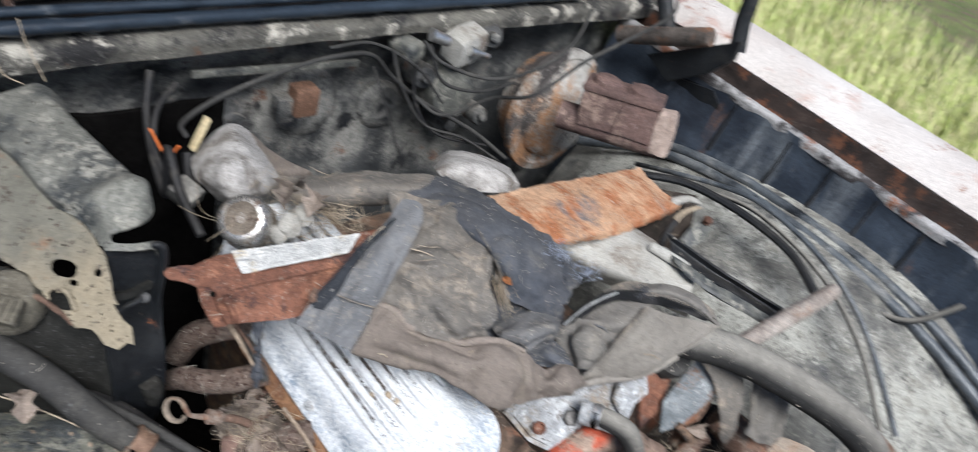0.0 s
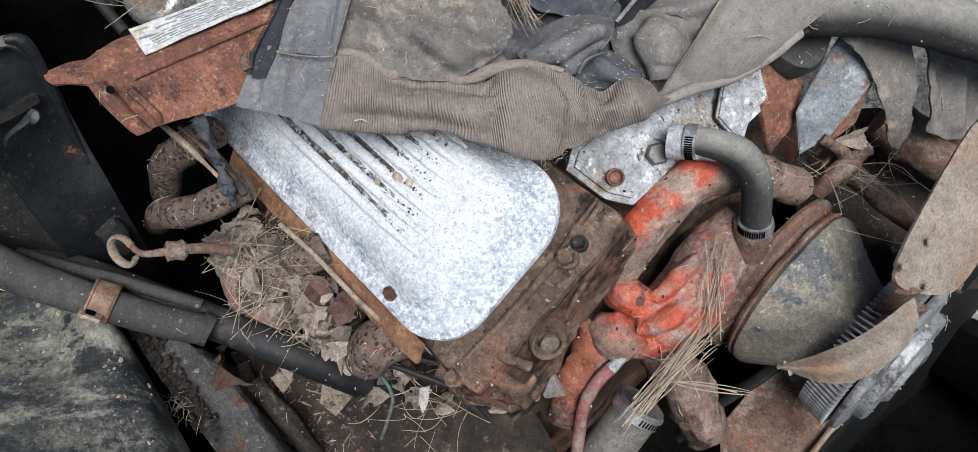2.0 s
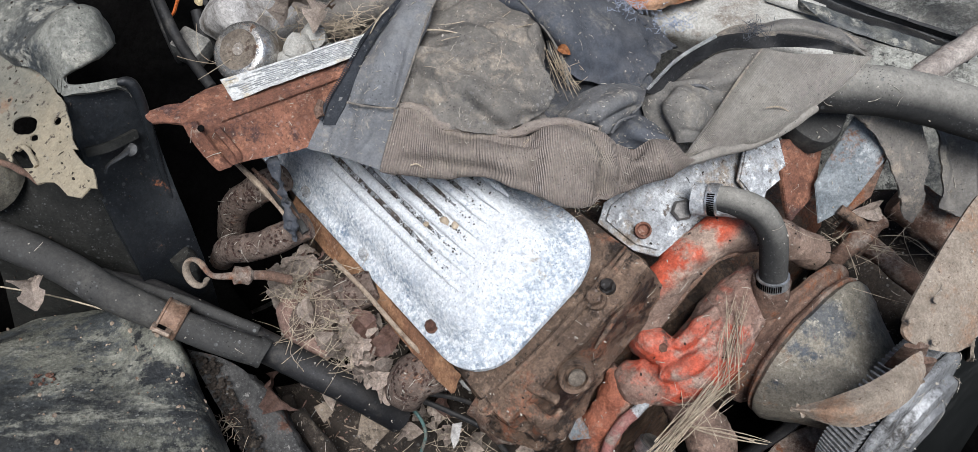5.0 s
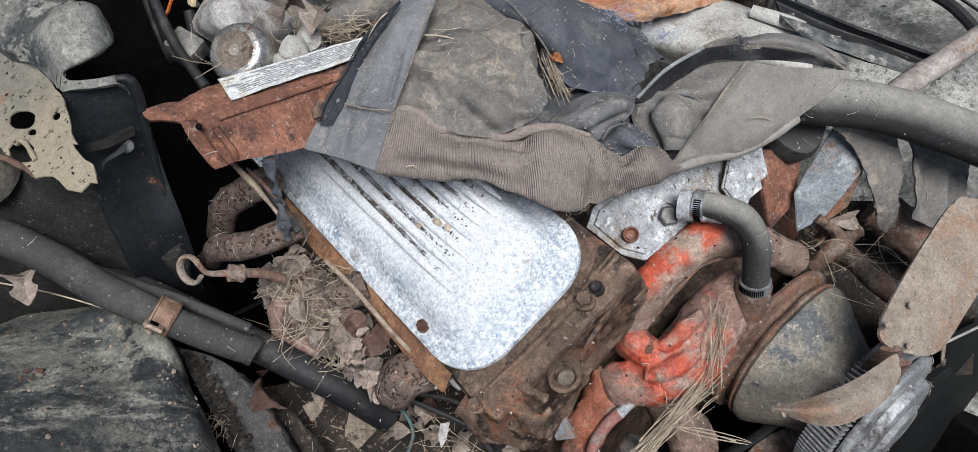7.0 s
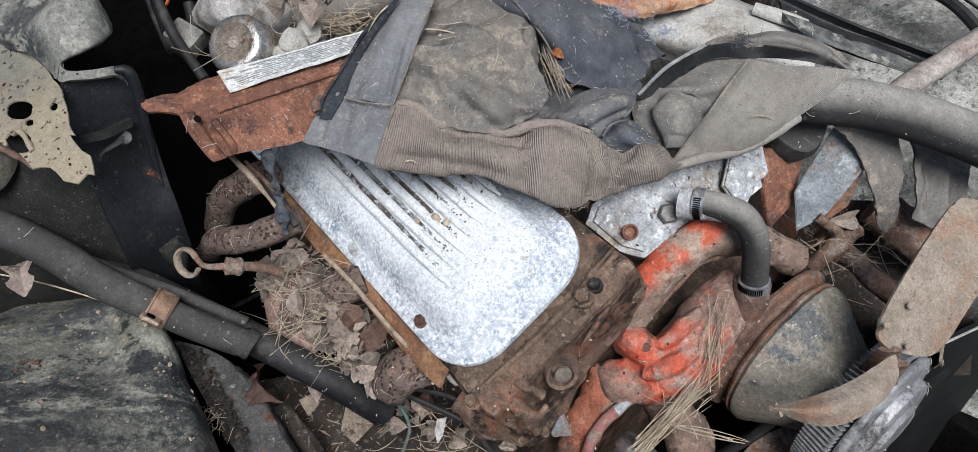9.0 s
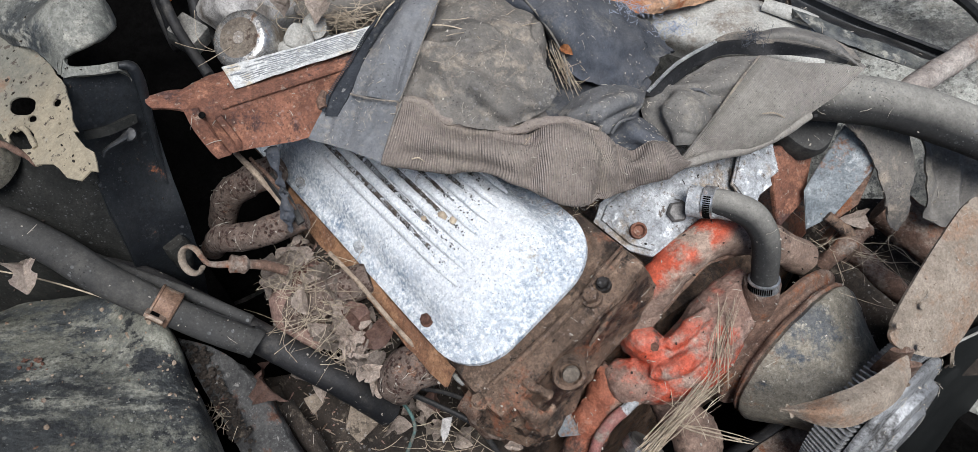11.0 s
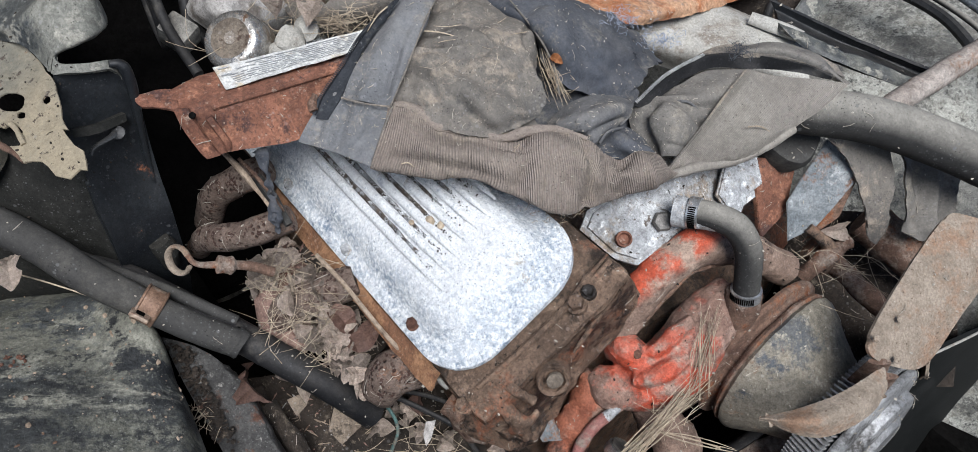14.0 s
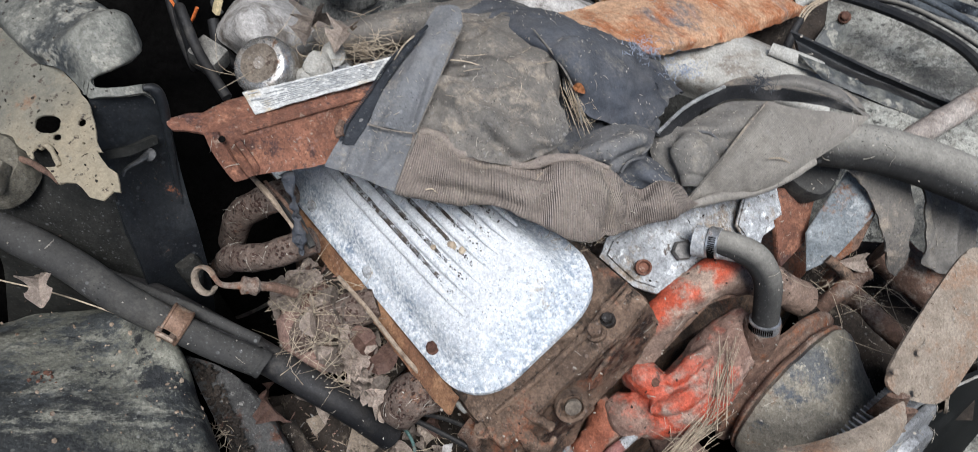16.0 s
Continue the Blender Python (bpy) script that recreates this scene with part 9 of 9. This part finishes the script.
    hoses = (([(-0.600, 0.046, 0.863), (-0.610, 0.044, 0.883), (-0.600, 0.094, 0.926), (-0.590, 0.181, 0.964), (-0.600, 0.275, 0.975), (-0.620, 0.371, 0.960), (-0.620, 0.429, 0.909), (-0.600, 0.499, 0.858), (-0.550, 0.598, 0.809), (-0.480, 0.639, 0.782)], 0.0042, rubber, "vacuum_hose", "old grey vacuum hose along the firewall"),
             ([(-0.560, 0.427, 1.014), (-0.540, 0.463, 0.980), (-0.520, 0.572, 0.947), (-0.480, 0.643, 0.985), (-0.500, 0.742, 1.020), (-0.550, 0.823, 1.077), (-0.600, 0.868, 1.140)], 0.0034, rubber, "cable", "grey cable looping up from the wiper motor"),
             ([(-0.600, 0.463, 0.883), (-0.550, 0.506, 0.860), (-0.500, 0.565, 0.919), (-0.420, 0.578, 0.974), (-0.420, 0.689, 1.030), (-0.450, 0.889, 1.063), (-0.500, 1.033, 1.067), (-0.550, 1.070, 1.096)], 0.0034, rubber, "cable", "thin grey cable crossing before the servo"),
             ([(-0.580, 0.460, 0.995), (-0.560, 0.493, 0.928), (-0.540, 0.571, 0.909), (-0.520, 0.639, 0.931)], 0.0034, rubber, "cable", "grey cable beside the wiper motor"),
             ([(-0.620, -0.003, 0.971), (-0.580, -0.022, 0.924), (-0.520, -0.034, 0.890), (-0.460, -0.042, 0.880), (-0.450, -0.048, 0.963), (-0.399, -0.052, 0.933), (-0.343, -0.048, 0.905)], 0.0058, black_rubber, "wiring_loom", "dark blue-black taped wiring loom"),
             ([(-0.600, 0.027, 0.958), (-0.570, -0.012, 0.939), (-0.530, -0.030, 0.904), (-0.470, -0.034, 0.881)], 0.0042, black_rubber, "wiring_loom", "black taped wiring loom"),
             ([(-0.500, 0.002, 0.912), (-0.480, -0.003, 0.889), (-0.460, 0.008, 0.867)], 0.007, black_rubber, "wiring_loom", "black loom bending behind the rag"),
             ([(-0.548, -0.030, 0.925), (-0.491, -0.031, 0.921), (-0.476, -0.021, 0.944)], 0.002, orange_wire, "cable", "thin orange wire in the dark gap"),
             ([(-0.630, -0.193, 1.061), (-0.610, -0.195, 1.038), (-0.580, -0.193, 1.014), (-0.560, -0.176, 1.007)], 0.0007, straw, "loose_wire", "pale loose wire hanging from the cowl"),
             ([(-0.630, -0.159, 1.055), (-0.610, -0.156, 1.029), (-0.570, -0.149, 1.001)], 0.0007, straw, "loose_wire", "pale loose wire hanging from the cowl"),
             ([(-0.620, -0.340, 1.042), (-0.620, -0.290, 1.027), (-0.610, -0.267, 1.015), (-0.580, -0.269, 0.975), (-0.520, -0.276, 0.941)], 0.0007, straw, "loose_wire", "pale loose wire hanging from the cowl"),
             ([(-0.348, 0.886, 0.810), (-0.240, 0.852, 0.870), (-0.161, 0.861, 0.899), (-0.086, 0.862, 0.920), (-0.003, 0.863, 0.919), (0.080, 0.860, 0.905), (0.158, 0.851, 0.879), (0.234, 0.834, 0.837), (0.333, 0.789, 0.778)], 0.005, rim_blue, "wiring_loom", "old blue-grey wiring loom along the far wheel dome"),
             ([(-0.348, 0.873, 0.797), (-0.228, 0.844, 0.859), (-0.147, 0.849, 0.889), (-0.077, 0.849, 0.908), (0.002, 0.845, 0.908), (0.081, 0.839, 0.896), (0.158, 0.829, 0.870), (0.235, 0.811, 0.827), (0.319, 0.767, 0.774)], 0.004, dusty_rubber, "wiring_loom", "dusty wiring loom along the far wheel dome"),
             ([(0.173, 0.974, 0.829), (0.207, 0.980, 0.840), (0.235, 0.998, 0.860), (0.266, 1.034, 0.908)], 0.006, dusty_rubber, "cable", "grey cable end beside the far wing"))
    hoses += (([(-0.600, 0.399, 0.979), (-0.580, 0.421, 0.914), (-0.560, 0.476, 0.839), (-0.530, 0.558, 0.812), (-0.500, 0.648, 0.759)], 0.0028, rubber, "cable", "thin dusty cable hanging on the firewall"),
              ([(-0.600, 0.457, 0.961), (-0.580, 0.457, 0.883), (-0.550, 0.503, 0.820), (-0.520, 0.630, 0.786)], 0.003, black_rubber, "cable", "thin black cable hanging on the firewall"),
              ([(-0.620, 0.383, 0.934), (-0.600, 0.414, 0.858), (-0.580, 0.453, 0.760)], 0.0026, rubber, "cable", "thin dusty cable hanging on the firewall"),
              ([(-0.620, 0.286, 0.981), (-0.610, 0.365, 0.987), (-0.590, 0.455, 0.942), (-0.570, 0.517, 0.873)], 0.0028, rubber, "cable", "thin dusty cable hanging on the firewall"))
    for pts, r, mm, nm, lb in hoses:
        t = thing(nm, pts[-1], lb, "wire" if r < 0.003 else "hose" if "hose" in nm else "cable")
        part("strand", tube(pts, r, 60, 10 if r > 0.003 else 6), mm, t)
    g = thing("pale_rag", (-0.434, 0.034, 0.880), "bundled pale grey rag on the engine", "rag")
    part("cloth", sheet([[(-0.506, 0.014, 0.900), (-0.515, 0.038, 0.920), (-0.526, 0.076, 0.930), (-0.531, 0.107, 0.910)],
                          [(-0.461, -0.011, 0.920), (-0.414, 0.001, 0.965), (-0.418, 0.038, 0.965), (-0.440, 0.085, 0.930)],
                          [(-0.433, -0.017, 0.920), (-0.380, -0.005, 0.965), (-0.387, 0.042, 0.955), (-0.409, 0.090, 0.920)],
                          [(-0.418, 0.002, 0.900), (-0.369, 0.005, 0.930), (-0.375, 0.049, 0.925), (-0.413, 0.099, 0.900)],
                          [(-0.446, 0.026, 0.860), (-0.411, 0.038, 0.880), (-0.413, 0.077, 0.880), (-0.448, 0.124, 0.860)]], 44, 44, 0.004, wave=0.003, wave_scale=14, seed=31, crease=0.0015), rag_pale, g)
    part("tail", sheet([[(-0.523, 0.107, 0.910), (-0.486, 0.114, 0.910), (-0.451, 0.140, 0.900)], [(-0.425, 0.082, 0.930), (-0.417, 0.104, 0.920), (-0.428, 0.153, 0.900)], [(-0.416, 0.099, 0.900), (-0.415, 0.122, 0.890), (-0.431, 0.163, 0.880)]], 24, 20, 0.003, wave=0.004, seed=33), cloth_rib, g)
    g2 = thing("pale_rag", (-0.364, 0.434, 0.860), "smooth pale grey rag behind the jacket", "rag")
    part("cloth", sheet([[(-0.434, 0.400, 0.850), (-0.450, 0.446, 0.860), (-0.428, 0.499, 0.860), (-0.382, 0.537, 0.850)], [(-0.373, 0.354, 0.890), (-0.359, 0.381, 0.910), (-0.340, 0.424, 0.910), (-0.319, 0.485, 0.880)], [(-0.360, 0.376, 0.870), (-0.323, 0.395, 0.880), (-0.305, 0.433, 0.880), (-0.315, 0.503, 0.860)]], 34, 26, 0.004, wave=0.005, seed=35), rag_pale, g2)
    st = thing("wooden_peg", (-0.457, -0.008, 0.950), "short tan plastic stick poking from the rag", "stick")
    part("stick", box((0.012, 0.006, 0.052), Matrix.Translation((-0.490, 0.013, 0.948)) @ ((Vector((-0.490, 0.024, 0.972)) - Vector((-0.490, 0.005, 0.924))).to_track_quat("Z", "Y").to_matrix().to_4x4()), 0.0015), tan_plastic, st)
    o = thing("broken_elbow", (-0.449, -0.330, 0.976), "broken orange-tan plastic elbow at the near corner", "elbow")
    part("elbow", turned([(-0.02, 0.022), (0.0, 0.027), (0.012, 0.026), (0.014, 0.019), (0.0, 0.017), (-0.02, 0.002)], (-0.576, -0.325, 0.913), (0.6, 0.5, 0.4), 24, wave=0.006), surface("elbow_tan", [(0.3, (0.24, 0.13, 0.08)), (0.7, (0.46, 0.31, 0.22))], 20, [((0.10, 0.06, 0.045), 18, 0.54, 0.68, 0.9)], 0.7), o)
    t = thing("relay_box", (-0.410, -0.044, 0.918), "small grey relay box in the dark gap", "relay")
    part("box", box((0.035, 0.03, 0.03), Matrix.Translation((-0.416, -0.037, 0.914)) @ pose(0, 0, 0, 20, 20, 30), 0.004), firewall_paint, t)
    bl = thing("black_strap", (-0.159, -0.067, 0.843), "crumpled black plastic strip by the valve cover", "strap")
    part("strip", sheet([[(-0.181, -0.063, 0.915), (-0.177, -0.059, 0.920), (-0.177, -0.053, 0.919)], [(-0.169, -0.063, 0.891), (-0.163, -0.061, 0.895), (-0.163, -0.056, 0.891)], [(-0.161, -0.065, 0.861), (-0.155, -0.063, 0.865), (-0.156, -0.058, 0.861)], [(-0.155, -0.066, 0.833), (-0.148, -0.065, 0.835), (-0.152, -0.060, 0.835)]], 14, 34, 0.002, wave=0.006, wave_scale=45, crease=0.004), cloth_navy, bl)
    for a, b2, r, m2 in (((-0.217, -0.079, 0.897), (-0.160, -0.062, 0.855), 0.0028, gasket_tan), ((-0.217, -0.066, 0.884), (-0.161, -0.051, 0.849), 0.002, rusty_iron), ((-0.207, -0.055, 0.861), (-0.154, -0.051, 0.836), 0.006, rubber)):
        sk = part("twig", tube([a, Vector(a).lerp(Vector(b2), 0.5) + Vector((0, 0, 0.004)), b2], [r, r, r * 0.7], 12, 8, wave=0.0008), m2)
        tagged(sk, "thin dead twig leaning on the engine", "twig", "twigs by the valve cover")


firewall_things()


# ---- chaff: husks, crumbs and short stalks that settled everywhere ----
def chaff():
    rnd = random.Random(203)
    view = Vector((0.45, -0.40, 0.80))

    def settle(names, count, m, label, long=0.4, size=1.0):
        """Scatter bits on the upward faces of those parts, spread by area."""
        faces, areas = [], []
        for ob in bpy.data.objects:
            if ob.type == "MESH" and ob.name.split(".")[0] in names and not ob.name.startswith("lint"):
                mw = ob.matrix_world if not ob.parent else Matrix.Identity(4)
                for f in ob.data.polygons:
                    c = mw @ f.center
                    if f.normal.dot(view) > 0.35 and -0.50 < c.x < 0.42 and -0.40 < c.y < 0.75 and c.z > 0.62:
                        faces.append((c, f.normal.copy(), math.sqrt(f.area)))
                        areas.append(f.area)
        bm = bmesh.new()
        for c, n, side in rnd.choices(faces, areas, k=count):
            e1 = n.orthogonal().normalized()
            e2 = n.cross(e1)
            p = c + (e1 * rnd.uniform(-0.5, 0.5) + e2 * rnd.uniform(-0.5, 0.5)) * side
            a = rnd.uniform(0, 6.283)
            d = e1 * math.cos(a) + e2 * math.sin(a)
            if rnd.random() < long:
                l, t = rnd.choice((0.0015, 0.002, 0.003, 0.004, 0.007)) * size, rnd.uniform(0.00018, 0.0004)
                tube([p - d * l, p + n * 0.0012 + d.cross(n) * l * rnd.uniform(-0.2, 0.2), p + d * l + n * rnd.uniform(0.0, 0.002)], [t, t, t * 0.5], 4, 4, bm=bm)
            else:
                r = rnd.choice((0.0005, 0.0007, 0.0009, 0.0013)) * size
                bmesh.ops.create_icosphere(bm, subdivisions=1, radius=r, matrix=Matrix.Translation(p + n * r * 0.4) @ Matrix.Rotation(a, 4, n) @ Matrix.Diagonal((rnd.uniform(0.7, 2.0), rnd.uniform(0.6, 1.2), 0.6, 1)))
        tagged(part("chaff", bm, m, smooth=False), label, "chaff", kind="stuff")

    settle(("cylinder_head", "front_casting", "intake_manifold", "water_pump", "crossover_pipe", "lower_casting", "neck"), 420, lint_pale, "pale husks and crumbs on the greasy castings", 0.35)
    settle(("cylinder_head", "front_casting", "intake_manifold", "water_pump", "crossover_pipe"), 420, dirt, "dark crumbs of soil on the castings", 0.1)
    settle(("cone", "sheave", "blade", "clutch_rim"), 260, lint_pale, "pale chaff on the pulley and fan", 0.5)
    settle(("flange_plate", "top_ridge", "side_wall", "front_wall", "notch_lip"), 220, dirt, "dark specks on the heater box", 0.1)
    settle(("hose", "inner_hose"), 150, lint_pale, "pale dust specks on the hoses", 0.3, 0.8)
    settle(("channel", "end_flange", "bracket", "plate", "tail", "cover", "flange", "boot", "splash_shield"), 420, lint_pale, "chaff on the brackets and covers", 0.5)
    settle(("soil", "lower_strut", "runner", "log"), 200, lint_pale, "chaff among the litter", 0.6, 1.2)
    settle(("soil", "log"), 110, straw, "broken straw among the litter", 0.9, 2.0)
    settle(("body_panel", "torn_flap", "dark_panel", "fold"), 260, lint_pale, "pale crumbs on the jacket", 0.15, 0.7)


chaff()
